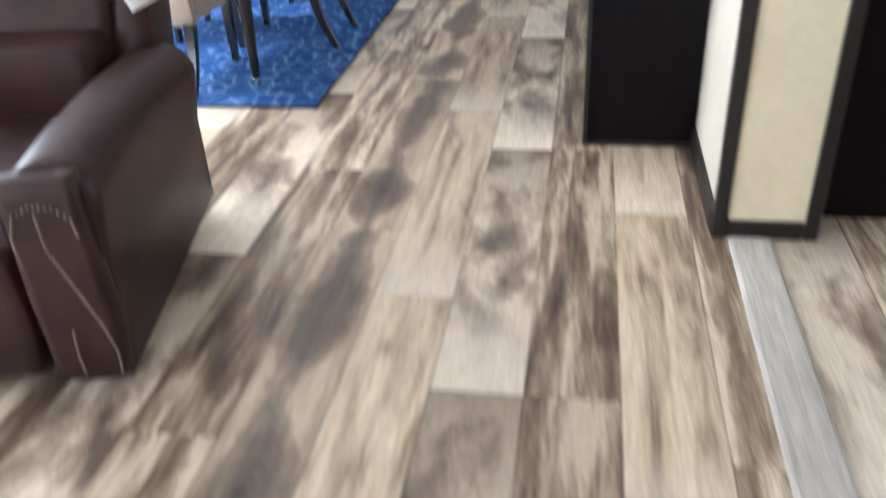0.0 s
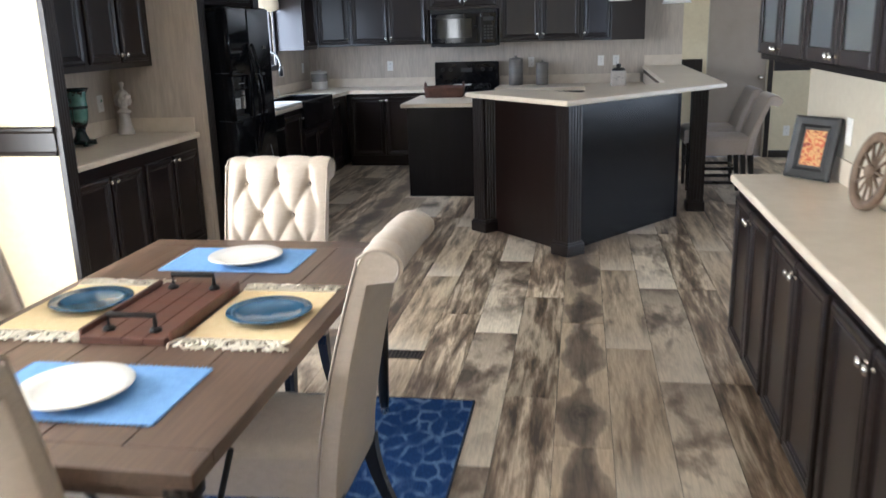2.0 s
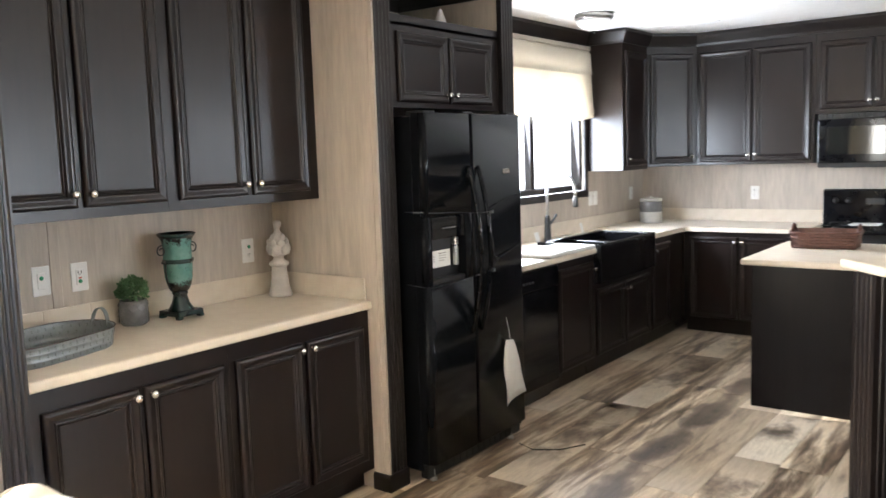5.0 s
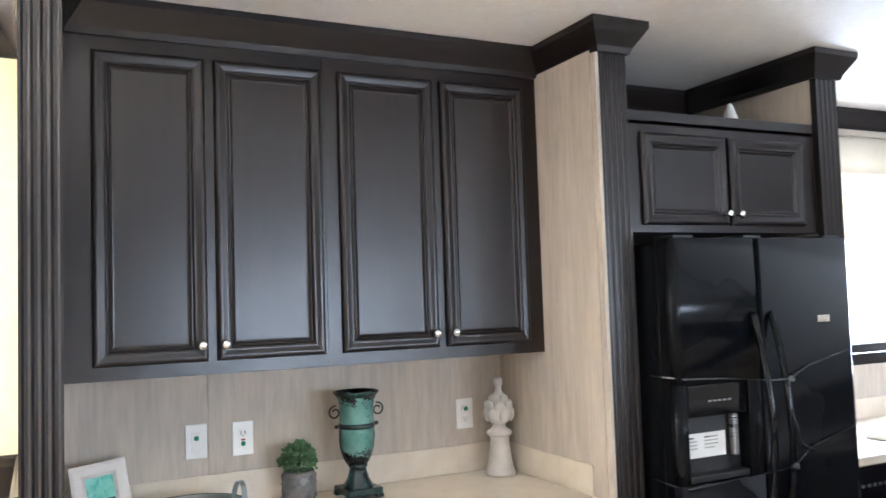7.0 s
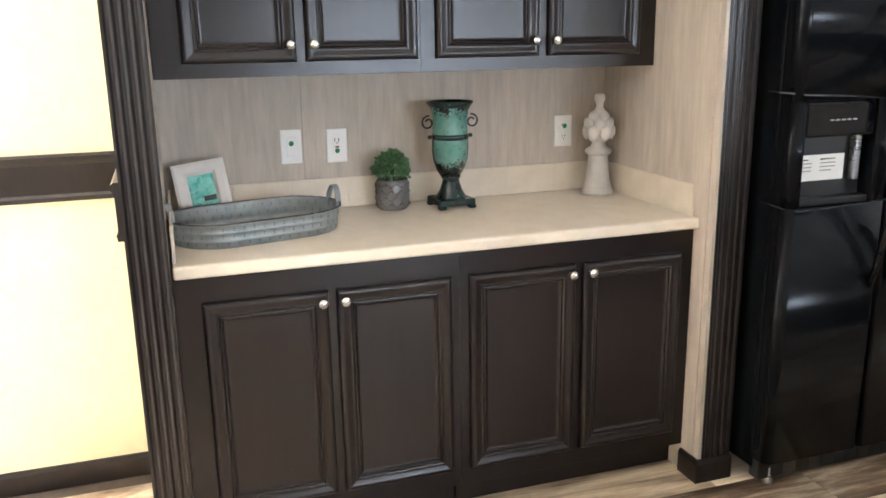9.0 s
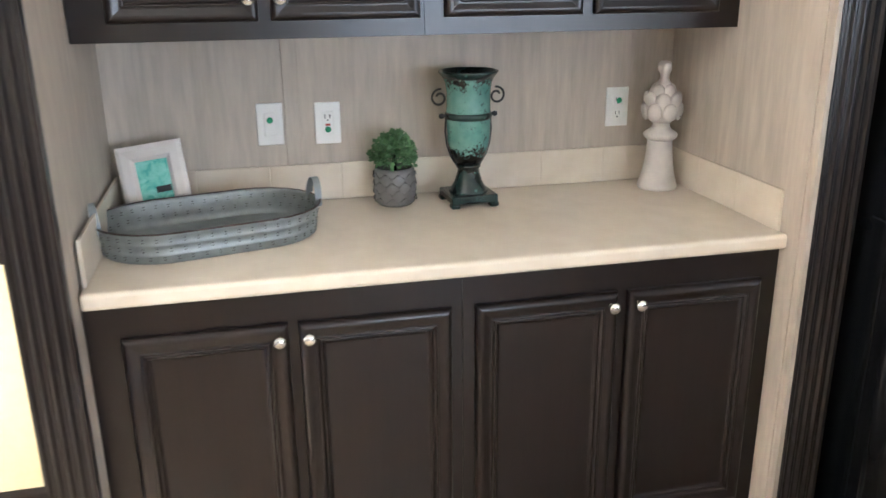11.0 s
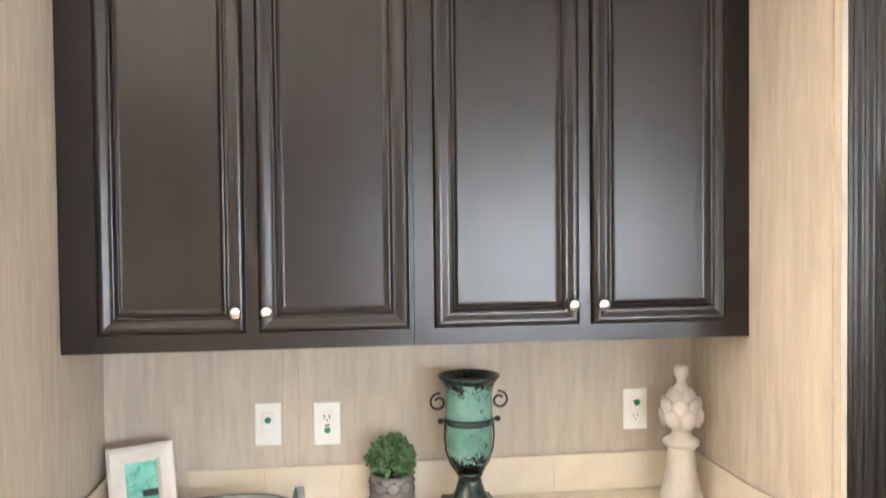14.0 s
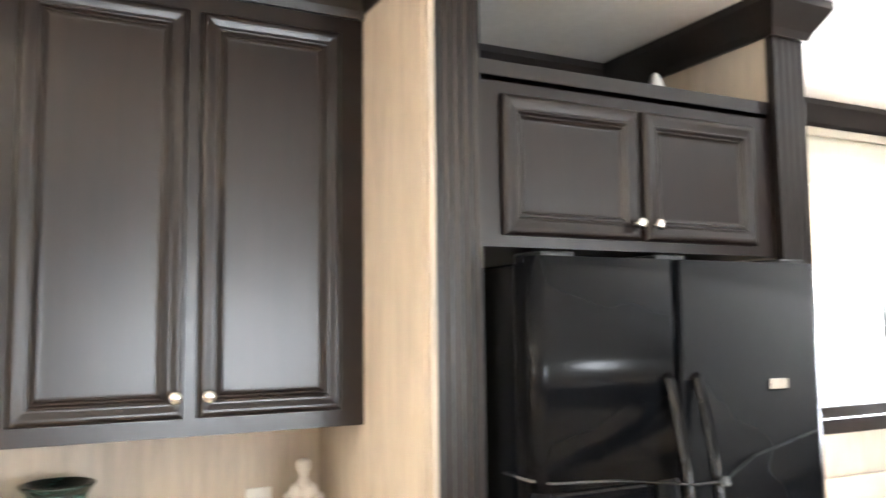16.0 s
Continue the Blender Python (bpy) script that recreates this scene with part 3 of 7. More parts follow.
solid("wall_west", wall_with_holes("x", XL, YF - T, 5.93, [WIN_LIV, WIN_DINE], -1), CREAM, "cream painted wall with dark chair rail", "wall", "structure")
solid("wall_west_kitchen", wall_with_holes("x", XL, 5.93, YB + T, [WIN_SINK], -1), WALLPAPER, "taupe grasscloth papered kitchen wall", "wall", "structure")
solid("wall_north_kitchen", wall_with_holes("y", YB, XL, 0.70, [], 1), WALLPAPER, "taupe grasscloth papered kitchen wall behind the range", "wall", "structure")
solid("wall_north", wall_with_holes("y", YB, 0.70, XR + T, [(0.99, 1.69, 0.0, 2.18), WIN_BACK], 1), CREAM, "cream panelled wall with dark battens and chair rail", "wall", "structure")
solid("wall_east", wall_with_holes("x", XR, YF - T, YB, [WIN_R1, WIN_R2_ASSUMED], 1), CREAM, "cream painted outer wall", "wall", "structure")
solid("wall_south", wall_with_holes("y", YF, XL, XR, [WIN_FRONT_ASSUMED], -1), CREAM, "cream painted wall of the living room", "wall", "structure")
solid("ceiling", box(BM(), XL - T, YF - T, ZC, XR + T, YB + T, ZC + 0.1), CEIL, "white textured plaster ceiling", "ceiling", "structure")
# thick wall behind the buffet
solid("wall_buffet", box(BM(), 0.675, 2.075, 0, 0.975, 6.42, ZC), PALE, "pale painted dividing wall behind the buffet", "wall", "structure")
solid("wall_buffet_end", box(BM(), 0.71, 2.06, 0.06, 0.945, 2.073, 2.5), CREAM, "cream panel on the end of the dividing wall", "wall", "structure")
bm = BM()
for x in (0.67, 0.945):
    box(bm, x - 0.006, 2.045, 0, x + 0.036, 2.08, 2.5, 0.004)
box(bm, 0.708, 2.047, 0, 0.937, 2.08, 0.055, 0.004)
solid("trim_dividing_wall", bm, TRIM, "dark espresso corner trim", "trim", "structure")

BASE = [(0, 0), (0.014, 0), (0.014, 0.07), (0.008, 0.085), (0, 0.085)]
CROWN = [(0, 2.47), (0.012, 2.47), (0.02, 2.49), (0.05, 2.535), (0.062, 2.555), (0.062, 2.578), (0, 2.578)]
RAIL = [(0, 1.025), (0.016, 1.025), (0.02, 1.04), (0.014, 1.05), (0.014, 1.145), (0.022, 1.158), (0.022, 1.172), (0.014, 1.18), (0, 1.18)]


def run(name, path, prof, label):
    return solid(name, moulding(BM(), path, prof), TRIM, label, "trim", "structure")


run("baseboard", [(XL, 5.87), (XL, YF)][::-1], BASE, "dark espresso baseboard")
run("baseboard", [(0.675, 2.74), (0.675, 2.085)][::-1], [(-o, z) for o, z in BASE], "dark espresso baseboard")
run("baseboard", [(1.76, YB), (XR, YB)], BASE, "dark espresso baseboard")
run("baseboard", [(XR, YB), (XR, YF)], BASE, "dark espresso baseboard")
run("baseboard", [(0.975, 6.42), (0.975, 2.085)][::-1], BASE, "dark espresso baseboard")
run("crown_trim", [(XL, YF), (XL, 5.87)], CROWN, "dark espresso crown moulding")
run("crown_trim", [(XL, 8.86), (XL, 11.18)], CROWN, "dark espresso crown moulding")
run("crown_trim", [(0.30, YB), (XR, YB), (XR, YF)], CROWN, "dark espresso crown moulding")
run("chair_rail", [(XL, YF), (XL, 2.42)], RAIL, "dark espresso chair rail")
run("chair_rail", [(XL, 5.08), (XL, 5.866)], RAIL, "dark espresso chair rail")
run("chair_rail", [(0.70, YB), (0.94, YB)], RAIL, "dark espresso chair rail")
run("chair_rail", [(1.76, YB), (XR, YB)], RAIL, "dark espresso chair rail")
bm = BM()
for x in (1.695, 3.75):
    box(bm, x, YB - 0.014, 0.0, x + 0.055, YB, 2.47, 0.003)
solid("batten_trim", bm, TRIM, "dark wall battens beside the door", "trim", "structure")
solid("door_header", box(BM(), 0.94, YB - 0.02, 2.19, 1.75, YB, 2.468, 0.004), TRIM, "dark header above the door", "trim", "structure")
d1 = thing("door_1", pose(0.99, YB + 0.03, 0), "flat taupe interior door, closed", "door", "", "structure")
part("door_leaf", box(BM(), 0.012, 0, 0.01, 0.69, 0.04, 2.165, 0.003), DOOR_TAUPE, d1)
bm = BM()
box(bm, 0.0, -0.034, 2.165, 0.70, 0.03, 2.18)
box(bm, 0.688, -0.034, 0, 0.70, 0.03, 2.165)
box(bm, 0.0, -0.034, 0, 0.010, 0.03, 2.165)
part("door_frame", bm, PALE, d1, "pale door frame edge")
part("door_handle", lathe(BM(), [(0.025, 0), (0.025, 0.006), (0.010, 0.012), (0.012, 0.03), (0.027, 0.045), (0.022, 0.062), (0.0, 0.066)], 16), NICKEL, d1, "nickel knob", pose(0.62, -0.001, 0.95, 90))


def window(name, axis, at, a0, a1, s, t, out, bars, dark=True):
    """A window unit in its opening: frame of four members, mullions, pane, sill."""
    m = TRIM if dark else WHITE_PLASTIC
    c = at + out * 0.06
    w = thing(name, Matrix.Identity(4), "dark-framed window with clear glass", "window", "", "structure")

    def b(p0, p1, z0, z1, d, o):
        bm = BM()
        q0, q1 = sorted((o - d, o + d))
        if axis == "x":
            box(bm, q0, p0, z0, q1, p1, z1, 0.003)
        else:
            box(bm, p0, q0, z0, p1, q1, z1, 0.003)
        return bm
    f = 0.045
    for nm, args in (("frame_side", (a0, a0 + f, s, t)), ("frame_side", (a1 - f, a1, s, t)), ("frame_head", (a0 + f, a1 - f, t - f, t)), ("frame_sill", (a0 + f, a1 - f, s, s + f))):
        part(nm, b(*args, 0.045, c), m, w)
    for i in range(1, bars + 1):
        p = a0 + (a1 - a0) * i / (bars + 1)
        part("mullion", b(p - 0.03, p + 0.03, s + f, t - f, 0.03, c), m, w)
    pane = part("pane", b(a0 + f, a1 - f, s + f, t - f, 0.003, c + out * 0.036), PANE, w)
    pane.visible_shadow = False
    cw = 0.06
    bm = BM()
    for p0, p1, z0, z1 in ((a0 - cw, a0, s - cw, t + cw), (a1, a1 + cw, s - cw, t + cw), (a0, a1, t, t + cw), (a0, a1, s - cw, s)):
        q0, q1 = sorted((at, at - out * 0.016))
        if axis == "x":
            box(bm, q0, p0, z0, q1, p1, z1, 0.002)
        else:
            box(bm, p0, q0, z0, p1, q1, z1, 0.002)
    part("casing", bm, m, w)
    return w


window("window_1", "x", XL, *WIN_SINK, -1, 1)
window("window_2", "x", XL, *WIN_DINE, -1, 1)
window("window_3", "x", XL, *WIN_LIV, -1, 1)
window("window_4", "x", XR, *WIN_R1, 1, 1)
# assumed east window, out of view, added to carry a fill lamp
window("window_5", "x", XR, *WIN_R2_ASSUMED, 1, 1)
window("window_6", "y", YB, *WIN_BACK, 1, 0)
# unseen south window, made up to hold the fill lamp behind the camera
window("window_7", "y", YF, *WIN_FRONT_ASSUMED, -1, 1)

# pale bright haze beyond the windows
HAZE = bpy.data.materials.new("bright_haze")
HAZE.use_nodes = True
hz = HAZE.node_tree.nodes["Principled BSDF"]
hz.inputs["Emission Color"].default_value, hz.inputs["Emission Strength"].default_value = (1.0, 0.99, 0.96, 1), 3.0
for x, y0, y1 in ((-11.0, -20, 70), (11.5, -20, 60)):
    solid("backdrop", box(BM(), x, y0, -0.6, x + 0.1, y1, 4.0), HAZE, "bright hazy distance outside the windows", "backdrop", "structure")
# ground outside, to the horizon
ground = solid("ground", box(BM(), -400, -400, -0.9, 400, 400, -0.6), mat("dry_grass", (0.16, 0.15, 0.07), (0.26, 0.23, 0.13), 0.95, (1, 1, 1), 3.0), "dry pale grass outside the windows", "ground", "structure")


# ---- kitchen joinery ----
def panel_door(bm, w, h):
    """A framed cabinet door lying in the local x-z plane, facing -y: mitred frame with stepped beads and a flat panel."""
    prof = [(0, 0), (0, 0.009), (0.0012, 0.0135), (0.004, 0.0175), (0.008, 0.0202), (0.0125, 0.0213), (0.0175, 0.0210), (0.024, 0.0190), (0.031, 0.0172), (0.0355, 0.0170), (0.0368, 0.0186), (0.039, 0.0193), (0.0412, 0.0186), (0.0430, 0.0165), (0.0455, 0.0125), (0.0475, 0.0128), (0.0495, 0.0138), (0.0515, 0.0128), (0.0535, 0.0095), (0.058, 0.0072), (0.062, 0.0068)]
    loops = []
    for i, d in prof:
        loops.append([bm.verts.new((x, -d, z)) for x, z in ((i, i), (w - i, i), (w - i, h - i), (i, h - i))])
    for a, b in zip(loops, loops[1:]):
        for k in range(4):
            bm.faces.new((a[k], a[(k + 1) % 4], b[(k + 1) % 4], b[k]))
    bm.faces.new(loops[-1])
    bm.faces.new(loops[0][::-1])
    return bm


def knob_mesh(bm):
    return lathe(bm, [(0.008, 0), (0.008, 0.003), (0.005, 0.006), (0.0055, 0.014), (0.013, 0.018), (0.0155, 0.023), (0.014, 0.028), (0.009, 0.031), (0.0, 0.032)], 16)


def add_door(cab, x0, x1, z0, z1, knob, kz, material=None, y=0.0):
    d = part("door", panel_door(BM(), x1 - x0, z1 - z0), material or ESPRESSO, cab, "", pose(x0, y, z0))
    if knob:
        kx = 0.021 if knob == "L" else x1 - x0 - 0.021
        part("knob", knob_mesh(BM()), NICKEL, d, "round brushed nickel knob", pose(kx, -0.0205, kz - z0, 90))
    return d


def cabinet(name, m, w, d, z0, z1, doors, label, toe=False, group="", top_open=False):
    """A cabinet unit, front at local y=0 facing -y. doors: (x0, x1, z0, z1, knob side, knob height)."""
    cab = thing(name, m, label, "cabinet", group)
    bm = BM()
    if toe:
        box(bm, 0, 0, 0.10, w, d, z1, 0.0004)
        box(bm, 0.004, 0.07, 0, w - 0.004, d, 0.10)
    else:
        box(bm, 0, 0, z0, w, d, z1, 0.0004)
    part("body", bm, ESPRESSO, cab)
    for x0, x1, za, zb, k, kz in doors:
        add_door(cab, x0, x1, za, zb, k, kz)
    return cab


def backsplash(parent, m, length, z0=0.0, h=0.108, piece=0.2, th=0.012):
    bm = BM()
    box(bm, 0, 0.002, z0, length, th - 0.003, z0 + h - 0.002)
    base = part("backing", bm, GROUT, parent, "", m)
    n = max(1, round(length / piece))
    step = length / n
    me = mesh_of("tile", box(BM(), 0.0008, 0, 0.001, step - 0.0008, 0.006, h, 0.0012), TILE)
    for i in range(n):
        t = new("tile", me)
        t.parent = base
        t.matrix_basis = pose(i * step, 0.0008, z0)


W90, E90 = 90, -90
# hutch between two fluted posts
HY0, HY1 = 5.983, 7.655
cabinet("hutch_base_cabinet", pose(-3.295, HY0, 0, 0, 0, W90), 0.8365, 0.62, 0, 0.891,
        [(0.072, 0.428, 0.16, 0.816, "R", 0.786), (0.452, 0.808, 0.16, 0.816, "L", 0.786)],
        "espresso wood base cabinet with two framed doors", True, "hutch cabinets")
cabinet("hutch_base_cabinet", pose(-3.295, HY0 + 0.837, 0, 0, 0, W90), 0.8365, 0.62, 0, 0.891,
        [(0.031, 0.392, 0.16, 0.816, "R", 0.786), (0.421, 0.786, 0.16, 0.816, "L", 0.786)],
        "espresso wood base cabinet with two framed doors", True, "hutch cabinets")
cabinet("hutch_wall_cabinet", pose(-3.585, HY0, 0, 0, 0, W90), 0.8165, 0.33, 1.419, 2.47,
        [(0.084, 0.420, 1.461, 2.425, "R", 1.512), (0.449, 0.805, 1.461, 2.425, "L", 1.512)],
        "tall espresso wood wall cabinet with two framed doors", False, "hutch cabinets")
cabinet("hutch_wall_cabinet", pose(-3.585, HY0 + 0.817, 0, 0, 0, W90), 0.855, 0.33, 1.419, 2.47,
        [(0.049, 0.408, 1.461, 2.425, "R", 1.512), (0.440, 0.789, 1.461, 2.425, "L", 1.512)],
        "tall espresso wood wall cabinet with two framed doors", False, "hutch cabinets")
ct = thing("hutch_countertop", Matrix.Identity(4), "beige marbled laminate countertop with tiled splash", "countertop")
bm = BM()
box(bm, XL + 0.002, HY0 + 0.003, 0.893, -3.268, HY1 + 0.006, 0.932, 0.010, 3)
part("slab", bm, COUNTER, ct)
backsplash(ct, pose(XL + 0.014, HY0 + 0.015, 0.933, 0, 0, W90), HY1 - HY0 - 0.03)
backsplash(ct, pose(-3.91, HY0 + 0.004, 0.933, 0, 0, 180) @ pose(-0.60, -0.012, 0), 0.60)
backsplash(ct, pose(-3.90, HY1 - 0.010, 0.933), 0.60)
run("crown_trim", [(-3.585, HY0), (-3.585, 7.672), (-3.196, 7.672), (-3.196, 7.787), (-3.30, 7.787)], CROWN, "dark espresso crown moulding over the hutch")


def fluted_post(name, x, y0, y1, label, zt=2.575):
    """A flat fluted pilaster that faces +x."""
    w = y1 - y0
    poly = [(x - 0.03, y1), (x - 0.03, y0), (x, y0)]
    n, g = 4, 0.010
    for i in range(n):
        c = y0 + w * (i + 0.75) / (n + 0.5)
        poly += [(x, c - g), (x - 0.005, c - g * 0.4), (x - 0.005, c + g * 0.4), (x, c + g)]
    poly += [(x, y1)]
    return solid(name, prism(BM(), poly, 0.0, zt), TRIM, label, "post", "structure")


fluted_post("fluted_post", -3.196, 5.878, 5.981, "dark fluted wooden pilaster beside the hutch")
fluted_post("fluted_post", -3.196, 7.672, 7.787, "dark fluted wooden pilaster beside the refrigerator")
fluted_post("fluted_post", -3.196, 8.742, 8.86, "dark fluted wooden pilaster beside the refrigerator")
# side panels that carry the posts
solid("hutch_side_wall", box(BM(), XL, 5.885, 0, -3.227, 5.981, ZC), WALLPAPER, "papered side wall of the hutch niche", "wall", "structure")
solid("hutch_end_wall", box(BM(), XL, 5.878, 0, -3.228, 5.884, ZC), CREAM, "cream end panel of the hutch with dark rail", "wall", "structure")
run("chair_rail", [(XL, 5.878), (-3.228, 5.878)], RAIL, "dark espresso chair rail on the hutch end")
run("baseboard", [(XL, 5.878), (-3.228, 5.878)], BASE, "dark espresso baseboard")
run("crown_trim", [(XL, 5.878), (-3.196, 5.878), (-3.196, 5.981), (-3.585, 5.981)], CROWN, "dark espresso crown moulding")
solid("partition_wall", box(BM(), XL, 7.672, 0, -3.227, 7.785, ZC), WALLPAPER, "papered partition between hutch and refrigerator", "wall", "structure")
solid("partition_wall", box(BM(), XL, 8.744, 0, -3.227, 8.858, ZC), WALLPAPER, "papered partition beside the refrigerator", "wall", "structure")
solid("partition_edge", box(BM(), -3.226, 7.658, 0, -3.198, 7.671, 2.47), WALLPAPER, "papered edge of the partition", "wall", "structure")
run("baseboard", [(-3.292, 7.6565), (-3.196, 7.6565), (-3.196, 7.788)], BASE, "dark espresso baseboard round the partition end")
bm = BM()
box(bm, XL, 7.655, 0.0, -3.2265, 7.6715, ZC)
solid("partition_lining", bm, WALLPAPER, "papered lining of the hutch niche", "wall", "structure")
run("crown_trim", [(-3.30, 8.737), (-3.196, 8.737), (-3.196, 8.862), (-3.90, 8.862)], CROWN, "dark espresso crown moulding")
run("crown_trim", [(-3.30, 7.787), (XL, 7.787), (XL, 8.737), (-3.30, 8.737)], CROWN, "dark crown moulding inside the alcove")
bm = BM()
for y in (6.482,):
    box(bm, XL, y - 0.022, 1.04, XL + 0.004, y + 0.022, 1.418, 0.0015)
solid("wall_seam_strip", bm, WALLPAPER, "narrow papered strip over a wall joint", "trim", "structure")

# cabinet over the refrigerator
fc = cabinet("refrigerator_top_cabinet", pose(-3.225, 7.789, 0, 0, 0, W90), 0.951, 0.60, 1.845, 2.25,
             [(0.065, 0.465, 1.872, 2.205, "R", 1.912), (0.482, 0.872, 1.872, 2.205, "L", 1.912)],
             "espresso wood cabinet with two small doors above the refrigerator")
part("top_moulding", moulding(BM(), [(0.951, 0), (0, 0)], [(-0.0, 2.235), (0.014, 2.235), (0.02, 2.25), (0.03, 2.265), (0.03, 2.285), (0.0, 2.285)]), TRIM, fc)
bm = BM()
lathe(bm, [(0.045, 0), (0.05, 0.05), (0.03, 0.11), (0.012, 0.16), (0, 0.17)], 14)
solid("white_ornament", bm, PLATE_WHITE, "small white ceramic ornament on the refrigerator cabinet", "ornament", "", "", pose(-3.48, 8.56, 2.2515))


# ---- refrigerator ----
def door_slab(bm, x0, x1, z0, z1, rl, rr):
    """An upright slab, front at y=-0.075 and slightly bowed, its two front edges rounded by rl and rr."""
    poly = [(x1, -0.004), (x0, -0.004)]
    for r, cx, a0 in ((rl, x0 + rl, 180), (rr, x1 - rr, 270)):
        if r:
            poly += [(cx + r * math.cos(radians(a0 + 9 * q)), -0.075 + r + r * math.sin(radians(a0 + 9 * q))) for q in range(11)]
        else:
            poly.append((cx, -0.075))
    poly = poly[::-1]
    lo = [bm.verts.new((x, y, z0)) for x, y in poly]
    hi = [bm.verts.new((x, y, z1)) for x, y in poly]
    bm.faces.new(hi)
    bm.faces.new(lo[::-1])
    for i in range(len(poly)):
        j = (i + 1) % len(poly)
        f = bm.faces.new((lo[i], lo[j], hi[j], hi[i]))
        f.smooth = abs(poly[i][1] - poly[j][1]) < 0.03
    return bm


def refrigerator():
    f = thing("refrigerator", pose(-3.13, 7.825, 0, 0, 0, W90), "glossy black side-by-side refrigerator with ice dispenser", "refrigerator")
    w, h = 0.875, 1.812
    bm = BM()
    box(bm, 0.004, 0.0, 0.055, w - 0.004, 0.68, h - 0.012, 0.006)
    part("body", bm, FRIDGE_BLACK, f)
    split, z0, z1 = 0.392, 0.985, 1.318
    bm = BM()
    door_slab(bm, 0.0, split - 0.004, 0.10, z0, 0.034, 0.014)
    door_slab(bm, 0.0, split - 0.004, z1, h, 0.034, 0.014)
    door_slab(bm, 0.0, 0.042, z0, z1, 0.034, 0.0)
    door_slab(bm, 0.318, split - 0.004, z0, z1, 0.0, 0.014)
    fd = part("freezer_door", bm, FRIDGE_BLACK, f)
    bm = BM()
    box(bm, 0.043, -0.026, z0, 0.317, -0.006, z1, 0.003)
    part("dispenser_well", bm, BLACK_MATT, fd, "dark recess of the dispenser")
    part("dispenser_panel", box(BM(), 0.044, -0.072, 1.205, 0.316, -0.027, z1 - 0.003, 0.008, 2), BLACK, fd, "glossy control panel")
    bm = BM()
    for i in range(5):
        box(bm, 0.135 + i * 0.022, -0.0728, 1.255, 0.150 + i * 0.022, -0.0715, 1.260)
    tagged(part("panel_marks", bm, CAN_STEEL, fd), kind="stuff")
    part("drip_shelf", box(BM(), 0.044, -0.07, z0 + 0.002, 0.316, -0.027, z0 + 0.028, 0.006, 2), BLACK_MATT, fd)
    part("dispenser_label", box(BM(), 0.052, -0.0295, 1.062, 0.245, -0.0272, 1.145), PAPER, fd, "white paper label")
    bm = BM()
    for z in (1.128, 1.116, 1.104, 1.092):
        box(bm, 0.062, -0.0302, z, 0.062 + (0.055 if z < 1.12 else 0.04), -0.0293, z + 0.004)
        box(bm, 0.150, -0.0302, z, 0.150 + (0.06 if z > 1.10 else 0.045), -0.0293, z + 0.004)
    tagged(part("label_print", bm, CAN_STEEL, fd), kind="stuff")
    part("dispenser_lever", box(BM(), 0.262, -0.055, 1.06, 0.286, -0.027, 1.20, 0.006, 2), CAN_STEEL, fd, "steel paddle")
    gd = part("fridge_door", door_slab(BM(), split + 0.004, w, 0.10, h, 0.014, 0.034), FRIDGE_BLACK, f)
    part("badge", box(BM(), 0.680, -0.078, 1.502, 0.742, -0.0745, 1.527, 0.001), NICKEL, gd, "small silver badge")
    for d, kx in ((fd, split - 0.040), (gd, split + 0.045)):
        pts = [(kx, -0.076, 1.545)] + [(kx + 0.006 * math.sin(math.pi * i / 14), -0.088 - 0.055 * math.sin(math.pi * i / 14), 1.535 - 0.82 * i / 14) for i in range(15)] + [(kx, -0.076, 0.705)]
        part("handle", tube(BM(), pts, 0.012, 10), BLACK, d, "bowed black handle")
    for x in (0.075, w - 0.075, split):
        part("hinge_cover", box(BM(), x - 0.045, -0.06, h - 0.011, x + 0.045, 0.05, h + 0.012, 0.004), BLACK_MATT, f)
    # clear packing straps round doors and handles
    clear = mat("clear_strap", (0.025, 0.027, 0.03), (0.06, 0.063, 0.066), 0.25, (1, 1, 1), 40.0, bumps=0.1)
    for pts in (((-0.004, 0.05, 1.345), (-0.003, -0.05, 1.343), (0.035, -0.0785, 1.338), (0.20, -0.082, 1.330), (split - 0.04, -0.155, 1.318), (split + 0.045, -0.156, 1.318), (0.60, -0.09, 1.352), (w - 0.03, -0.078, 1.395), (w + 0.003, -0.045, 1.40)),
                ((-0.004, 0.05, 0.992), (-0.003, -0.05, 0.985), (0.035, -0.0785, 0.976), (0.20, -0.082, 0.985), (split - 0.04, -0.154, 1.012), (split + 0.045, -0.155, 1.02), (0.60, -0.09, 1.062), (w - 0.03, -0.078, 1.11), (w + 0.003, -0.045, 1.12)),
                ((split + 0.05, -0.152, 1.20), (split + 0.11, -0.12, 1.13), (split + 0.15, -0.10, 1.075), (split + 0.24, -0.084, 1.04))):
        part("packing_strap", tube(BM(), pts, 0.0032, 6), clear, f, "thin clear plastic packing strap")
    for z in (1.318, 1.02):
        part("strap_knot", lathe(BM(), [(0.0, -0.014), (0.011, -0.008), (0.013, 0.0), (0.009, 0.009), (0.0, 0.013)], 10), clear, f, "knotted plastic strap", pose(split + 0.045, -0.158, z, 0, 30, 0))
    bm = BM()
    box(bm, 0.01, -0.03, 0.02, w - 0.01, 0.02, 0.095, 0.004)
    for i in range(14):
        box(bm, 0.06 + i * 0.054, -0.034, 0.035, 0.10 + i * 0.054, -0.029, 0.08)
    part("kick_grille", bm, BLACK_MATT, f)
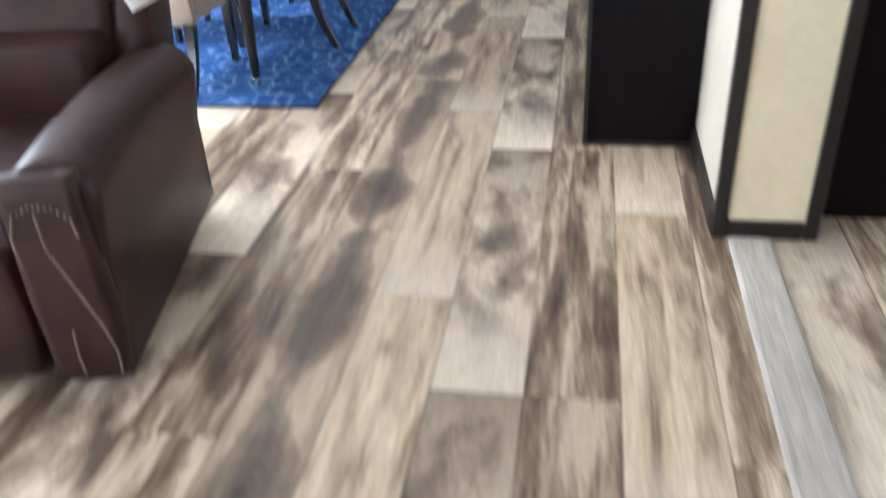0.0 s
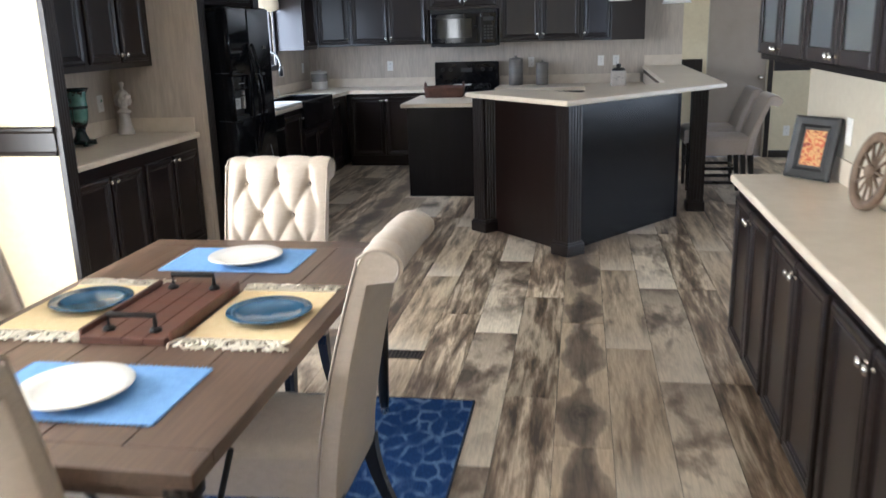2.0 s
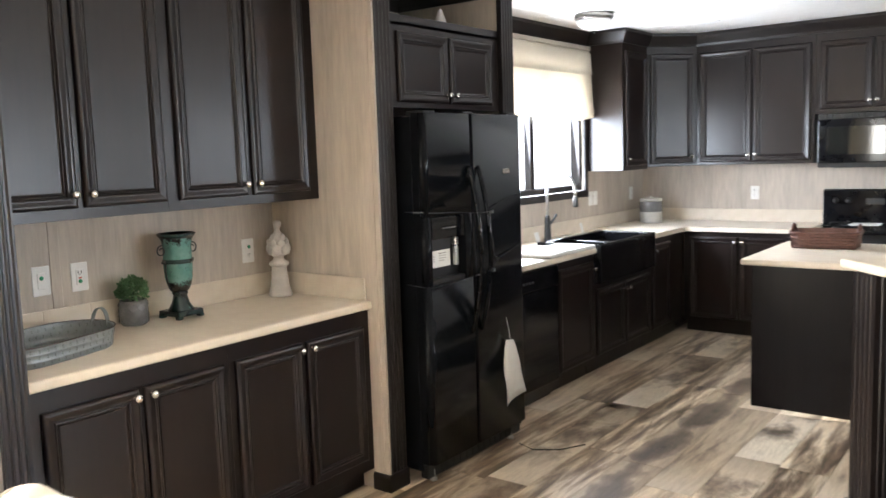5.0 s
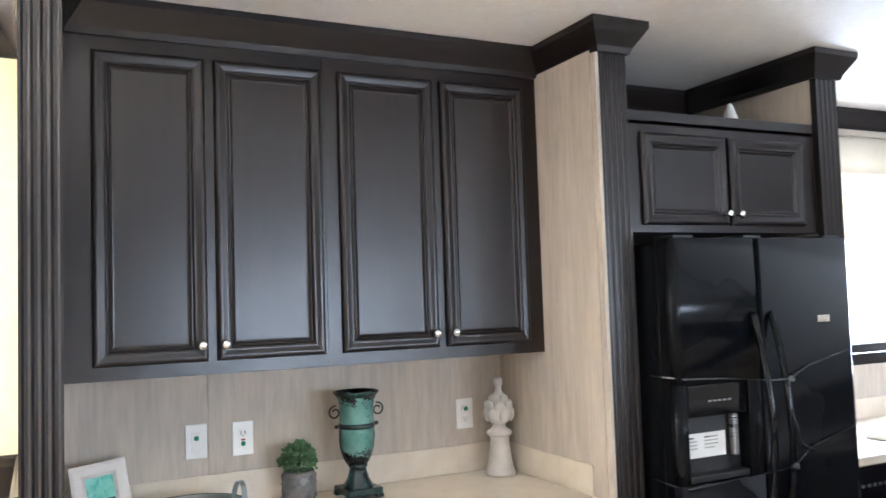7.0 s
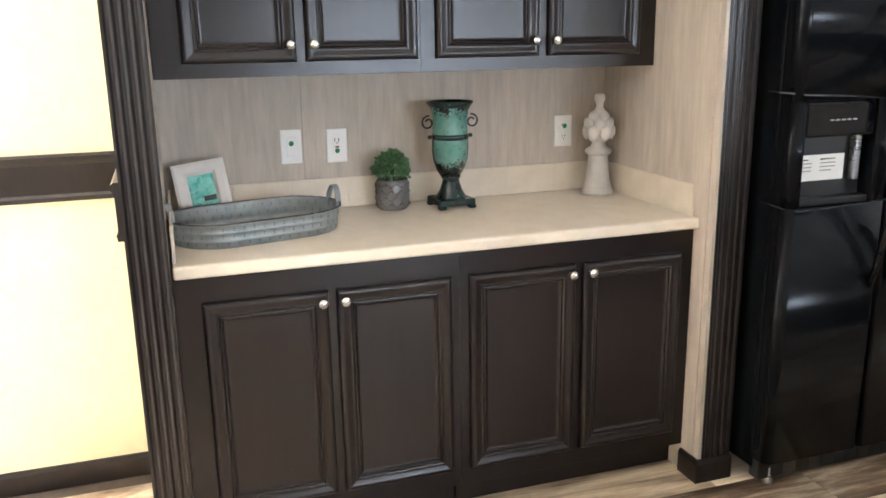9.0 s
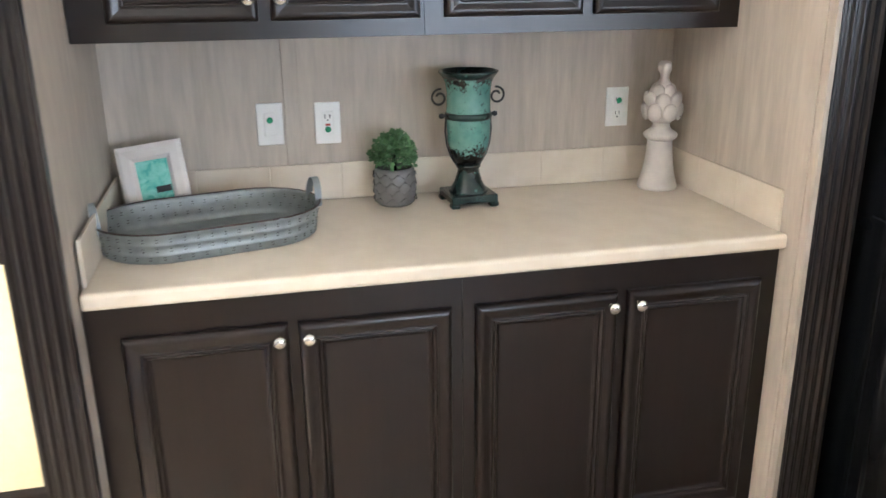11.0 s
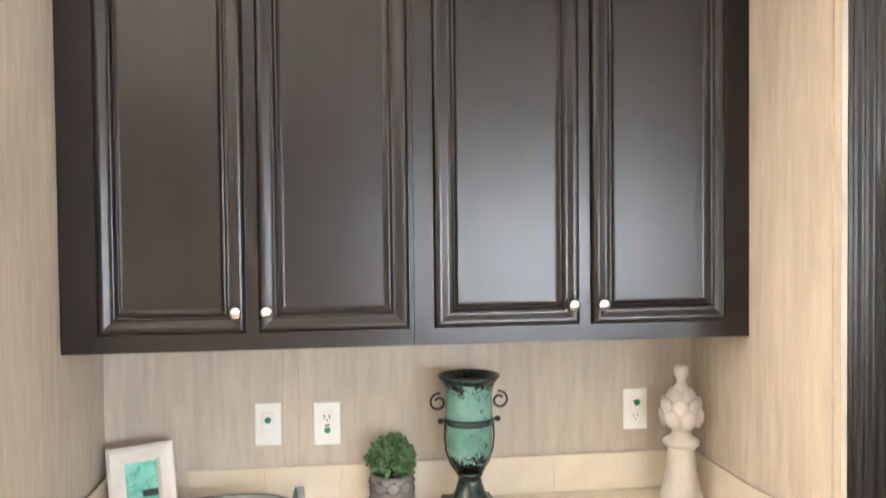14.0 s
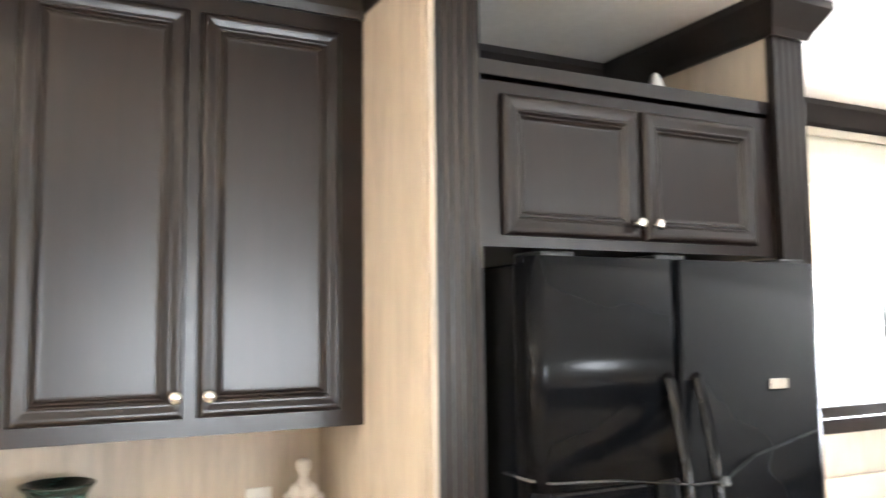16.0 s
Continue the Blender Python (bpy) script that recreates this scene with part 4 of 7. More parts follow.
    for x in (0.06, w - 0.1):
        part("foot", lathe(BM(), [(0.018, 0), (0.02, 0.012), (0.012, 0.02), (0.012, 0.06)], 12), CAN_STEEL, f, "metal levelling foot", pose(x, -0.02, 0))
    return f


refrigerator()
# paper sheet hung by a cord from the refrigerator handle
bm = BM()
rows = []
for i in range(9):
    v = i / 8
    half = 0.02 + 0.075 * min(1, v * 2.2)
    rows.append([bm.verts.new((-3.035 + 0.012 * math.sin(5 * v + 2 * u), 8.50 + 0.05 * v + half * u, 0.60 - 0.34 * v + 0.02 * u * v)) for u in (-1, -0.5, 0, 0.5, 1)])
for a, b in zip(rows, rows[1:]):
    for k in range(4):
        bm.faces.new((a[k], a[k + 1], b[k + 1], b[k])).smooth = True
sheet = solid("paper_sheet", bm, TOWEL, "white paper sheet hanging on the refrigerator door", "paper")
sol = sheet.modifiers.new("thick", "SOLIDIFY")
sol.thickness = 0.002
part("cord", tube(BM(), [(-3.032, 8.50, 0.60), (-3.035, 8.495, 0.66), (-3.046, 8.49, 0.72)], 0.0015, 5), PAPER, sheet)

# ---- sink run along the west wall ----
SF = -3.295  # cabinet front
dw = thing("dishwasher", pose(SF, 8.875, 0, 0, 0, W90), "black built-in dishwasher under the counter", "dishwasher")
bm = BM()
box(bm, 0, 0.0, 0.10, 0.60, 0.6, 0.88, 0.002)
part("body", bm, BLACK_MATT, dw)
part("door", box(BM(), 0.004, -0.025, 0.115, 0.596, -0.001, 0.74, 0.008, 2), BLACK, dw)
part("control_panel", box(BM(), 0.004, -0.03, 0.745, 0.596, -0.001, 0.878, 0.008, 2), BLACK, dw)
part("toe_panel", box(BM(), 0.004, 0.05, 0.0, 0.596, 0.08, 0.099), BLACK_MATT, dw)
bm = BM()
for i in range(6):
    box(bm, 0.08 + i * 0.035, -0.0315, 0.80, 0.10 + i * 0.035, -0.0298, 0.812)
part("button_strip", bm, CAN_STEEL, dw)
cabinet("sink_base_cabinet", pose(SF, 9.477, 0, 0, 0, W90), 0.55, 0.6, 0, 0.88,
        [(0.03, 0.52, 0.14, 0.83, "R", 0.78)], "espresso wood base cabinet with one framed door", True, "sink run cabinets")
cabinet("sink_base_cabinet", pose(SF, 10.029, 0, 0, 0, W90), 0.98, 0.6, 0, 0.66,
        [(0.03, 0.48, 0.14, 0.62, "R", 0.57), (0.50, 0.95, 0.14, 0.62, "L", 0.57)], "espresso sink base cabinet with two doors", True, "sink run cabinets")
cabinet("sink_base_cabinet", pose(SF, 11.011, 0, 0, 0, W90), 0.70, 0.6, 0, 0.88,
        [(0.03, 0.40, 0.14, 0.83, "L", 0.78)], "espresso corner base cabinet", True, "sink run cabinets")
sk = thing("farmhouse_sink", pose(-3.30, 10.03, 0, 0, 0, W90), "black apron-front farmhouse sink with two bowls", "sink")
bm = BM()
z0, z1 = 0.665, 0.945
box(bm, 0, -0.06, z0, 0.975, -0.025, z1, 0.012, 3)
box(bm, 0, 0.40, z0, 0.975, 0.46, z1, 0.008, 2)
box(bm, 0, -0.026, z0, 0.035, 0.41, z1, 0.008, 2)
box(bm, 0.94, -0.026, z0, 0.975, 0.41, z1, 0.008, 2)
box(bm, 0.46, -0.026, z0, 0.50, 0.41, z1 - 0.03, 0.008, 2)
box(bm, 0.03, -0.03, z0, 0.945, 0.41, z0 + 0.03)
part("basin", bm, BLACK, sk)
for x in (0.245, 0.72):
    part("drain", lathe(BM(), [(0.045, 0), (0.042, 0.005), (0.02, 0.004), (0, 0.002)], 16), CAN_STEEL, sk, "", pose(x, 0.2, z0 + 0.031))
fa = thing("faucet", pose(-3.80, 10.27, 0.925) @ Matrix.Diagonal((1.2, 1.2, 1.25, 1.0)), "tall dark gooseneck faucet with a side lever", "faucet")
part("base", lathe(BM(), [(0.03, 0), (0.03, 0.01), (0.022, 0.02), (0.02, 0.13), (0.016, 0.15), (0.012, 0.16)], 16), BLACK_MATT, fa)
pts = [(0, 0, 0.15), (0, 0, 0.30)] + [(0.10 - 0.10 * math.cos(math.pi * i / 10), 0.0, 0.30 + 0.11 * math.sin(math.pi * i / 10)) for i in range(1, 11)] + [(0.20, 0, 0.27)]
part("spout", tube(BM(), pts, 0.010, 10), CAN_STEEL, fa, "steel gooseneck spout")
part("spray_head", lathe(BM(), [(0.012, 0.06), (0.018, 0.04), (0.018, 0.0), (0.012, -0.004)][::-1], 14), BLACK_MATT, fa, "", pose(0.20, 0, 0.215))
part("lever", tube(BM(), [(0.0, 0.02, 0.10), (0.0, 0.055, 0.115), (0.02, 0.085, 0.16)], 0.008, 8), BLACK_MATT, fa)
tg = thing("paper_tag", pose(-3.75, 10.05, 0.928), "small white paper tag standing by the sink", "tag", "sink tags")
part("sheet", box(BM(), -0.001, -0.03, 0, 0.001, 0.03, 0.09), PAPER, tg, "", pose(0, 0, 0, 0, -14, 0))
copy_thing(tg, pose(-3.80, 10.85, 0.928, 0, 0, 10))

lc = thing("kitchen_countertop", Matrix.Identity(4), "beige laminate kitchen countertop running round the corner", "countertop")
bm = BM()
box(bm, XL + 0.002, 8.864, 0.884, -3.265, 10.022, 0.925, 0.010, 3)
box(bm, XL + 0.002, 10.022, 0.884, -3.762, 11.012, 0.925)
part("slab", bm, COUNTER, lc)
bm = BM()
prism(bm, [(XL + 0.002, YB - 0.002), (XL + 0.002, 11.012), (-3.265, 11.012), (-3.265, 11.705), (-2.292, 11.705), (-2.292, YB - 0.002)], 0.884, 0.925, 0.010, 3)
part("slab", bm, COUNTER, lc)
# light slab, such as a drainboard, flat on the counter beside the dishwasher
solid("folded_cloth", box(BM(), -3.55, 9.35, 0.9262, -3.25, 9.98, 0.955, 0.012, 3), PLATE_WHITE, "plain white slab on the counter", "cloth")
backsplash(lc, pose(XL + 0.014, 8.88, 0.926, 0, 0, W90), YB - 8.9)
backsplash(lc, pose(XL + 0.03, YB - 0.014, 0.926), -2.292 - XL - 0.03)

# ---- back run ----
BF = 11.735
cabinet("back_base_cabinet", pose(-3.29, BF, 0), 0.97, 0.6, 0, 0.882,
        [(0.06, 0.465, 0.14, 0.84, "R", 0.80), (0.487, 0.94, 0.14, 0.84, "L", 0.80)], "espresso base cabinet with two framed doors", True, "back run cabinets")
cabinet("back_base_cabinet", pose(-1.47, BF, 0), 1.05, 0.6, 0, 0.882,
        [(0.03, 0.50, 0.14, 0.84, "R", 0.80), (0.52, 1.0, 0.14, 0.84, "L", 0.80)], "espresso base cabinet with two framed doors", True, "back run cabinets")


def cab_up(x0, x1, doors, z0=1.44, label="espresso wood wall cabinet with framed doors", y=12.02):
    return cabinet("kitchen_wall_cabinet", pose(x0, y, 0), x1 - x0, YB - y - 0.002, z0, 2.47, doors, label, False, "kitchen wall cabinets")


cab_up(-3.28, -2.305, [(0.03, 0.475, 1.465, 2.41, "R", 1.525), (0.495, 0.945, 1.465, 2.41, "L", 1.525)])
cab_up(-2.303, -1.452, [(0.035, 0.42, 1.87, 2.41, "R", 1.925), (0.435, 0.82, 1.87, 2.41, "L", 1.925)], 1.835, "short espresso wall cabinet above the microwave")
cab_up(-1.45, -0.47, [(0.03, 0.478, 1.465, 2.41, "R", 1.525), (0.498, 0.95, 1.465, 2.41, "L", 1.525)])
rcab = thing("corner_wall_cabinet", Matrix.Identity(4), "diagonal espresso corner wall cabinet with a plain end panel", "cabinet", "kitchen wall cabinets")
part("body", prism(BM(), [(-0.468, YB - 0.002), (-0.468, 12.02), (-0.15, 11.715), (0.215, 11.715), (0.215, YB - 0.002)], 1.44, 2.47), ESPRESSO, rcab)
rd = part("door", panel_door(BM(), 0.38, 0.945), ESPRESSO, rcab, "", pose(-0.440, 11.990, 1.465, 0, 0, -43.8))
part("knob", knob_mesh(BM()), NICKEL, rd, "round brushed nickel knob", pose(0.022, -0.0205, 0.06, 90))
part("end_stile", box(BM(), -0.149, 11.709, 1.4405, -0.115, 11.7145, 2.469, 0.001), ESPRESSO, rcab)
# left corner: a side unit on the west wall and a diagonal unit
cabinet("kitchen_wall_cabinet", pose(-3.60, 11.19, 0, 0, 0, W90), 0.50, 0.328, 1.425, 2.47,
        [(0.04, 0.47, 1.46, 2.41, "L", 1.52)], "espresso wall cabinet beside the kitchen window", False, "kitchen wall cabinets")
dg = thing("corner_wall_cabinet", Matrix.Identity(4), "diagonal espresso corner wall cabinet", "cabinet", "kitchen wall cabinets")
part("body", prism(BM(), [(XL + 0.002, YB - 0.002), (XL + 0.002, 11.692), (-3.60, 11.692), (-3.282, 12.02), (-3.282, YB - 0.002)], 1.44, 2.47), ESPRESSO, dg)
dd = part("door", panel_door(BM(), 0.40, 0.945), ESPRESSO, dg, "", pose(-3.584, 11.709, 1.465, 0, 0, 45.9))
part("knob", knob_mesh(BM()), NICKEL, dd, "round brushed nickel knob", pose(0.372, -0.0205, 0.06, 90))
run("crown_trim", [(XL, 11.19), (-3.60, 11.19), (-3.60, 11.692), (-3.282, 12.02), (-0.468, 12.02), (-0.15, 11.715), (0.217, 11.715), (0.217, YB)], CROWN, "dark espresso crown moulding over the cabinets")

mw = thing("microwave", pose(-2.265, 11.95, 1.405), "black over-the-range microwave oven with smoked glass door", "microwave")
part("body", box(BM(), 0, 0, 0, 0.79, 0.395, 0.425, 0.004), BLACK_MATT, mw)
part("door", box(BM(), 0.006, -0.03, 0.035, 0.60, -0.001, 0.38, 0.008, 2), BLACK, mw)
part("door_window", box(BM(), 0.07, -0.0325, 0.10, 0.50, -0.029, 0.32, 0.002), mat("dark_window", (0.007, 0.008, 0.008), (0.011, 0.012, 0.012), 0.05, size=9.0, bumps=0.0, rvar=0.01), mw, "smoked glass window")
part("handle", tube(BM(), [(0.565, -0.031, 0.07), (0.565, -0.055, 0.09), (0.565, -0.055, 0.33), (0.565, -0.031, 0.35)], 0.009, 8), BLACK, mw)
part("control_panel", box(BM(), 0.605, -0.03, 0.035, 0.784, -0.001, 0.38, 0.006, 2), BLACK, mw)
bm = BM()
for r in range(5):
    for c in range(3):
        box(bm, 0.64 + c * 0.04, -0.032, 0.08 + r * 0.035, 0.668 + c * 0.04, -0.0298, 0.10 + r * 0.035)
part("buttons", bm, SLOT, mw)
part("display", box(BM(), 0.635, -0.0325, 0.29, 0.755, -0.0298, 0.335), SLOT, mw)
bm = BM()
for i in range(16):
    box(bm, 0.03 + i * 0.046, -0.02, 0.388, 0.068 + i * 0.046, -0.001, 0.418)
part("vent_grille", bm, BLACK_MATT, mw)
part("light_panel", box(BM(), 0.1, 0.08, -0.006, 0.69, 0.3, 0.001), SLOT, mw)

rg = thing("range", pose(-2.285, 11.70, 0), "black gas range with a raised back panel", "range")
part("body", box(BM(), 0.004, 0.0, 0.06, 0.796, 0.62, 0.895, 0.004), BLACK_MATT, rg)
part("oven_door", box(BM(), 0.01, -0.035, 0.22, 0.79, -0.001, 0.78, 0.01, 2), BLACK, rg)
part("drawer", box(BM(), 0.01, -0.03, 0.07, 0.79, -0.001, 0.21, 0.008, 2), BLACK, rg)
part("handle", tube(BM(), [(0.08, -0.034, 0.74), (0.08, -0.075, 0.74), (0.72, -0.075, 0.74), (0.72, -0.034, 0.74)], 0.011, 8), BLACK, rg)
part("cooktop", box(BM(), 0.0, -0.03, 0.896, 0.80, 0.56, 0.925, 0.008, 2), BLACK, rg)
for cx in (0.21, 0.59):
    for cy in (0.13, 0.40):
        bm = BM()
        for k in range(4):
            a = k * math.pi / 2
            tube(bm, [(cx + 0.01 * math.cos(a), cy + 0.01 * math.sin(a), 0.952), (cx + 0.12 * math.cos(a), cy + 0.12 * math.sin(a), 0.952), (cx + 0.125 * math.cos(a), cy + 0.125 * math.sin(a), 0.926)], 0.006, 6)
        part("grate", bm, IRON, rg)
        part("burner", lathe(BM(), [(0.045, 0.926), (0.045, 0.938), (0.03, 0.944), (0, 0.944)], 14, (cx, cy, 0)), IRON, rg)

bm = BM()
box(bm, 0.0, 0.56, 0.90, 0.80, 0.635, 1.215, 0.014, 3)
part("back_panel", bm, BLACK, rg)
for x in (0.10, 0.20, 0.60, 0.70):
    part("dial", lathe(BM(), [(0.024, 0), (0.022, 0.014), (0.012, 0.02), (0, 0.02)], 14), BLACK_MATT, rg, "black control knob", pose(x, 0.559, 1.12, 90))
part("clock_display", box(BM(), 0.33, 0.556, 1.09, 0.47, 0.5605, 1.14), SLOT, rg)
solid("booklet", box(BM(), -1.99, 11.78, 0.958, -1.78, 11.95, 0.966, 0.001), PAPER, "white instruction booklet on the range", "booklet")

bc = thing("corner_countertop", Matrix.Identity(4), "beige laminate countertop from the range round to the bar", "countertop")
bm = BM()
prism(bm, [(-1.478, YB - 0.002), (-1.478, 11.705), (-0.43, 11.705), (-0.43, 9.95), (-0.22, 9.2), (0.258, 9.35), (0.258, YB - 0.002)], 0.884, 0.925, 0.010, 3)
part("slab", bm, COUNTER, bc)
backsplash(bc, pose(-1.478, YB - 0.014, 0.926), 1.70)
backsplash(bc, pose(0.256, YB - 0.03, 0.926, 0, 0, -90), 2.6)


def canister(x, y, r, h, m, label):
    c = thing("canister", pose(x, y, 0.9255), label, "canister", "canisters")
    part("body", lathe(BM(), [(r * 0.96, 0), (r, 0.008), (r, h * 0.86), (r * 0.97, h * 0.87)], 24), m, c)
    part("lid", lathe(BM(), [(r * 1.0, h * 0.875), (r * 1.02, h * 0.89), (r * 1.0, h * 0.93), (r * 0.5, h * 0.96), (r * 0.16, h * 0.97), (r * 0.22, h * 1.02), (0, h * 1.04)], 24), m, c)
    return c


CAN_GREY = mat("taupe_stoneware", (0.13, 0.118, 0.105), (0.21, 0.19, 0.17), 0.4, (1, 1, 6), 9.0, bumps=0.05)
canister(-1.27, 12.20, 0.085, 0.34, CAN_GREY, "tall taupe stoneware canister with a lid")
canister(-0.95, 12.20, 0.075, 0.28, CAN_GREY, "taupe stoneware canister with a lid")
cc = canister(-3.70, 12.0, 0.10, 0.235, mat("cream_grey_ceramic", (0.36, 0.34, 0.30), (0.48, 0.46, 0.42), 0.35, size=20.0), "squat grey and cream ceramic canister with a dark band")
part("band", lathe(BM(), [(0.1005, 0.10), (0.1025, 0.105), (0.1025, 0.19), (0.1005, 0.195)], 24), POT_GREY, cc, "dark grey glazed band")
cj = thing("cookie_jar", pose(-0.06, 11.80, 0.9255), "square cream jar with dark lid knob and drawn marks", "jar")
part("body", box(BM(), -0.085, -0.085, 0, 0.085, 0.085, 0.17, 0.018, 3), STONE_WHITE, cj)
part("lid", lathe(BM(), [(0.075, 0.17), (0.078, 0.18), (0.06, 0.20), (0.02, 0.205), (0.028, 0.22), (0.024, 0.245), (0, 0.25)], 18), BLACK_MATT, cj, "dark lid with knob")
bm = BM()
for x, z, w in ((-0.05, 0.085, 0.035), (-0.02, 0.10, 0.04), (0.02, 0.088, 0.032), (-0.03, 0.07, 0.025)):
    box(bm, x, -0.0868, z, x + w, -0.0845, z + 0.004)
tagged(part("marks", bm, POT_GREY, cj, "thin grey printed marks"), kind="stuff")

# window shade
rs = thing("roman_shade", pose(XL + 0.015, 9.5, 0, 0, 0, W90), "cream linen roman shade, half lowered", "window shade")
bm = BM()
n = 40
zs = [2.46, 2.40, 2.30, 2.235, 2.232, 2.22, 2.10, 2.0, 1.93, 1.86]
ys = [0.0, -0.03, -0.035, -0.042, -0.03, -0.032, -0.036, -0.042, -0.05, -0.045]
rows = [[bm.verts.new((1.82 * i / n, y - 0.004 * math.sin(i * 0.9) * (2.46 - z) * 3, z + (0.012 * math.sin(i * 0.55) if z < 1.9 else 0))) for i in range(n + 1)] for z, y in zip(zs, ys)]
for a, b in zip(rows, rows[1:]):
    for k in range(n):
        bm.faces.new((a[k], a[k + 1], b[k + 1], b[k])).smooth = True
sc = part("cloth", bm, SHADE_CLOTH, rs)
sol = sc.modifiers.new("thick", "SOLIDIFY")
sol.thickness = 0.003
part("headrail", box(BM(), 0, -0.03, 2.43, 1.82, 0.01, 2.465, 0.004), SHADE_CLOTH, rs)


def wall_plate(m, label, kind="outlet"):
    """A white cover plate that faces local -y."""
    o = thing("outlet" if kind == "outlet" else "light_switch", m, label, "outlet" if kind == "outlet" else "switch", "wall plates")
    part("plate", box(BM(), -0.037, -0.006, -0.06, 0.037, 0, 0.06, 0.003, 2), WHITE_PLASTIC, o)
    bm = BM()
    if kind == "outlet":
        for z in (-0.021, 0.021):
            box(bm, -0.016, -0.0085, z - 0.015, 0.016, -0.0058, z + 0.015, 0.003, 2)
        part("socket", bm, WHITE_PLASTIC, o)
        bm = BM()
        for z in (-0.021, 0.021):
            for x in (-0.007, 0.005):
                box(bm, x, -0.0092, z - 0.002, x + 0.002, -0.0083, z + 0.008)
            box(bm, -0.002, -0.0092, z - 0.011, 0.002, -0.0083, z - 0.007)
        tagged(part("slots", bm, SLOT, o), kind="stuff")
    elif kind == "gfci":
        part("socket", box(BM(), -0.017, -0.0085, -0.034, 0.017, -0.0058, 0.034, 0.002), WHITE_PLASTIC, o)
        bm = BM()
        for x in (-0.009, 0.005):
            box(bm, x, -0.0094, 0.014, x + 0.003, -0.0083, 0.026)
        box(bm, -0.002, -0.0094, 0.008, 0.002, -0.0083, 0.012)
        tagged(part("slots", bm, SLOT, o), kind="stuff")
        part("test_button", box(BM(), -0.007, -0.0105, -0.007, 0.007, -0.0083, -0.001), RED_DOT, o, "red reset button")
    else:
        part("rocker", box(BM(), -0.017, -0.009, -0.034, 0.017, -0.0058, 0.034, 0.002), WHITE_PLASTIC, o)
    return o


def sticker(o, x, z):
    part("sticker", lathe(BM(), [(0.009, 0), (0.009, 0.0006), (0, 0.0008)], 14), GREEN_DOT, o, "round green inspection sticker", pose(x, -0.0096, z, 90))


o = wall_plate(pose(XL, 6.418, 1.161, 0, 0, W90), "white rocker switch plate with a green sticker", "switch")
sticker(o, 0.0, 0.012)
o = wall_plate(pose(XL, 6.581, 1.157, 0, 0, W90), "white outlet plate with a green sticker and red button", "gfci")
sticker(o, 0.0, -0.018)
o = wall_plate(pose(XL, 7.477, 1.165, 0, 0, W90), "white double outlet with a green sticker")
sticker(o, 0.004, 0.02)
for x, z in ((-2.87, 1.18), (-1.09, 1.19), (-0.25, 1.19), (-0.07, 1.19)):
    wall_plate(pose(x, YB, z), "white double outlet on the kitchen wall")
wall_plate(pose(XL, 11.24, 1.19, 0, 0, W90), "white switch plate on the kitchen wall", "switch")
wall_plate(pose(XL, 11.33, 1.19, 0, 0, W90), "white switch plate on the kitchen wall", "switch")
wall_plate(pose(XL, 12.07, 1.19, 0, 0, W90), "white double outlet on the kitchen wall")
wall_plate(pose(1.95, YB, 0.32), "white double outlet low on the cream wall")
wall_plate(pose(0.675, 5.70, 1.14, 0, 0, E90), "white switch plate above the buffet", "switch")
wall_plate(pose(0.675, 3.15, 1.14, 0, 0, E90), "white double outlet above the buffet")


# ---- bar and island ----
P0, P1, P2, P3 = (-1.40, 8.56), (-0.572, 7.645), (0.715, 9.15), (0.715, YB - 0.003)
bar = thing("bar_counter", Matrix.Identity(4), "raised beige laminate bar top, angled round the kitchen", "countertop")
bm = BM()
prism(bm, [P0, P1, P2, P3, (0.245, YB - 0.003), (0.245, 9.36), (-0.49, 8.36), (-1.06, 8.92)], 1.08, 1.12, 0.012, 3)
part("bar_top", bm, COUNTER, bar)
backsplash(bar, pose(0.262, YB - 0.016, 1.121), 0.44, 0.0, 0.12, 0.22)
bw = thing("bar_wall", Matrix.Identity(4), "espresso panelled knee wall under the bar", "knee wall", "", "structure")
part("panel", prism(BM(), [(-1.20, 8.535), (-0.60, 7.875), (-0.51, 7.957), (-1.11, 8.62)], 0.0, 1.078), ESPRESSO, bw, "reddish espresso panel between the posts")
part("panel", prism(BM(), [(-0.545, 7.875), (0.315, 9.035), (0.23, 9.10), (-0.51, 7.957)], 0.0, 1.078), ESPRESSO_FLAT, bw, "smooth espresso panel")
part("panel", prism(BM(), [(0.315, 9.04), (0.345, 9.06), (0.345, YB - 0.003), (0.26, YB - 0.003), (0.26, 9.12)], 0.0, 1.078), ESPRESSO_FLAT, bw, "smooth espresso panel")
bm = BM()
moulding(bm, [(-1.19, 8.545), (-0.61, 7.905)][::-1], [(0.0, 0), (-0.004, 0), (-0.004, 0.03), (0.0, 0.03)])
part("base_strip", bm, TRIM, bw)


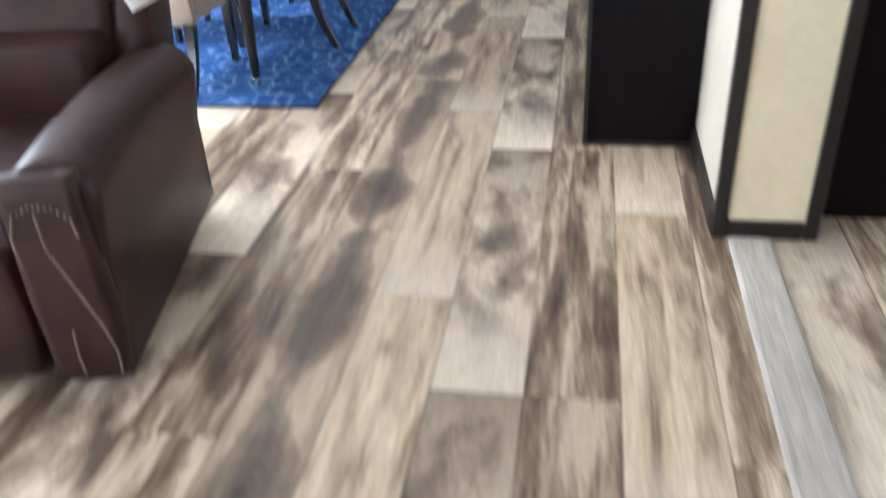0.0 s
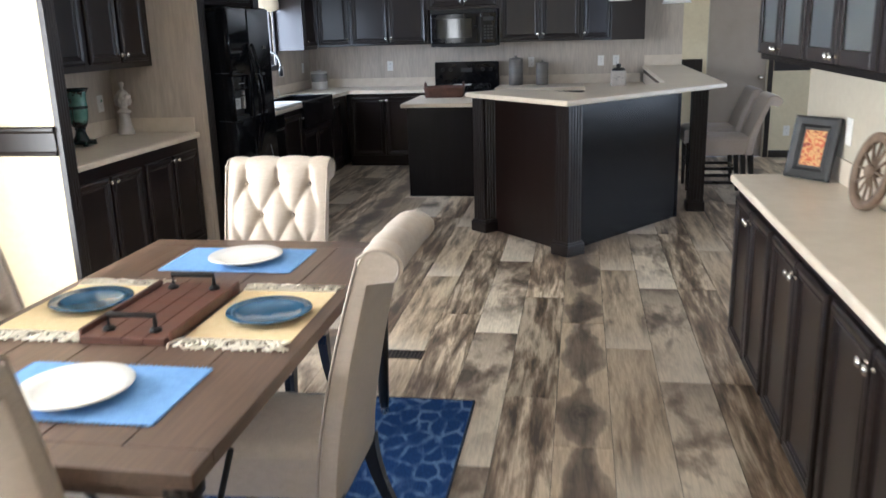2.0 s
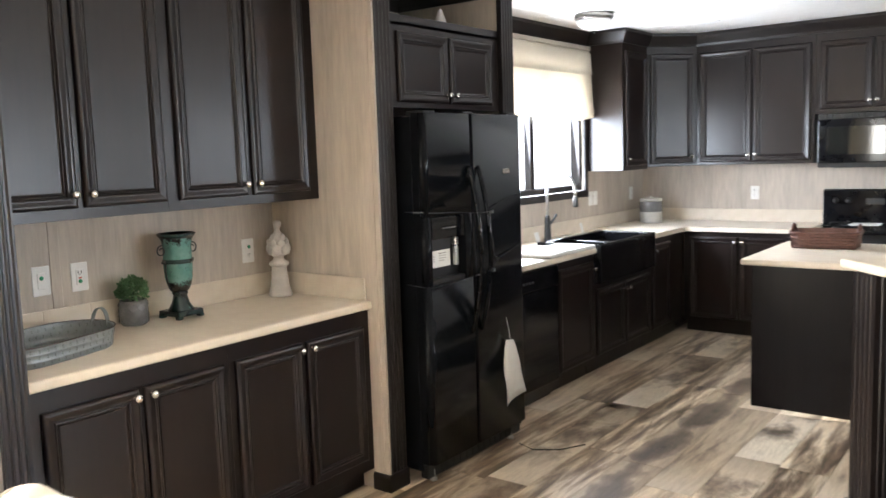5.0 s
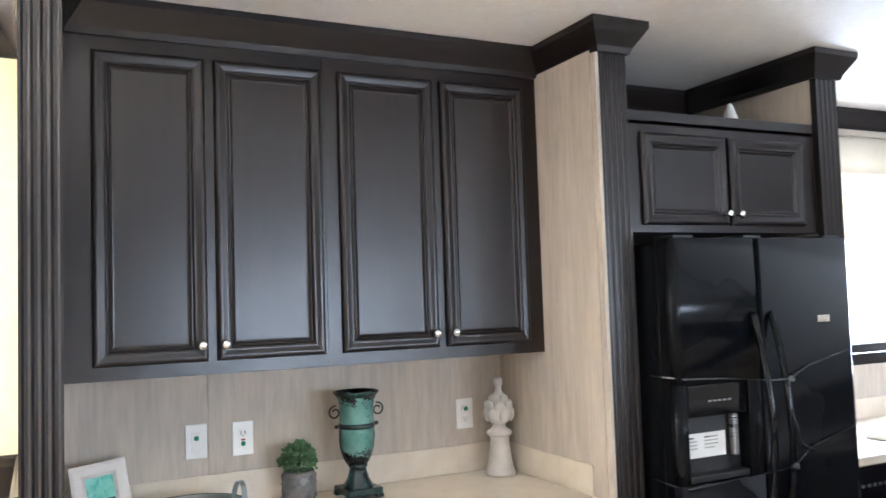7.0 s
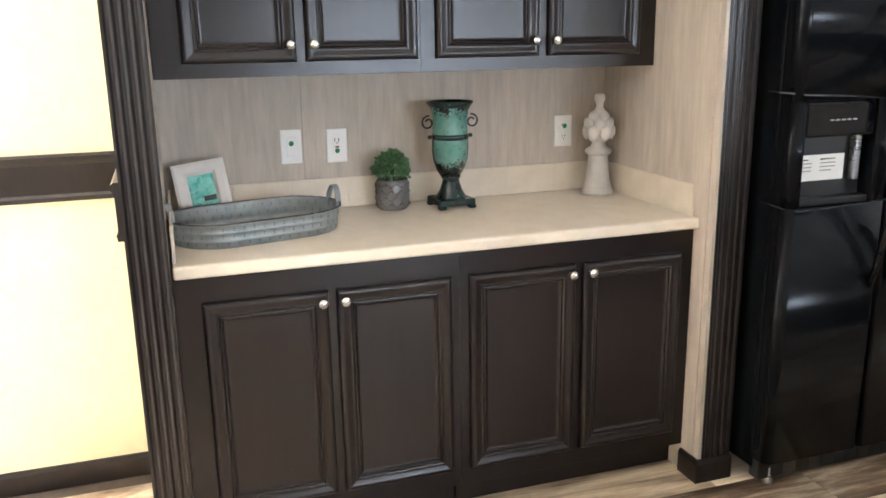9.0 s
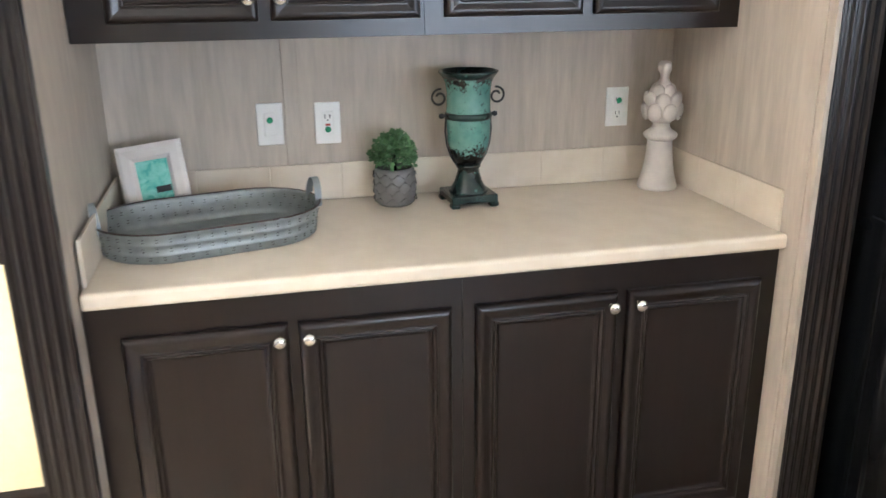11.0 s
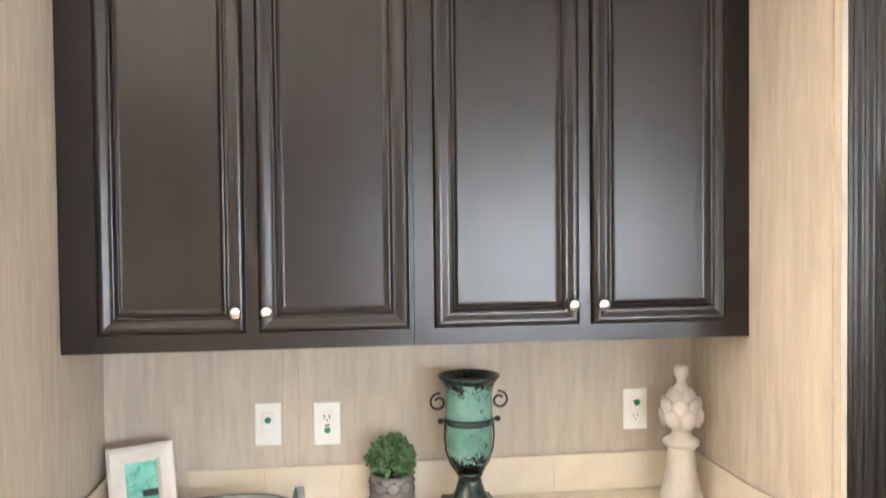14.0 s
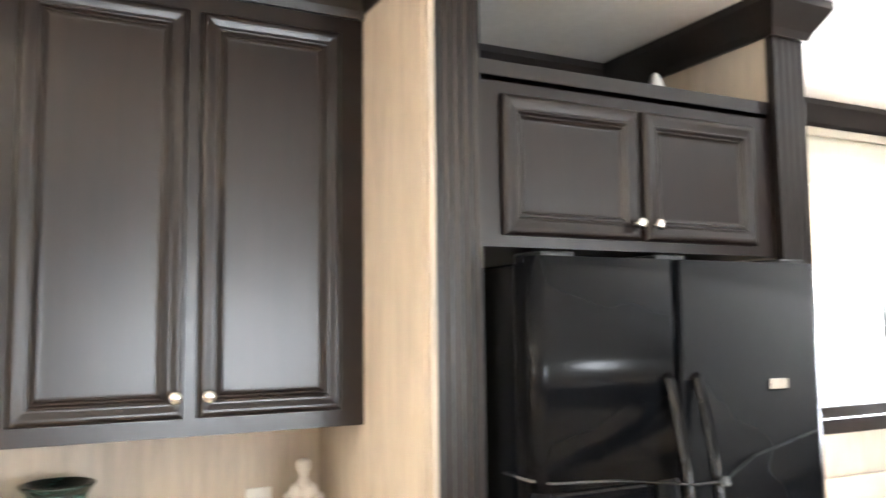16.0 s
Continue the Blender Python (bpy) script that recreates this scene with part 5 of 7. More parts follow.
def square_post(name, x, y, rz, label, w=0.135, plinth=0.175, h=1.078):
    p = thing(name, pose(x, y, 0, 0, 0, rz), label, "post", "bar posts")
    poly = []
    a = w / 2
    for s in range(4):
        ang = s * math.pi / 2
        pts = [(-a, -a)]
        for i in range(4):
            c = -a + w * (i + 0.9) / 4.8
            pts += [(c - 0.007, -a), (c - 0.003, -a + 0.005), (c + 0.003, -a + 0.005), (c + 0.007, -a)]
        poly += [(px * math.cos(ang) - py * math.sin(ang), px * math.sin(ang) + py * math.cos(ang)) for px, py in pts]
    part("shaft", prism(BM(), poly, 0.09, h), TRIM, p)
    bm = BM()
    b = plinth / 2
    box(bm, -b, -b, 0, b, b, 0.085, 0.006, 2)
    box(bm, -b + 0.008, -b + 0.008, 0.08, b - 0.008, b - 0.008, 0.10, 0.004, 2)
    part("plinth", bm, TRIM, p)
    return p


square_post("bar_post", -0.562, 7.79, 47, "square fluted espresso post at the bar's corner")
square_post("bar_post", -1.238, 8.49, 47, "square fluted espresso post at the bar's end")
square_post("bar_post", 0.525, 9.33, 0, "square espresso post under the bar overhang", 0.13, 0.155)
isl = thing("island_cabinet", Matrix.Identity(4), "espresso island cabinet with plain end panels", "cabinet")
part("body", box(BM(), -2.16, 9.885, 0.0, -1.20, 10.85, 0.882, 0.003), ESPRESSO_FLAT, isl)
part("filler", prism(BM(), [(-1.198, 8.66), (-0.52, 8.02), (0.22, 9.11), (-0.44, 9.9), (-0.45, 10.85), (-1.198, 10.85)], 0.0, 0.882), ESPRESSO_FLAT, isl)
solid("island_countertop", prism(BM(), [(-2.215, 9.84), (-1.10, 9.84), (-1.15, 8.72), (-0.52, 8.08), (0.20, 9.14), (-0.225, 9.19), (-0.435, 9.95), (-0.435, 10.9), (-2.215, 10.9)], 0.884, 0.922, 0.010, 3), COUNTER, "beige laminate island top, lower than the bar", "countertop")
pn = thing("peninsula_cabinet", pose(-0.40, 11.70, 0, 0, 0, -90), "espresso base cabinet under the bar side counter", "cabinet")
part("body", box(BM(), 0.0, 0.0, 0.10, 0.82, 0.64, 0.882, 0.002), ESPRESSO_FLAT, pn)
part("toe_kick", box(BM(), 0.0, 0.07, 0.0, 0.82, 0.64, 0.10), ESPRESSO_FLAT, pn)
add_door(pn, 0.03, 0.40, 0.14, 0.84, "R", 0.80)
add_door(pn, 0.42, 0.79, 0.14, 0.84, "L", 0.80)

# wicker basket with handles, on the island
wb = thing("wicker_basket", pose(-1.90, 10.62, 0.923, 0, 0, 4), "dark red-brown woven wicker tray basket", "basket")
bm = BM()
for k in range(5):
    z = 0.012 + k * 0.019
    r = 0.012
    hx, hy = 0.20 + 0.003 * k, 0.14 + 0.002 * k
    pts = []
    for i in range(33):
        a = 2 * math.pi * i / 32
        cx, cy = math.cos(a), math.sin(a)
        s = 1 / max(abs(cx), abs(cy)) ** 0.85
        pts.append((hx * cx * s * 0.95, hy * cy * s * 0.95, z + 0.004 * math.sin(i * math.pi + k * math.pi)))
    tube(bm, pts, r, 6)
part("weave", bm, WICKER, wb)
bm = BM()
for i in range(44):
    a = 2 * math.pi * (i + 0.5) / 44
    cx, cy = math.cos(a), math.sin(a)
    q = 0.95 / max(abs(cx), abs(cy)) ** 0.85
    tube(bm, [((0.204 + 0.004 * (i % 2)) * cx * q, (0.144 + 0.004 * (i % 2)) * cy * q, 0.004), ((0.220 - 0.004 * (i % 2)) * cx * q, (0.158 - 0.004 * (i % 2)) * cy * q, 0.098)], 0.0055, 5)
tagged(part("stakes", bm, WICKER, wb), kind="stuff")
part("border_rope", tube(BM(), [((0.222 * math.cos(a) * 0.95 / max(abs(math.cos(a)), abs(math.sin(a))) ** 0.85), (0.158 * math.sin(a) * 0.95 / max(abs(math.cos(a)), abs(math.sin(a))) ** 0.85), 0.101) for a in [2 * math.pi * i / 40 for i in range(41)]], 0.010, 6), WICKER, wb)
part("bottom", box(BM(), -0.19, -0.13, 0.002, 0.19, 0.13, 0.014), WICKER, wb)
for x in (-0.2, 0.2):
    part("handle", tube(BM(), [(x, -0.06, 0.09), (x, -0.05, 0.135), (x, 0.0, 0.15), (x, 0.05, 0.135), (x, 0.06, 0.09)], 0.009, 8), WICKER, wb)


# ---- pendants and ceiling lights ----
def pendant(x, y, zb):
    p = thing("pendant_lamp", pose(x, y, zb), "bell-shaped frosted glass pendant lamp on a metal rod, unlit", "pendant lamp", "bar pendants")
    prof = [(0.088, 0.0), (0.080, 0.012), (0.066, 0.045), (0.054, 0.085), (0.046, 0.125), (0.040, 0.145), (0.026, 0.155), (0.022, 0.152), (0.036, 0.140), (0.042, 0.122), (0.050, 0.083), (0.062, 0.043), (0.076, 0.012), (0.084, 0.0)]
    part("shade", lathe(BM(), prof + prof[:1], 28), SHADE_GLASS, p, "frosted white glass shade")
    part("cap", lathe(BM(), [(0.028, 0.15), (0.03, 0.165), (0.02, 0.185), (0.012, 0.21), (0.006, 0.215)], 16), NICKEL, p)
    part("rod", tube(BM(), [(0, 0, 0.21), (0, 0, ZC - zb - 0.02)], 0.006, 8), NICKEL, p)
    part("canopy", lathe(BM(), [(0.012, ZC - zb - 0.035), (0.05, ZC - zb - 0.02), (0.058, ZC - zb - 0.001)], 18), NICKEL, p)


pendant(-0.20, 8.48, 1.785)
pendant(0.355, 9.5, 1.775)
pendant(0.41, 10.95, 1.80)
cl = thing("ceiling_light", pose(-3.42, 10.33, ZC) @ Matrix.Diagonal((0.82, 0.82, 0.92, 1.0)), "flush ceiling light with a frosted glass bowl", "ceiling light")
part("rim", lathe(BM(), [(0.165, -0.001), (0.172, -0.02), (0.165, -0.045), (0.15, -0.05), (0.14, -0.03)], 28), CAN_STEEL, cl, "brushed metal rim")
part("bowl", lathe(BM(), [(0.15, -0.04), (0.142, -0.075), (0.11, -0.105), (0.06, -0.122), (0.012, -0.127), (0.0, -0.127)], 28), SHADE_GLASS, cl, "frosted glass bowl")
part("finial", lathe(BM(), [(0.0, -0.15), (0.012, -0.142), (0.008, -0.13), (0.014, -0.125)], 12), BLACK_MATT, cl)
for x, y in ((-2.95, 11.4), (-1.55, 11.35)):
    sp = thing("recessed_light", pose(x, y, ZC), "small recessed ceiling light with white trim", "ceiling light", "recessed lights")
    part("trim_ring", lathe(BM(), [(0.05, -0.006), (0.075, -0.004), (0.08, 0.0)], 20), WHITE_PLASTIC, sp)
    part("lens", lathe(BM(), [(0.0, -0.004), (0.05, -0.005)], 20), SHADE_GLASS, sp)

# ---- buffet along the dividing wall ----
BX = 0.275
BN = 4
BW = (5.935 - 2.76) / BN
for i in range(BN):
    y1 = 5.935 - i * BW
    cabinet("buffet_cabinet", pose(BX, y1, 0, 0, 0, E90), BW - 0.002, 0.395, 0, 0.868,
            [(0.025, BW / 2 - 0.006, 0.12, 0.82, "R", 0.768), (BW / 2 + 0.006, BW - 0.027, 0.12, 0.82, "L", 0.768)],
            "espresso wood buffet cabinet with two framed doors", True, "buffet cabinets")
bep = thing("buffet_end_panel", Matrix.Identity(4), "plain espresso end panel of the buffet", "panel")
part("panel", box(BM(), BX - 0.02, 2.735, 0, 0.672, 2.757, 0.868, 0.002), ESPRESSO_FLAT, bep)
part("corner_bead", box(BM(), BX - 0.024, 2.731, 0.0, BX - 0.008, 2.745, 0.868, 0.003, 2), TRIM, bep)
part("base_bead", box(BM(), BX - 0.006, 2.728, 0.0, 0.66, 2.7345, 0.018, 0.002), TRIM, bep)
bct = thing("buffet_countertop", Matrix.Identity(4), "long beige laminate buffet top with tiled splash", "countertop")
part("slab", box(BM(), 0.235, 2.71, 0.870, 0.674, 5.975, 0.908, 0.010, 3), COUNTER, bct)
backsplash(bct, pose(0.661, 5.96, 0.909, 0, 0, E90), 3.24)
md = thing("media_cabinet", pose(1.0, 2.20, 0, 0, 0, W90), "dark espresso cabinet behind the dividing wall", "cabinet")
part("body", box(BM(), 0.0, -0.42, 0.06, 1.5, -0.002, 0.88, 0.002), ESPRESSO_FLAT, md)
part("plinth", box(BM(), 0.01, -0.40, 0.0, 1.49, -0.01, 0.06), ESPRESSO_FLAT, md)
part("top", box(BM(), -0.02, -0.44, 0.881, 1.52, -0.002, 0.92, 0.006, 2), TRIM, md)
for x0 in (0.03, 0.52, 1.01):
    add_door(md, x0, x0 + 0.46, 0.10, 0.84, "R", 0.78, None, -0.42)
# glass-fronted wall cabinets above
NU = 4
UW = (6.38 - 2.80) / NU
for i in range(NU):
    y1 = 6.38 - i * UW
    gc = thing("glass_wall_cabinet", pose(0.42, y1, 0, 0, 0, E90), "dark wall cabinet with two frosted glass doors", "cabinet", "glass wall cabinets")
    w = UW - 0.002
    for nm, bx in (("bottom_panel", (0, 0, 1.43, w, 0.254, 1.455)), ("top_panel", (0, 0, 2.44, w, 0.254, 2.47)), ("side_panel", (0, 0, 1.455, 0.018, 0.254, 2.44)), ("side_panel", (w - 0.018, 0, 1.455, w, 0.254, 2.44)), ("back_panel", (0.018, 0.240, 1.455, w - 0.018, 0.254, 2.44)), ("shelf", (0.018, 0.02, 1.94, w - 0.018, 0.235, 1.955))):
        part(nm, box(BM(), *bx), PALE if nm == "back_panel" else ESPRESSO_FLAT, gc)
    for k, (x0, x1, side) in enumerate(((0.012, w / 2 - 0.004, "R"), (w / 2 + 0.004, w - 0.012, "L"))):
        bm = BM()
        f = 0.055
        box(bm, x0, -0.021, 1.46, x0 + f, -0.001, 2.43, 0.004, 2)
        box(bm, x1 - f, -0.021, 1.46, x1, -0.001, 2.43, 0.004, 2)
        box(bm, x0 + f, -0.020, 1.46, x1 - f, -0.001, 1.46 + f, 0.003)
        box(bm, x0 + f, -0.020, 2.43 - f, x1 - f, -0.001, 2.43, 0.003)
        d = part("door", bm, ESPRESSO, gc)
        part("glass_panel", box(BM(), x0 + f - 0.004, -0.011, 1.46 + f - 0.004, x1 - f + 0.004, -0.007, 2.43 - f + 0.004), FROST, d, "frosted glass panel")
        kx = x1 - 0.026 if side == "R" else x0 + 0.026
        part("knob", knob_mesh(BM()), NICKEL, d, "round brushed nickel knob", pose(kx, -0.0205, 1.49, 90))
run("crown_trim", [(0.42, 6.38), (0.42, 2.80)][::-1], [(-o, z) for o, z in CROWN], "dark crown moulding over the glass cabinets")


def photo_frame(name, m, w, h, border, fm, am, label, mat_card=None, depth=0.022):
    """A picture frame lying in local x-z, facing -y, tipped back, on a strut."""
    p = thing(name, m, label, "picture frame", "buffet frames")
    lean = pose(0, 0, 0, -13)
    bm = BM()
    prof = [(0, 0), (0, depth * 0.8), (border * 0.25, depth), (border * 0.75, depth * 0.9), (border, depth * 0.5), (border, 0.0)]
    loops = [[bm.verts.new((x, -d, z)) for x, z in ((-w / 2 + i, i), (w / 2 - i, i), (w / 2 - i, h - i), (-w / 2 + i, h - i))] for i, d in prof]
    for a, b in zip(loops, loops[1:] + loops[:1]):
        for k in range(4):
            bm.faces.new((a[k], a[(k + 1) % 4], b[(k + 1) % 4], b[k]))
    part("frame", bm, fm, p, "", lean)
    if mat_card:
        part("mat_card", box(BM(), -w / 2 + border - 0.002, -0.006, border - 0.002, w / 2 - border + 0.002, -0.003, h - border + 0.002), mat_card, p, "", lean)
    b2 = border + (0.10 * (w - 2 * border) if mat_card else 0)
    part("picture", box(BM(), -w / 2 + b2 - 0.001, -0.0085, b2 - 0.001, w / 2 - b2 + 0.001, -0.0065, h - b2 + 0.001), am, p, "", lean)
    part("back_board", box(BM(), -w / 2 + 0.004, -0.003, 0.004, w / 2 - 0.004, 0.0, h - 0.004), BLACK_MATT, p, "", lean)
    part("strut", box(BM(), -0.02, 0.0, 0.0, 0.02, 0.004, h * 0.72), BLACK_MATT, p, "", pose(0, 0.008 + 0.15 * h, 0.0, 3))
    return p


photo_frame("photo_frame", pose(0.545, 5.82, 0.9095, 0, 0, E90 + 38), 0.235, 0.285, 0.05, FRAME_BLACK, ART_RED, "black picture frame with a red and orange print", SLOT)
photo_frame("photo_frame", pose(0.562, 4.38, 0.9095, 0, 0, E90 + 2), 0.29, 0.40, 0.045, FRAME_WOOD, ART_TAN, "rustic brown frame with a tan print", mat("tan_card", (0.42, 0.28, 0.13), (0.55, 0.38, 0.2), 0.7, size=20.0))


def wagon_wheel(y, r, x=0.575):
    w = thing("decorative_wheel", pose(x, y, 0.9095, 0, 13, 5) @ pose(0, 0, r), "weathered wooden wagon wheel ornament leaning on the wall", "wheel ornament", "buffet wheels")
    bm = BM()
    n = 40
    rings = []
    for i in range(n):
        a = 2 * math.pi * i / n
        rings.append([bm.verts.new((dx, (r - dr) * math.cos(a), (r - dr) * math.sin(a))) for dx, dr in ((-0.012, 0), (0.012, 0), (0.014, 0.012), (0.010, 0.034), (-0.010, 0.034), (-0.014, 0.012))])
    for i in range(n):
        a, b = rings[i], rings[(i + 1) % n]
        for k in range(6):
            bm.faces.new((a[k], a[(k + 1) % 6], b[(k + 1) % 6], b[k])).smooth = True
    part("rim", bm, WHEEL_WOOD, w)
    for i in range(12):
        a = 2 * math.pi * i / 12
        part("spoke", tube(BM(), [(0, 0.02 * math.cos(a), 0.02 * math.sin(a)), (0, (r - 0.03) * math.cos(a), (r - 0.03) * math.sin(a))], 0.006, 6), WHEEL_WOOD, w)
    part("hub", lathe(BM(), [(0.022, -0.022), (0.026, -0.01), (0.026, 0.01), (0.022, 0.022)], 16), WHEEL_WOOD, w, "", pose(0, 0, 0, 0, 90, 0))


wagon_wheel(5.17, 0.15)
wagon_wheel(3.70, 0.148)
fr = thing("tablet_easel", pose(0.468, 3.05, 0.9095, 0, 0, E90 - 25), "dark thin plaque leaning on a black wire easel", "plaque")
part("plaque", box(BM(), -0.11, -0.012, 0.0, 0.11, 0.0, 0.34, 0.003), BLACK_WOOD, fr, "", pose(0, 0.0, 0.016, -37))
part("ledge_wire", tube(BM(), [(-0.07, 0.0, 0.03), (-0.07, -0.028, 0.006), (-0.062, -0.034, 0.02)], 0.0032, 6), IRON, fr)
part("ledge_wire", tube(BM(), [(0.07, 0.0, 0.03), (0.07, -0.028, 0.006), (0.062, -0.034, 0.02)], 0.0032, 6), IRON, fr)
for x in (-0.025, 0.025):
    part("easel_wire", tube(BM(), [(x, 0.098, 0.135), (x, 0.112, 0.15), (x, 0.128, 0.135), (x, 0.166, 0.004)], 0.0034, 6), IRON, fr)

# ---- dining set ----
rug = thing("rug", pose(-1.78, 4.145, 0), "blue lattice-patterned area rug with a dark border", "rug")
bm = BM()
bmesh.ops.create_grid(bm, x_segments=40, y_segments=50, size=0.5)
for v in bm.verts:
    v.co.x, v.co.y = v.co.x * 1.69, v.co.y * 2.18
    v.co.z = 0.011 + 0.0018 * noise.noise(v.co * 9)
ext = bmesh.ops.extrude_face_region(bm, geom=bm.faces[:])
for v in ext["geom"]:
    if isinstance(v, bmesh.types.BMVert):
        v.co.z = 0.004
part("rug_surface", bm, RUG, rug)
bm = BM()
for a in ((-0.853, -1.098, 0.853, -1.088), (-0.853, 1.088, 0.853, 1.098), (-0.853, -1.088, -0.843, 1.088), (0.843, -1.088, 0.853, 1.088)):
    box(bm, a[0], a[1], 0.003, a[2], a[3], 0.013, 0.003)
part("binding", bm, RUG_EDGE, rug, "dark navy bound edge")

TX0, TX1, TY0, TY1 = -2.305, -1.25, 3.265, 5.155
tb = thing("dining_table", pose(0, 0, 0), "brown plank-top dining table with turned black legs", "table")
bm = BM()
npl = 5
pw = (TX1 - TX0 - 0.0) / npl
for i in range(npl):
    part("plank", box(BM(), TX0 + i * pw + 0.0008, TY0 + 0.10, 0.722, TX0 + (i + 1) * pw - 0.0008, TY1 - 0.10, 0.762, 0.003, 2), TABLE_WOOD, tb)
bm.free()
for y0, y1 in ((TY0, TY0 + 0.0985), (TY1 - 0.0985, TY1)):
    part("breadboard_end", box(BM(), TX0, y0, 0.722, TX1, y1, 0.762, 0.004, 2), TABLE_WOOD, tb)
bm = BM()
box(bm, TX0 + 0.08, TY0 + 0.07, 0.655, TX1 - 0.08, TY0 + 0.095, 0.721)
box(bm, TX0 + 0.08, TY1 - 0.095, 0.655, TX1 - 0.08, TY1 - 0.07, 0.721)
box(bm, TX0 + 0.06, TY0 + 0.09, 0.655, TX0 + 0.085, TY1 - 0.09, 0.721)
box(bm, TX1 - 0.085, TY0 + 0.09, 0.655, TX1 - 0.06, TY1 - 0.09, 0.721)
part("apron", bm, TABLE_WOOD, tb)
LEGP = [(0.016, 0.0), (0.019, 0.01), (0.019, 0.045), (0.022, 0.05), (0.024, 0.16), (0.034, 0.40), (0.038, 0.50), (0.034, 0.53), (0.024, 0.545), (0.022, 0.56), (0.036, 0.575), (0.046, 0.60), (0.046, 0.63), (0.036, 0.65), (0.03, 0.66), (0.045, 0.672), (0.045, 0.722)]
for x, y in ((TX0 + 0.07, TY0 + 0.06), (TX1 - 0.055, TY0 + 0.06), (TX0 + 0.07, TY1 - 0.075), (TX1 - 0.055, TY1 - 0.075)):
    lg = part("leg", lathe(BM(), LEGP, 18), BLACK_WOOD, tb, "turned black leg", pose(x, y, 0.0125))
    part("foot_cap", lathe(BM(), [(0.0165, 0.0), (0.0195, 0.004), (0.0195, 0.03), (0.0185, 0.032)], 16), NICKEL, lg, "worn metal foot cap", pose(0, 0, -0.0004))
for x in (TX0 + 0.07, TX1 - 0.055):
    for y, s in ((TY0 + 0.06, 1), (TY1 - 0.075, -1)):
        part("brace_rod", tube(BM(), [(x, y, 0.40), (x + (-0.26 if x > -1.78 else 0.26), y + s * 0.03, 0.655)], 0.008, 8), IRON, tb, "thin iron brace")
        part("brace_rod", tube(BM(), [(x, y, 0.40), (x, y + s * 0.24, 0.655)], 0.008, 8), IRON, tb, "thin iron brace")


def roll_chair(name, m, label, cat, seat_z=0.47, back_top=1.085, cloth=None, stool=False, tuft=True, group="chairs round the table"):
    """An upholstered chair with a scrolled back; front is +y."""
    cloth = cloth or LINEN
    c = thing(name, m, label, cat, group)
    hw = 0.25 if not stool else 0.225
    skirt = seat_z - 0.16
    # seat cushion
    bm = BM()
    nx, ny = 14, 14
    top = []
    for j in range(ny + 1):
        row = []
        for i in range(nx + 1):
            u, v = 2 * i / nx - 1, 2 * j / ny - 1
            k = 1 - max(abs(u), abs(v)) ** 6
            row.append(bm.verts.new((u * (hw - 0.03) * (1 + 0.05 * v), 0.03 + v * 0.25, seat_z - 0.03 + 0.035 * k ** 0.6 if k > 0 else seat_z - 0.03)))
        top.append(row)
    for j in range(ny):
        for i in range(nx):
            bm.faces.new((top[j][i], top[j][i + 1], top[j + 1][i + 1], top[j + 1][i])).smooth = True
    rim = [top[0][i] for i in range(nx + 1)] + [top[j][nx] for j in range(1, ny + 1)] + [top[ny][i] for i in range(nx - 1, -1, -1)] + [top[j][0] for j in range(ny - 1, 0, -1)]
    low = [bm.verts.new((v.co.x * 0.985, 0.03 + (v.co.y - 0.03) * 0.985, skirt)) for v in rim]
    for i in range(len(rim)):
        f = bm.faces.new((rim[i], low[i], low[(i + 1) % len(rim)], rim[(i + 1) % len(rim)]))
        f.smooth = False
    bm.faces.new(low)
    part("seat", bm, cloth, c)
    # scrolled back: a side section swept across the width
    bm = BM()
    zt = back_top - 0.055
    sec = []
    nf = 60
    for i in range(nf + 1):
        s = i / nf
        sec.append((-0.155 - 0.155 * s ** 1.5, skirt + (zt - skirt) * s, 1.0, s))
    cy, cz, r = sec[-1][0] - 0.058, zt, 0.058
    for i in range(1, 13):
        a = math.pi * i / 9
        sec.append((cy + r * math.cos(a), cz + r * math.sin(a), 2.0, 1.0))
    for i in range(10):
        s = max(0.0, 0.93 - 0.93 * i / 9)
        sec.append((-0.222 - 0.140 * s ** 1.45, skirt + (zt - skirt) * s, 0.0, s))
    nu = 68
    # buttons on a diamond lattice, rows 0.12 apart
    z0, du, dz = zt - 0.06, 0.62, 0.27
    btn = []
    for n_ in range(4):
        for x in ((-du, 0.0, du) if n_ % 2 == 0 else (-du / 2, du / 2)):
            btn.append((x, z0 - n_ * dz / 2))
    rows = []
    for i in range(nu + 1):
        u = 2 * i / nu - 1
        row = []
        for (y, z, fr_, s) in sec:
            wloc = hw * (0.965 + 0.035 * s)
            x = u * wloc
            edge = 1 - abs(u) ** 8
            side = min(1.0, max(0.0, (0.86 - abs(u)) / 0.16))
            yy, zz = y - (1 - edge) * 0.012 * (1 if fr_ else -1), z
            if tuft:
                pleat = abs(math.sin(math.pi * u / du)) ** 0.5
                lat = (abs(math.sin(math.pi * (u / du + (z - z0) / dz))) * abs(math.sin(math.pi * (u / du - (z - z0) / dz)))) ** 0.5
                k_ = min(1.0, max(0.0, (z - z0 + 0.02) / 0.05))
                puff = (1 - k_) * lat + k_ * pleat
                if fr_ == 1.0:
                    d = 0.034 * (puff - 0.6) * side + 0.006 * (1 - side)
                    for bx, bz in btn:
                        rr = math.hypot((u - bx) * hw, z - bz)
                        d -= 0.026 * math.exp(-(rr / 0.017) ** 2)
                    yy += d * min(1.0, s / 0.3)
                elif fr_ == 2.0:
                    d = 0.010 * (pleat - 0.8) * side * max(0.0, (z - cz) / r)
                    yy += d * (y - cy) / r
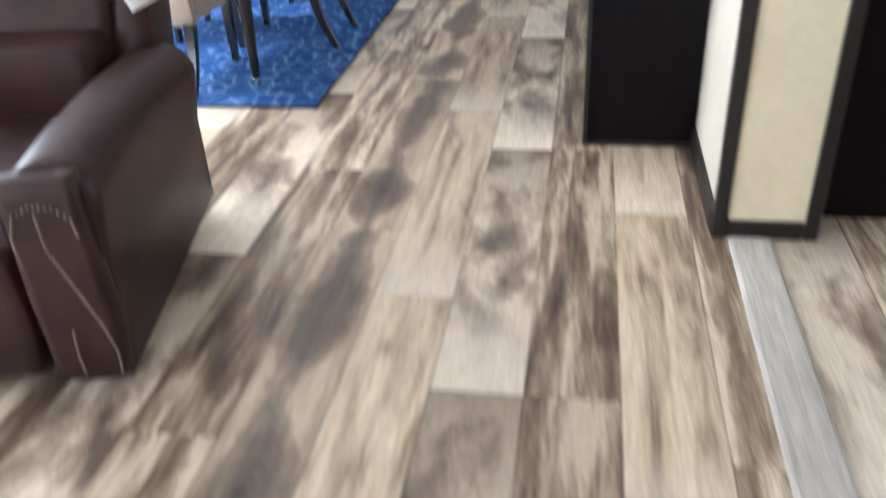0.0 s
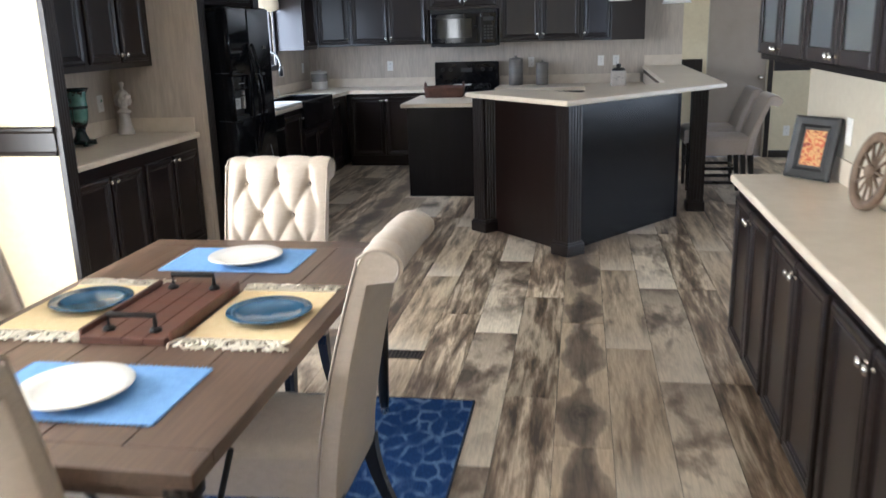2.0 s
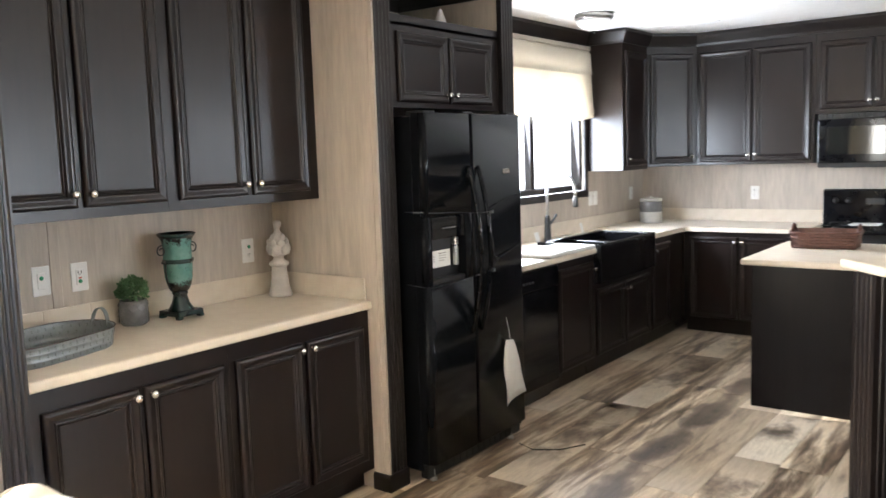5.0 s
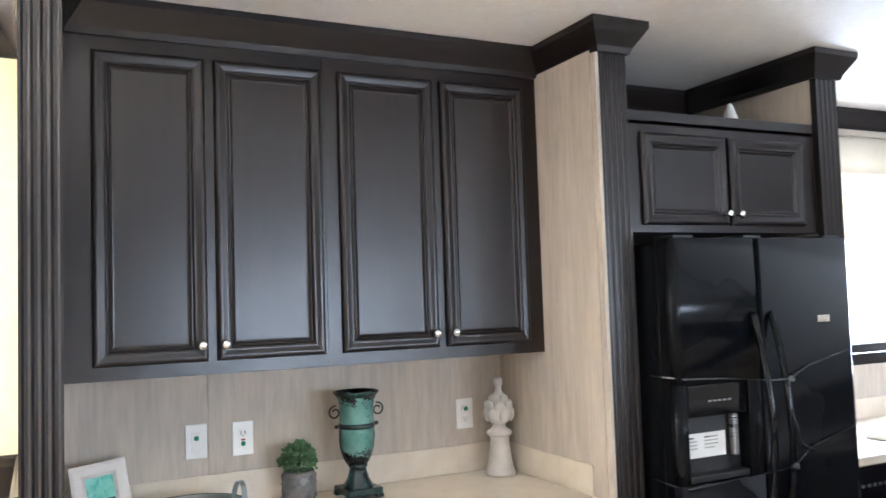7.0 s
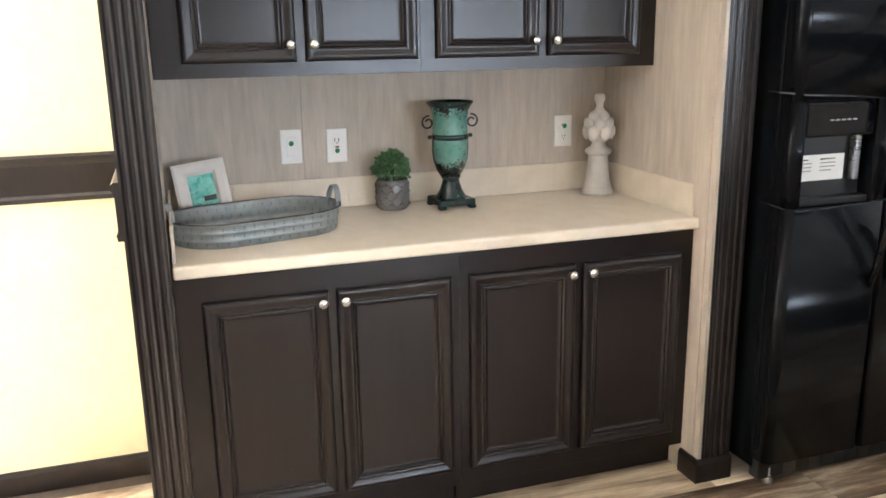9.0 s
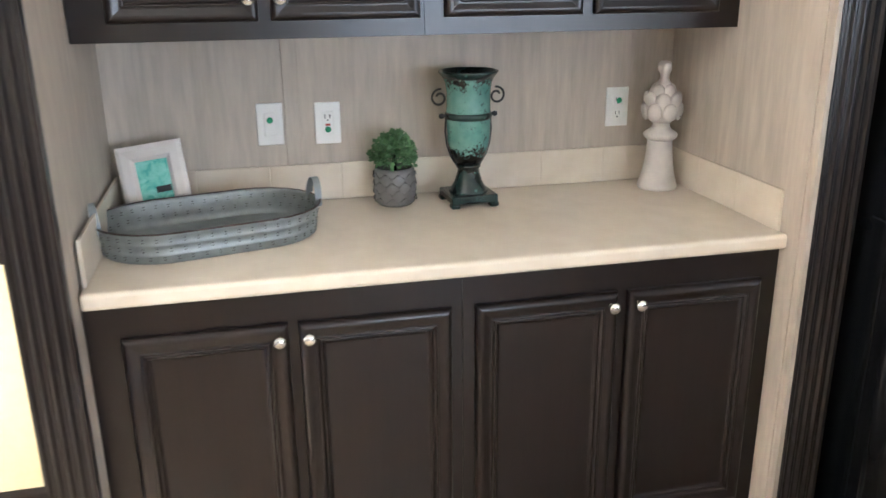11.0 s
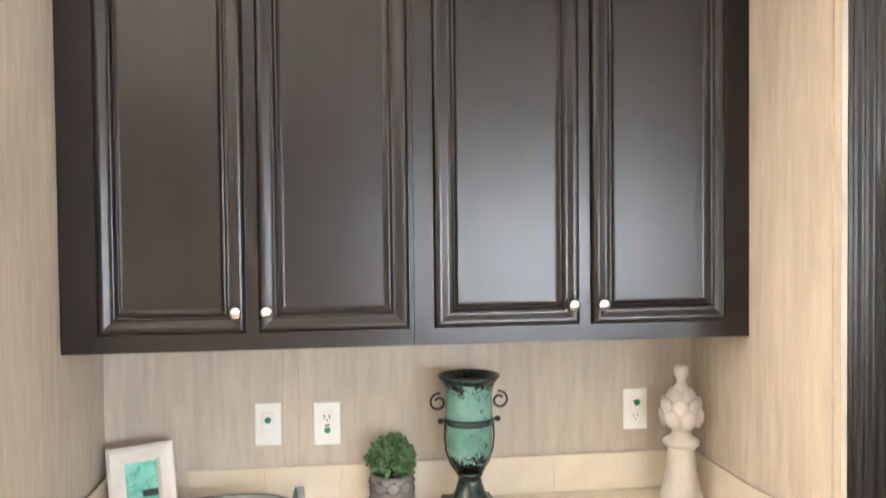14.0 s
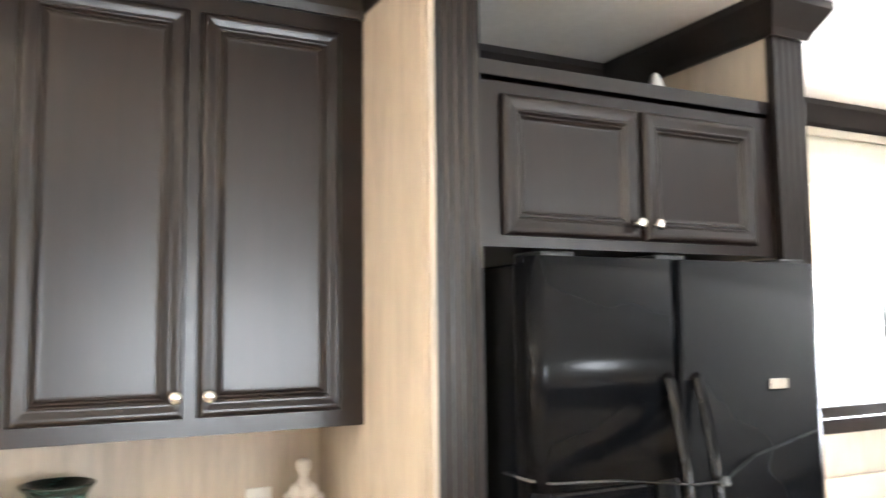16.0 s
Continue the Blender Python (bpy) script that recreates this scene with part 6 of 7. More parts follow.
                    zz += d * (z - cz) / r
            if fr_ == 2.0:
                zz = cz + (zz - cz) * (1 - 0.22 * abs(u) ** 14)
            row.append(bm.verts.new((x * (1 - 0.012 * (1 - edge)), yy, zz)))
        rows.append(row)
    k = len(sec)
    for a, b in zip(rows, rows[1:]):
        for j in range(k):
            bm.faces.new((a[j], a[(j + 1) % k], b[(j + 1) % k], b[j])).smooth = True
    bm.faces.new(rows[0])
    bm.faces.new(rows[-1][::-1])
    back = part("backrest", bm, cloth, c)
    # piping along the two sides of the back
    for sgn, row in ((-1, 0), (1, 1)):
        pts = [(sgn * (hw * (0.965 + 0.035 * s) - 0.004), y, z - (0.012 if fr_ == 2.0 and z > cz + 0.02 else 0)) for (y, z, fr_, s) in sec[2:nf + 12]]
        part("piping", tube(BM(), pts, 0.0045, 6), PIPING, back)
    if tuft:
        for bx, bz in btn:
            s = (bz - skirt) / (zt - skirt)
            if abs(bx) < 0.9:
                part("button", lathe(BM(), [(0.0, 0.006), (0.007, 0.004), (0.010, 0.0), (0.008, -0.004)][::-1], 10), cloth, back, "", pose(bx * hw * (0.965 + 0.035 * s), -0.155 - 0.155 * s ** 1.5 - 0.034, bz, -90))
    # legs
    leg_h = skirt + 0.01
    for x in (-hw + 0.04, hw - 0.04):
        pts = [(x, -0.20 - 0.10 * (1 - t) ** 1.8 if not stool else -0.20 - 0.04 * (1 - t), leg_h * t) for t in [i / 8 for i in range(9)]]
        bm = BM()
        rings = [[bm.verts.new((px + dx * (0.016 + 0.008 * pz / leg_h), py + dy * (0.016 + 0.008 * pz / leg_h), pz)) for dx, dy in ((-1, -1), (1, -1), (1, 1), (-1, 1))] for px, py, pz in pts]
        for ra, rb in zip(rings, rings[1:]):
            for j in range(4):
                bm.faces.new((ra[j], ra[(j + 1) % 4], rb[(j + 1) % 4], rb[j]))
        bm.faces.new(rings[0][::-1])
        bm.faces.new(rings[-1])
        part("rear_leg", bm, BLACK_WOOD, c, "curved black wooden leg" if not stool else "")
        bm = BM()
        rings = [[bm.verts.new((x + dx * s, 0.235 + dy * s, z)) for dx, dy in ((-1, -1), (1, -1), (1, 1), (-1, 1))] for s, z in ((0.014, 0), (0.023, leg_h))]
        for j in range(4):
            bm.faces.new((rings[0][j], rings[0][(j + 1) % 4], rings[1][(j + 1) % 4], rings[1][j]))
        bm.faces.new(rings[0][::-1])
        bm.faces.new(rings[1])
        part("front_leg", bm, BLACK_WOOD, c)
        if stool:
            part("stretcher", box(BM(), x - 0.01, -0.21, 0.20, x + 0.01, 0.225, 0.23, 0.002), BLACK_WOOD, c)
    if stool:
        part("stretcher", box(BM(), -hw + 0.065, 0.225, 0.26, hw - 0.065, 0.245, 0.29, 0.002), BLACK_WOOD, c)
        part("stretcher", box(BM(), -hw + 0.065, -0.225, 0.20, hw - 0.065, -0.205, 0.23, 0.002), BLACK_WOOD, c)
    return c


RZ = 0.0125
roll_chair("dining_chair", pose(-1.76, 3.44, RZ, 0, 0, 0), "cream linen dining chair with a tall plain scrolled back", "chair")
ch = roll_chair("dining_chair", pose(-1.808, 5.02, RZ, 0, 0, 180) @ Matrix.Diagonal((0.95, 1.0, 0.992, 1.0)), "cream linen dining chair with a button-tufted scrolled back", "chair")
copy_thing(ch, pose(-1.36, 4.09, RZ, 0, 0, 90))["label"] = "cream linen dining chair with scrolled back and curved black legs"
copy_thing(ch, pose(-2.23, 4.17, RZ, 0, 0, -90))["label"] = "cream linen tufted dining chair beside the bright window"
st = roll_chair("bar_stool", pose(0.80, 9.68, 0, 0, 0, 90), "taupe linen counter stool with scrolled back and black legs", "bar stool", 0.625, 0.985, LINEN_GREY, True, False, "stools at the bar")
copy_thing(st, pose(0.80, 10.42, 0, 0, 0, 90))

# ---- table settings ----
TT = 0.7625


def placemat(m, cloth, label, fringe):
    p = thing("placemat", m, label, "placemat", "placemats")
    bm = BM()
    bmesh.ops.create_grid(bm, x_segments=24, y_segments=16, size=0.5)
    for v in bm.verts:
        v.co.x, v.co.y = v.co.x * 0.47, v.co.y * 0.33
        v.co.z = 0.0025 + 0.0012 * noise.noise(v.co * 12)
    ext = bmesh.ops.extrude_face_region(bm, geom=bm.faces[:])
    for v in ext["geom"]:
        if isinstance(v, bmesh.types.BMVert):
            v.co.z = 0.0
    part("cloth", bm, cloth, p)
    rng = random.Random(5)
    if fringe:
        for sx in (-1, 1):
            bm = BM()
            for i in range(46):
                y = -0.163 + 0.326 * i / 45
                a = rng.uniform(-0.015, 0.015)
                ln = rng.uniform(0.045, 0.08)
                b2 = rng.uniform(-0.02, 0.02)
                tube(bm, [(sx * 0.232, y, 0.004), (sx * (0.232 + ln * 0.35), y + a * 0.5, 0.009), (sx * (0.232 + ln * 0.7), y + a + b2, 0.007), (sx * (0.232 + ln), y + a - b2, 0.004)], 0.0042, 5)
            tagged(part("fringe", bm, FRINGE, p, "knotted cream fringe"), kind="stuff")
    else:
        bm = BM()
        for sy in (-1, 1):
            for i in range(40):
                x = -0.23 + 0.46 * i / 39
                tube(bm, [(x, sy * 0.163, 0.002), (x + rng.uniform(-0.002, 0.002), sy * 0.173, 0.002)], 0.0018, 4)
        for sx in (-1, 1):
            for i in range(30):
                y = -0.16 + 0.32 * i / 29
                tube(bm, [(sx * 0.232, y, 0.002), (sx * 0.242, y + rng.uniform(-0.002, 0.002), 0.002)], 0.0018, 4)
        tagged(part("fringe", bm, cloth, p), kind="stuff")
    return p


placemat(pose(-1.80, 4.84, TT) @ Matrix.Diagonal((1.1, 1.0, 1.0, 1.0)), CLOTH_BLUE, "light blue cotton placemat with short fringe", False)
placemat(pose(-1.70, 3.62, TT) @ Matrix.Diagonal((1.1, 1.0, 1.0, 1.0)), CLOTH_BLUE, "light blue cotton placemat with short fringe", False)
placemat(pose(-1.46, 4.22, TT, 0, 0, 90), CLOTH_YELLOW, "yellow cotton placemat with long cream fringe", True)
placemat(pose(-2.10, 4.24, TT, 0, 0, 90), CLOTH_YELLOW, "yellow cotton placemat with long cream fringe", True)


def plate(x, y, r, m, label):
    return solid("plate", lathe(BM(), [(0.0, 0.003), (r * 0.55, 0.003), (r * 0.57, 0.0), (r * 0.62, 0.0), (r * 0.66, 0.008), (r * 0.97, 0.019), (r, 0.021), (r * 0.985, 0.024), (r * 0.68, 0.013), (r * 0.60, 0.008), (0.0, 0.007)], 40), m, label, "plate", "", "plates", pose(x, y, TT + 0.0045))


plate(-1.77, 4.83, 0.145, PLATE_WHITE, "round white ceramic dinner plate on a blue placemat")
plate(-1.72, 3.60, 0.145, PLATE_WHITE, "round white ceramic dinner plate on a blue placemat")
plate(-1.435, 4.20, 0.135, PLATE_BLUE, "round dark blue glazed plate on a yellow placemat")
plate(-2.08, 4.26, 0.135, PLATE_BLUE, "round dark blue glazed plate on a yellow placemat")
tr = thing("wooden_tray", pose(-1.785, 4.20, TT, 0, 0, 0), "red-brown wooden serving tray with iron handles", "tray")
for i in range(4):
    part("board", box(BM(), -0.135 + i * 0.0675 + 0.0006, -0.27, 0.0, -0.0675 + i * 0.0675 - 0.0006, 0.27, 0.022, 0.002), TRAY_WOOD, tr)
for x in (-0.148, 0.135):
    part("rim", box(BM(), x, -0.25, 0.0, x + 0.0125, 0.25, 0.038, 0.003), TRAY_WOOD, tr)
for y in (-0.205, 0.205):
    part("handle", tube(BM(), [(-0.075, y, 0.022), (-0.075, y, 0.07), (0.075, y, 0.07), (0.075, y, 0.022)], 0.009, 8), IRON, tr, "black iron handle")
    for x in (-0.075, 0.075):
        part("handle_mount", lathe(BM(), [(0.02, 0.022), (0.018, 0.03), (0.01, 0.036)], 12), IRON, tr, "", pose(x, y, 0))

# ---- leather recliner ----
RCM = pose(-1.31, 1.06, 0, 0, 0, 11)
rc = thing("leather_recliner", RCM, "burgundy leather recliner with rolled arms and nailhead trim", "armchair")
bm = BM()
box(bm, -0.42, 0.10, 0.05, 0.42, 1.02, 0.30, 0.02, 2)
part("base", bm, LEATHER, rc)


def cushion(x0, x1, y0, y1, z0, z1, puff, n=14, soft=0.10):
    """A soft block, fullest in the middle of its large face."""
    bm = BM()
    bmesh.ops.create_cube(bm, size=1.0)
    bmesh.ops.subdivide_edges(bm, edges=bm.edges[:], cuts=n, use_grid_fill=True)
    for v in bm.verts:
        p = v.co * 2
        q = Vector((p.x * math.sqrt(max(0, 1 - p.y * p.y * soft - p.z * p.z * soft)), p.y * math.sqrt(max(0, 1 - p.x * p.x * soft - p.z * p.z * soft)), p.z * math.sqrt(max(0, 1 - p.x * p.x * puff - p.y * p.y * puff))))
        v.co = Vector(((x0 + x1) / 2 + q.x * (x1 - x0) / 2, (y0 + y1) / 2 + q.y * (y1 - y0) / 2, (z0 + z1) / 2 + q.z * (z1 - z0) / 2))
        v.co += 0.004 * noise.noise_vector(v.co * 7)
    for f in bm.faces:
        f.smooth = True
    return bm


part("seat_cushion", cushion(-0.31, 0.31, 0.03, 0.72, 0.28, 0.50, 0.16), LEATHER, rc)
part("footrest", cushion(-0.30, 0.30, -0.02, 0.10, 0.07, 0.42, 0.1), LEATHER, rc)
part("lower_back", cushion(-0.31, 0.31, 0.68, 1.02, 0.44, 0.70, 0.12), LEATHER, rc)
bk = part("upper_back", cushion(-0.345, 0.345, -0.15, 0.14, -0.02, 0.41, 0.16, 14, 0.14), LEATHER, rc, "", pose(0, 0.96, 0.56, -16))
for x in (-0.36, 0.36):
    part("wing", cushion(x - 0.075, x + 0.075, -0.14, 0.16, -0.10, 0.35, 0.22, 10, 0.28), LEATHER, bk, "", pose(0, 0.02, 0))
for x in (-0.20, 0.20):
    part("seam", tube(BM(), [(x, -0.13 - 0.008 * math.sin(math.pi * i / 8), 0.05 + 0.31 * i / 8) for i in range(9)], 0.003, 5), STITCH, bk)
for sgn in (-1, 1):
    bm = BM()
    secs = []
    ny_ = 16
    for j in range(ny_ + 1):
        y = 0.0 + 0.98 * j / ny_
        lift = 0.03 * math.sin(math.pi * j / ny_) - 0.02 * (j / ny_)
        ring = []
        for k in range(24):
            a = 2 * math.pi * k / 24
            if math.sin(a) >= -0.2:
                ring.append((0.108 * math.cos(a) * (1.0 if math.sin(a) > 0 else 0.98), 0.52 + lift + 0.110 * math.sin(a)))
        ring = sorted(ring, key=lambda p: -p[0] if False else math.atan2(p[1] - 0.45, p[0]))
        ring = ring + [(-0.082, 0.34), (-0.082, 0.06), (0.082, 0.06), (0.082, 0.34)]
        secs.append([bm.verts.new((0.405 * sgn + px, y, pz)) for px, pz in ring])
    for a, b in zip(secs, secs[1:]):
        for k in range(len(a)):
            f = bm.faces.new((a[k], a[(k + 1) % len(a)], b[(k + 1) % len(b)], b[k]))
            f.smooth = True
    bm.faces.new(secs[0])
    bm.faces.new(secs[-1][::-1])
    arm = part("arm", bm, LEATHER, rc, "rolled leather arm with gathered front")
    pl = part("arm_front", cushion(0.405 * sgn - 0.092, 0.405 * sgn + 0.092, -0.035, 0.03, 0.07, 0.625, 0.05, 8), LEATHER, arm)
    runs = (((-0.075, 0.42), (-0.078, 0.48), (-0.06, 0.535), (-0.02, 0.558), (0.03, 0.552), (0.065, 0.52), (0.07, 0.47)),
            ((-0.012, 0.535), (-0.01, 0.45), (0.02, 0.36), (0.06, 0.24), (0.078, 0.16), (0.074, 0.085)), ((-0.012, 0.22), (-0.018, 0.15), (-0.014, 0.085)))
    for run in runs:
        bm = BM()
        for (xa, za), (xb, zb) in zip(run, run[1:]):
            n_ = max(2, int(math.hypot(xb - xa, zb - za) / 0.0125))
            for i in range(n_):
                t = i / n_
                x, z = 0.405 * sgn + sgn * (xa + (xb - xa) * t), za + (zb - za) * t
                tip = bm.verts.new((x, -0.0425, z))
                ring = [bm.verts.new((x + 0.005 * math.cos(a), -0.036, z + 0.005 * math.sin(a))) for a in [math.pi * q / 3 for q in range(6)]]
                for q in range(6):
                    bm.faces.new((ring[q], ring[(q + 1) % 6], tip)).smooth = True
        tagged(part("nailhead_row", bm, NAIL, arm, "row of dull brass nailheads"), kind="stuff")
for x in (-0.36, 0.36):
    for y in (0.12, 0.88):
        part("foot", lathe(BM(), [(0.025, 0), (0.032, 0.015), (0.03, 0.055)], 14), BLACK_WOOD, rc, "", pose(x, y, 0))
bm = BM()
rows = []
for j in range(7):
    rows.append([bm.verts.new((-0.052 + 0.104 * i / 6, -0.010 * math.sin(j * 0.7) - 0.006 * math.cos(i * 0.8), 0.092 - 0.184 * j / 6)) for i in range(7)])
for a, b in zip(rows, rows[1:]):
    for k in range(6):
        bm.faces.new((a[k], a[k + 1], b[k + 1], b[k])).smooth = True
tag = solid("price_tag", bm, PAPER, "white paper tag pinned to the recliner's back", "tag", m=RCM @ pose(0.412, 0.868, 0.84) @ pose(0, 0, 0, -16, 0, 4) @ pose(0, 0, 0, 0, -24, 0))
sol = tag.modifiers.new("thick", "SOLIDIFY")
sol.thickness = 0.002

# ---- hutch ornaments ----
HT = 0.9325
oval = thing("metal_tray", pose(-3.61, 6.25, HT, 0, 0, 104) @ Matrix.Diagonal((1.0, 1.0, 0.84, 1.0)), "oval galvanised metal tray with two strap handles", "tray")
bm = BM()


def oval_ring(bm, hl, hr, z, n=48):
    """Racetrack outline: half length hl, end radius hr."""
    vs = []
    for i in range(n):
        a = 2 * math.pi * i / n
        cx, cy = math.cos(a), math.sin(a)
        x = (hl - hr) * (1 if cx > 1e-6 else -1 if cx < -1e-6 else 0) + hr * cx
        vs.append(bm.verts.new((x, hr * cy, z)))
    return vs


prof = [(-0.004, 0.0), (0.0, 0.004), (0.0, 0.022), (0.003, 0.026), (0.0, 0.03), (0.004, 0.052), (0.007, 0.056), (0.005, 0.06), (0.009, 0.082), (0.013, 0.086), (0.011, 0.090), (0.006, 0.088), (0.005, 0.08), (0.001, 0.056), (-0.003, 0.03), (-0.003, 0.008)]
rings = [oval_ring(bm, 0.265 + o, 0.155 + o, z) for o, z in prof]
for a, b in zip(rings, rings[1:]):
    for k in range(len(a)):
        bm.faces.new((a[k], a[(k + 1) % len(a)], b[(k + 1) % len(b)], b[k])).smooth = True
bm.faces.new(rings[0][::-1])
bm.faces.new(rings[-1])
part("pan", bm, GALV, oval)
bm = BM()
for rowz in (0.013, 0.020, 0.038, 0.046, 0.066, 0.074):
    o = 0.001 if rowz < 0.03 else 0.0035 if rowz < 0.05 else 0.0085
    for inward in (0.0, -0.009):
        if inward and rowz < 0.03:
            continue
        hl, hr = 0.265 + o + inward, 0.155 + o + inward
        run, arc = 2 * (hl - hr), math.pi * hr
        n_ = int(2 * (run + arc) / 0.031)
        for i in range(n_):
            d = (i + 0.5 * (int(rowz * 1000) % 4 == 2)) * 2 * (run + arc) / n_
            if d < run:
                x, y, a = -run / 2 + d, -hr, -math.pi / 2
            elif d < run + arc:
                a = -math.pi / 2 + (d - run) / hr
                x, y = run / 2 + hr * math.cos(a), hr * math.sin(a)
            elif d < 2 * run + arc:
                x, y, a = run / 2 - (d - run - arc), hr, math.pi / 2
            else:
                a = math.pi / 2 + (d - 2 * run - arc) / hr
                x, y = -run / 2 + hr * math.cos(a), hr * math.sin(a)
            tx, ty = -math.sin(a) * 0.0027, math.cos(a) * 0.0027
            ox, oy = math.cos(a) * 0.0009, math.sin(a) * 0.0009
            vs_ = [bm.verts.new((x + sx * tx + so * ox, y + sx * ty + so * oy, rowz + sz * 0.0009)) for sx, so, sz in ((-1, -1, -1), (1, -1, -1), (1, 1, -1), (-1, 1, -1), (-1, -1, 1), (1, -1, 1), (1, 1, 1), (-1, 1, 1))]
            for q in ((0, 3, 2, 1), (4, 5, 6, 7), (0, 1, 5, 4), (1, 2, 6, 5), (2, 3, 7, 6), (3, 0, 4, 7)):
                bm.faces.new([vs_[k] for k in q])
rim_pts = [(v[0], v[1], 0.0895) for v in ((0.112 * sgn_ + 0.1665 * math.cos(a_), 0.1665 * math.sin(a_)) for sgn_, a0_ in ((1, -90), (-1, 90)) for a_ in [radians(a0_ + 15 * q_) for q_ in range(13)])]
part("rolled_rim", tube(BM(), rim_pts + rim_pts[:1], 0.0028, 6), mat("rusty_rim", (0.035, 0.024, 0.020), (0.075, 0.05, 0.04), 0.6, size=40.0), oval, "thin rusty rolled rim")
tagged(part("punched_marks", bm, SLOT, oval, "rows of dark punched dashes"), kind="stuff")
for s in (-1, 1):
    pts = [(s * (0.268 + 0.006 * math.sin(math.pi * i / 10)), 0.042 * math.cos(math.pi * i / 10), 0.07 + 0.082 * math.sin(math.pi * i / 10)) for i in range(11)]
    bm = BM()
    rr = [[bm.verts.new((p[0] + dx, p[1], p[2])) for dx in (-0.009, 0.009)] + [bm.verts.new((p[0] + dx, p[1] * 0.93, p[2] - 0.0025)) for dx in (0.009, -0.009)] for p in pts]
    for a, b in zip(rr, rr[1:]):
        for k in range(4):
            bm.faces.new((a[k], a[(k + 1) % 4], b[(k + 1) % 4], b[k]))
    bm.faces.new(rr[0])
    bm.faces.new(rr[-1])
    part("handle", bm, GALV, oval, "riveted strap handle")

pf = photo_frame("photo_frame", pose(-3.805, 6.115, HT, 0, 0, W90 - 4) @ pose(0, 0, 0.013, 0, -8, 0), 0.172, 0.198, 0.044, WHITE_WOOD, ART_TEAL, "small whitewashed frame with a teal print", None, 0.018)
pf["group"] = "hutch ornaments"
part("caption_bar", box(BM(), 0.0, -0.0105, 0.065, 0.04, -0.0088, 0.082), SLOT, pf, "dark caption bar", pose(0, 0, 0, -13))

pp = thing("potted_plant", pose(-3.825, 6.755, HT) @ Matrix.Diagonal((1.1, 1.1, 1.1, 1.0)), "small boxwood ball in a grey glazed pot", "plant")
bm = BM()
lathe(bm, [(0.0, 0.0), (0.044, 0.0), (0.052, 0.008), (0.056, 0.04), (0.054, 0.085), (0.050, 0.098), (0.046, 0.098), (0.046, 0.085), (0.0, 0.082)], 28)
part("pot", bm, POT_GREY, pp)
bm = BM()
for j in range(4):
    for i in range(10):
        a = 2 * math.pi * (i + 0.5 * (j % 2)) / 10
        r = 0.0548
        z = 0.012 + j * 0.021
        p = [Vector((r * math.cos(a + da), r * math.sin(a + da), z + dz)) * 1.0 for da, dz in ((-0.30, 0.012), (-0.15, 0.022), (0, 0.0), (0.15, 0.022), (0.30, 0.012))]
        tube(bm, [p[0], p[2] + Vector((0.002 * math.cos(a), 0.002 * math.sin(a), 0)), p[4]], 0.0016, 5)
part("scale_relief", bm, POT_GREY, pp)
bm = BM()
rng = random.Random(11)
for i in range(1100):
    z = rng.uniform(-0.5, 1)
    a = rng.uniform(0, 2 * math.pi)
    rr = math.sqrt(1 - z * z)
    rad = rng.uniform(0.034, 0.060) * (0.92 + 0.16 * noise.noise(Vector((math.cos(a) * 2, math.sin(a) * 2, z * 2))))
    n = Vector((rr * math.cos(a), rr * math.sin(a), z))
    c0 = n * rad + Vector((0, 0, 0.131))
    d = (n + Vector((rng.uniform(-1, 1), rng.uniform(-1, 1), rng.uniform(-0.4, 1)))).normalized()
    s = d.cross(Vector((rng.uniform(-1, 1), rng.uniform(-1, 1), rng.uniform(-1, 1)))).normalized()
    ln, w = rng.uniform(0.011, 0.017), rng.uniform(0.0045, 0.0065)
    q = [c0, c0 + d * ln * 0.5 + s * w, c0 + d * ln, c0 + d * ln * 0.5 - s * w]
    mid = c0 + d * ln * 0.5 + d.cross(s) * 0.0015
    vv = [bm.verts.new(p) for p in q]
    vm = bm.verts.new(mid)
    for k in range(4):
        bm.faces.new((vv[k], vv[(k + 1) % 4], vm))
part("leaves", bm, LEAF, pp, "many small green boxwood leaves")
part("stem", tube(BM(), [(0, 0, 0.08), (0, 0, 0.13)], 0.006, 6), BLACK_WOOD, pp)

vs = thing("vase", pose(-3.782, 6.962, HT, 0, 0, 93) @ Matrix.Diagonal((0.95, 0.95, 0.955, 1.0)), "teal glazed urn vase with dark scroll handles and chipped glaze", "vase")
bm = BM()
lathe(bm, [(0.0, 0.116), (0.028, 0.116), (0.045, 0.130), (0.0555, 0.155), (0.063, 0.19), (0.0655, 0.23), (0.0662, 0.265), (0.0650, 0.30), (0.0650, 0.335), (0.069, 0.360), (0.078, 0.380), (0.075, 0.382), (0.064, 0.36), (0.060, 0.33), (0.060, 0.28), (0.0, 0.27)], 40)
part("bowl", bm, TEAL, vs)
part("rim", lathe(BM(), [(0.070, 0.366), (0.080, 0.380), (0.087, 0.388), (0.088, 0.393), (0.081, 0.395), (0.068, 0.376)], 36), VERDIGRIS, vs, "dark worn rim")
part("neck_band", lathe(BM(), [(0.0660, 0.255), (0.0700, 0.259), (0.0700, 0.271), (0.0655, 0.275)], 36), VERDIGRIS, vs, "dark metal band")
part("stem", lathe(BM(), [(0.060, 0.032), (0.056, 0.042), (0.042, 0.066), (0.034, 0.092), (0.032, 0.106), (0.037, 0.111), (0.037, 0.118), (0.028, 0.122)], 28), VERDIGRIS, vs, "dark green fluted stem")
bm = BM()
box(bm, -0.072, -0.072, 0.012, 0.072, 0.072, 0.036, 0.005, 2)
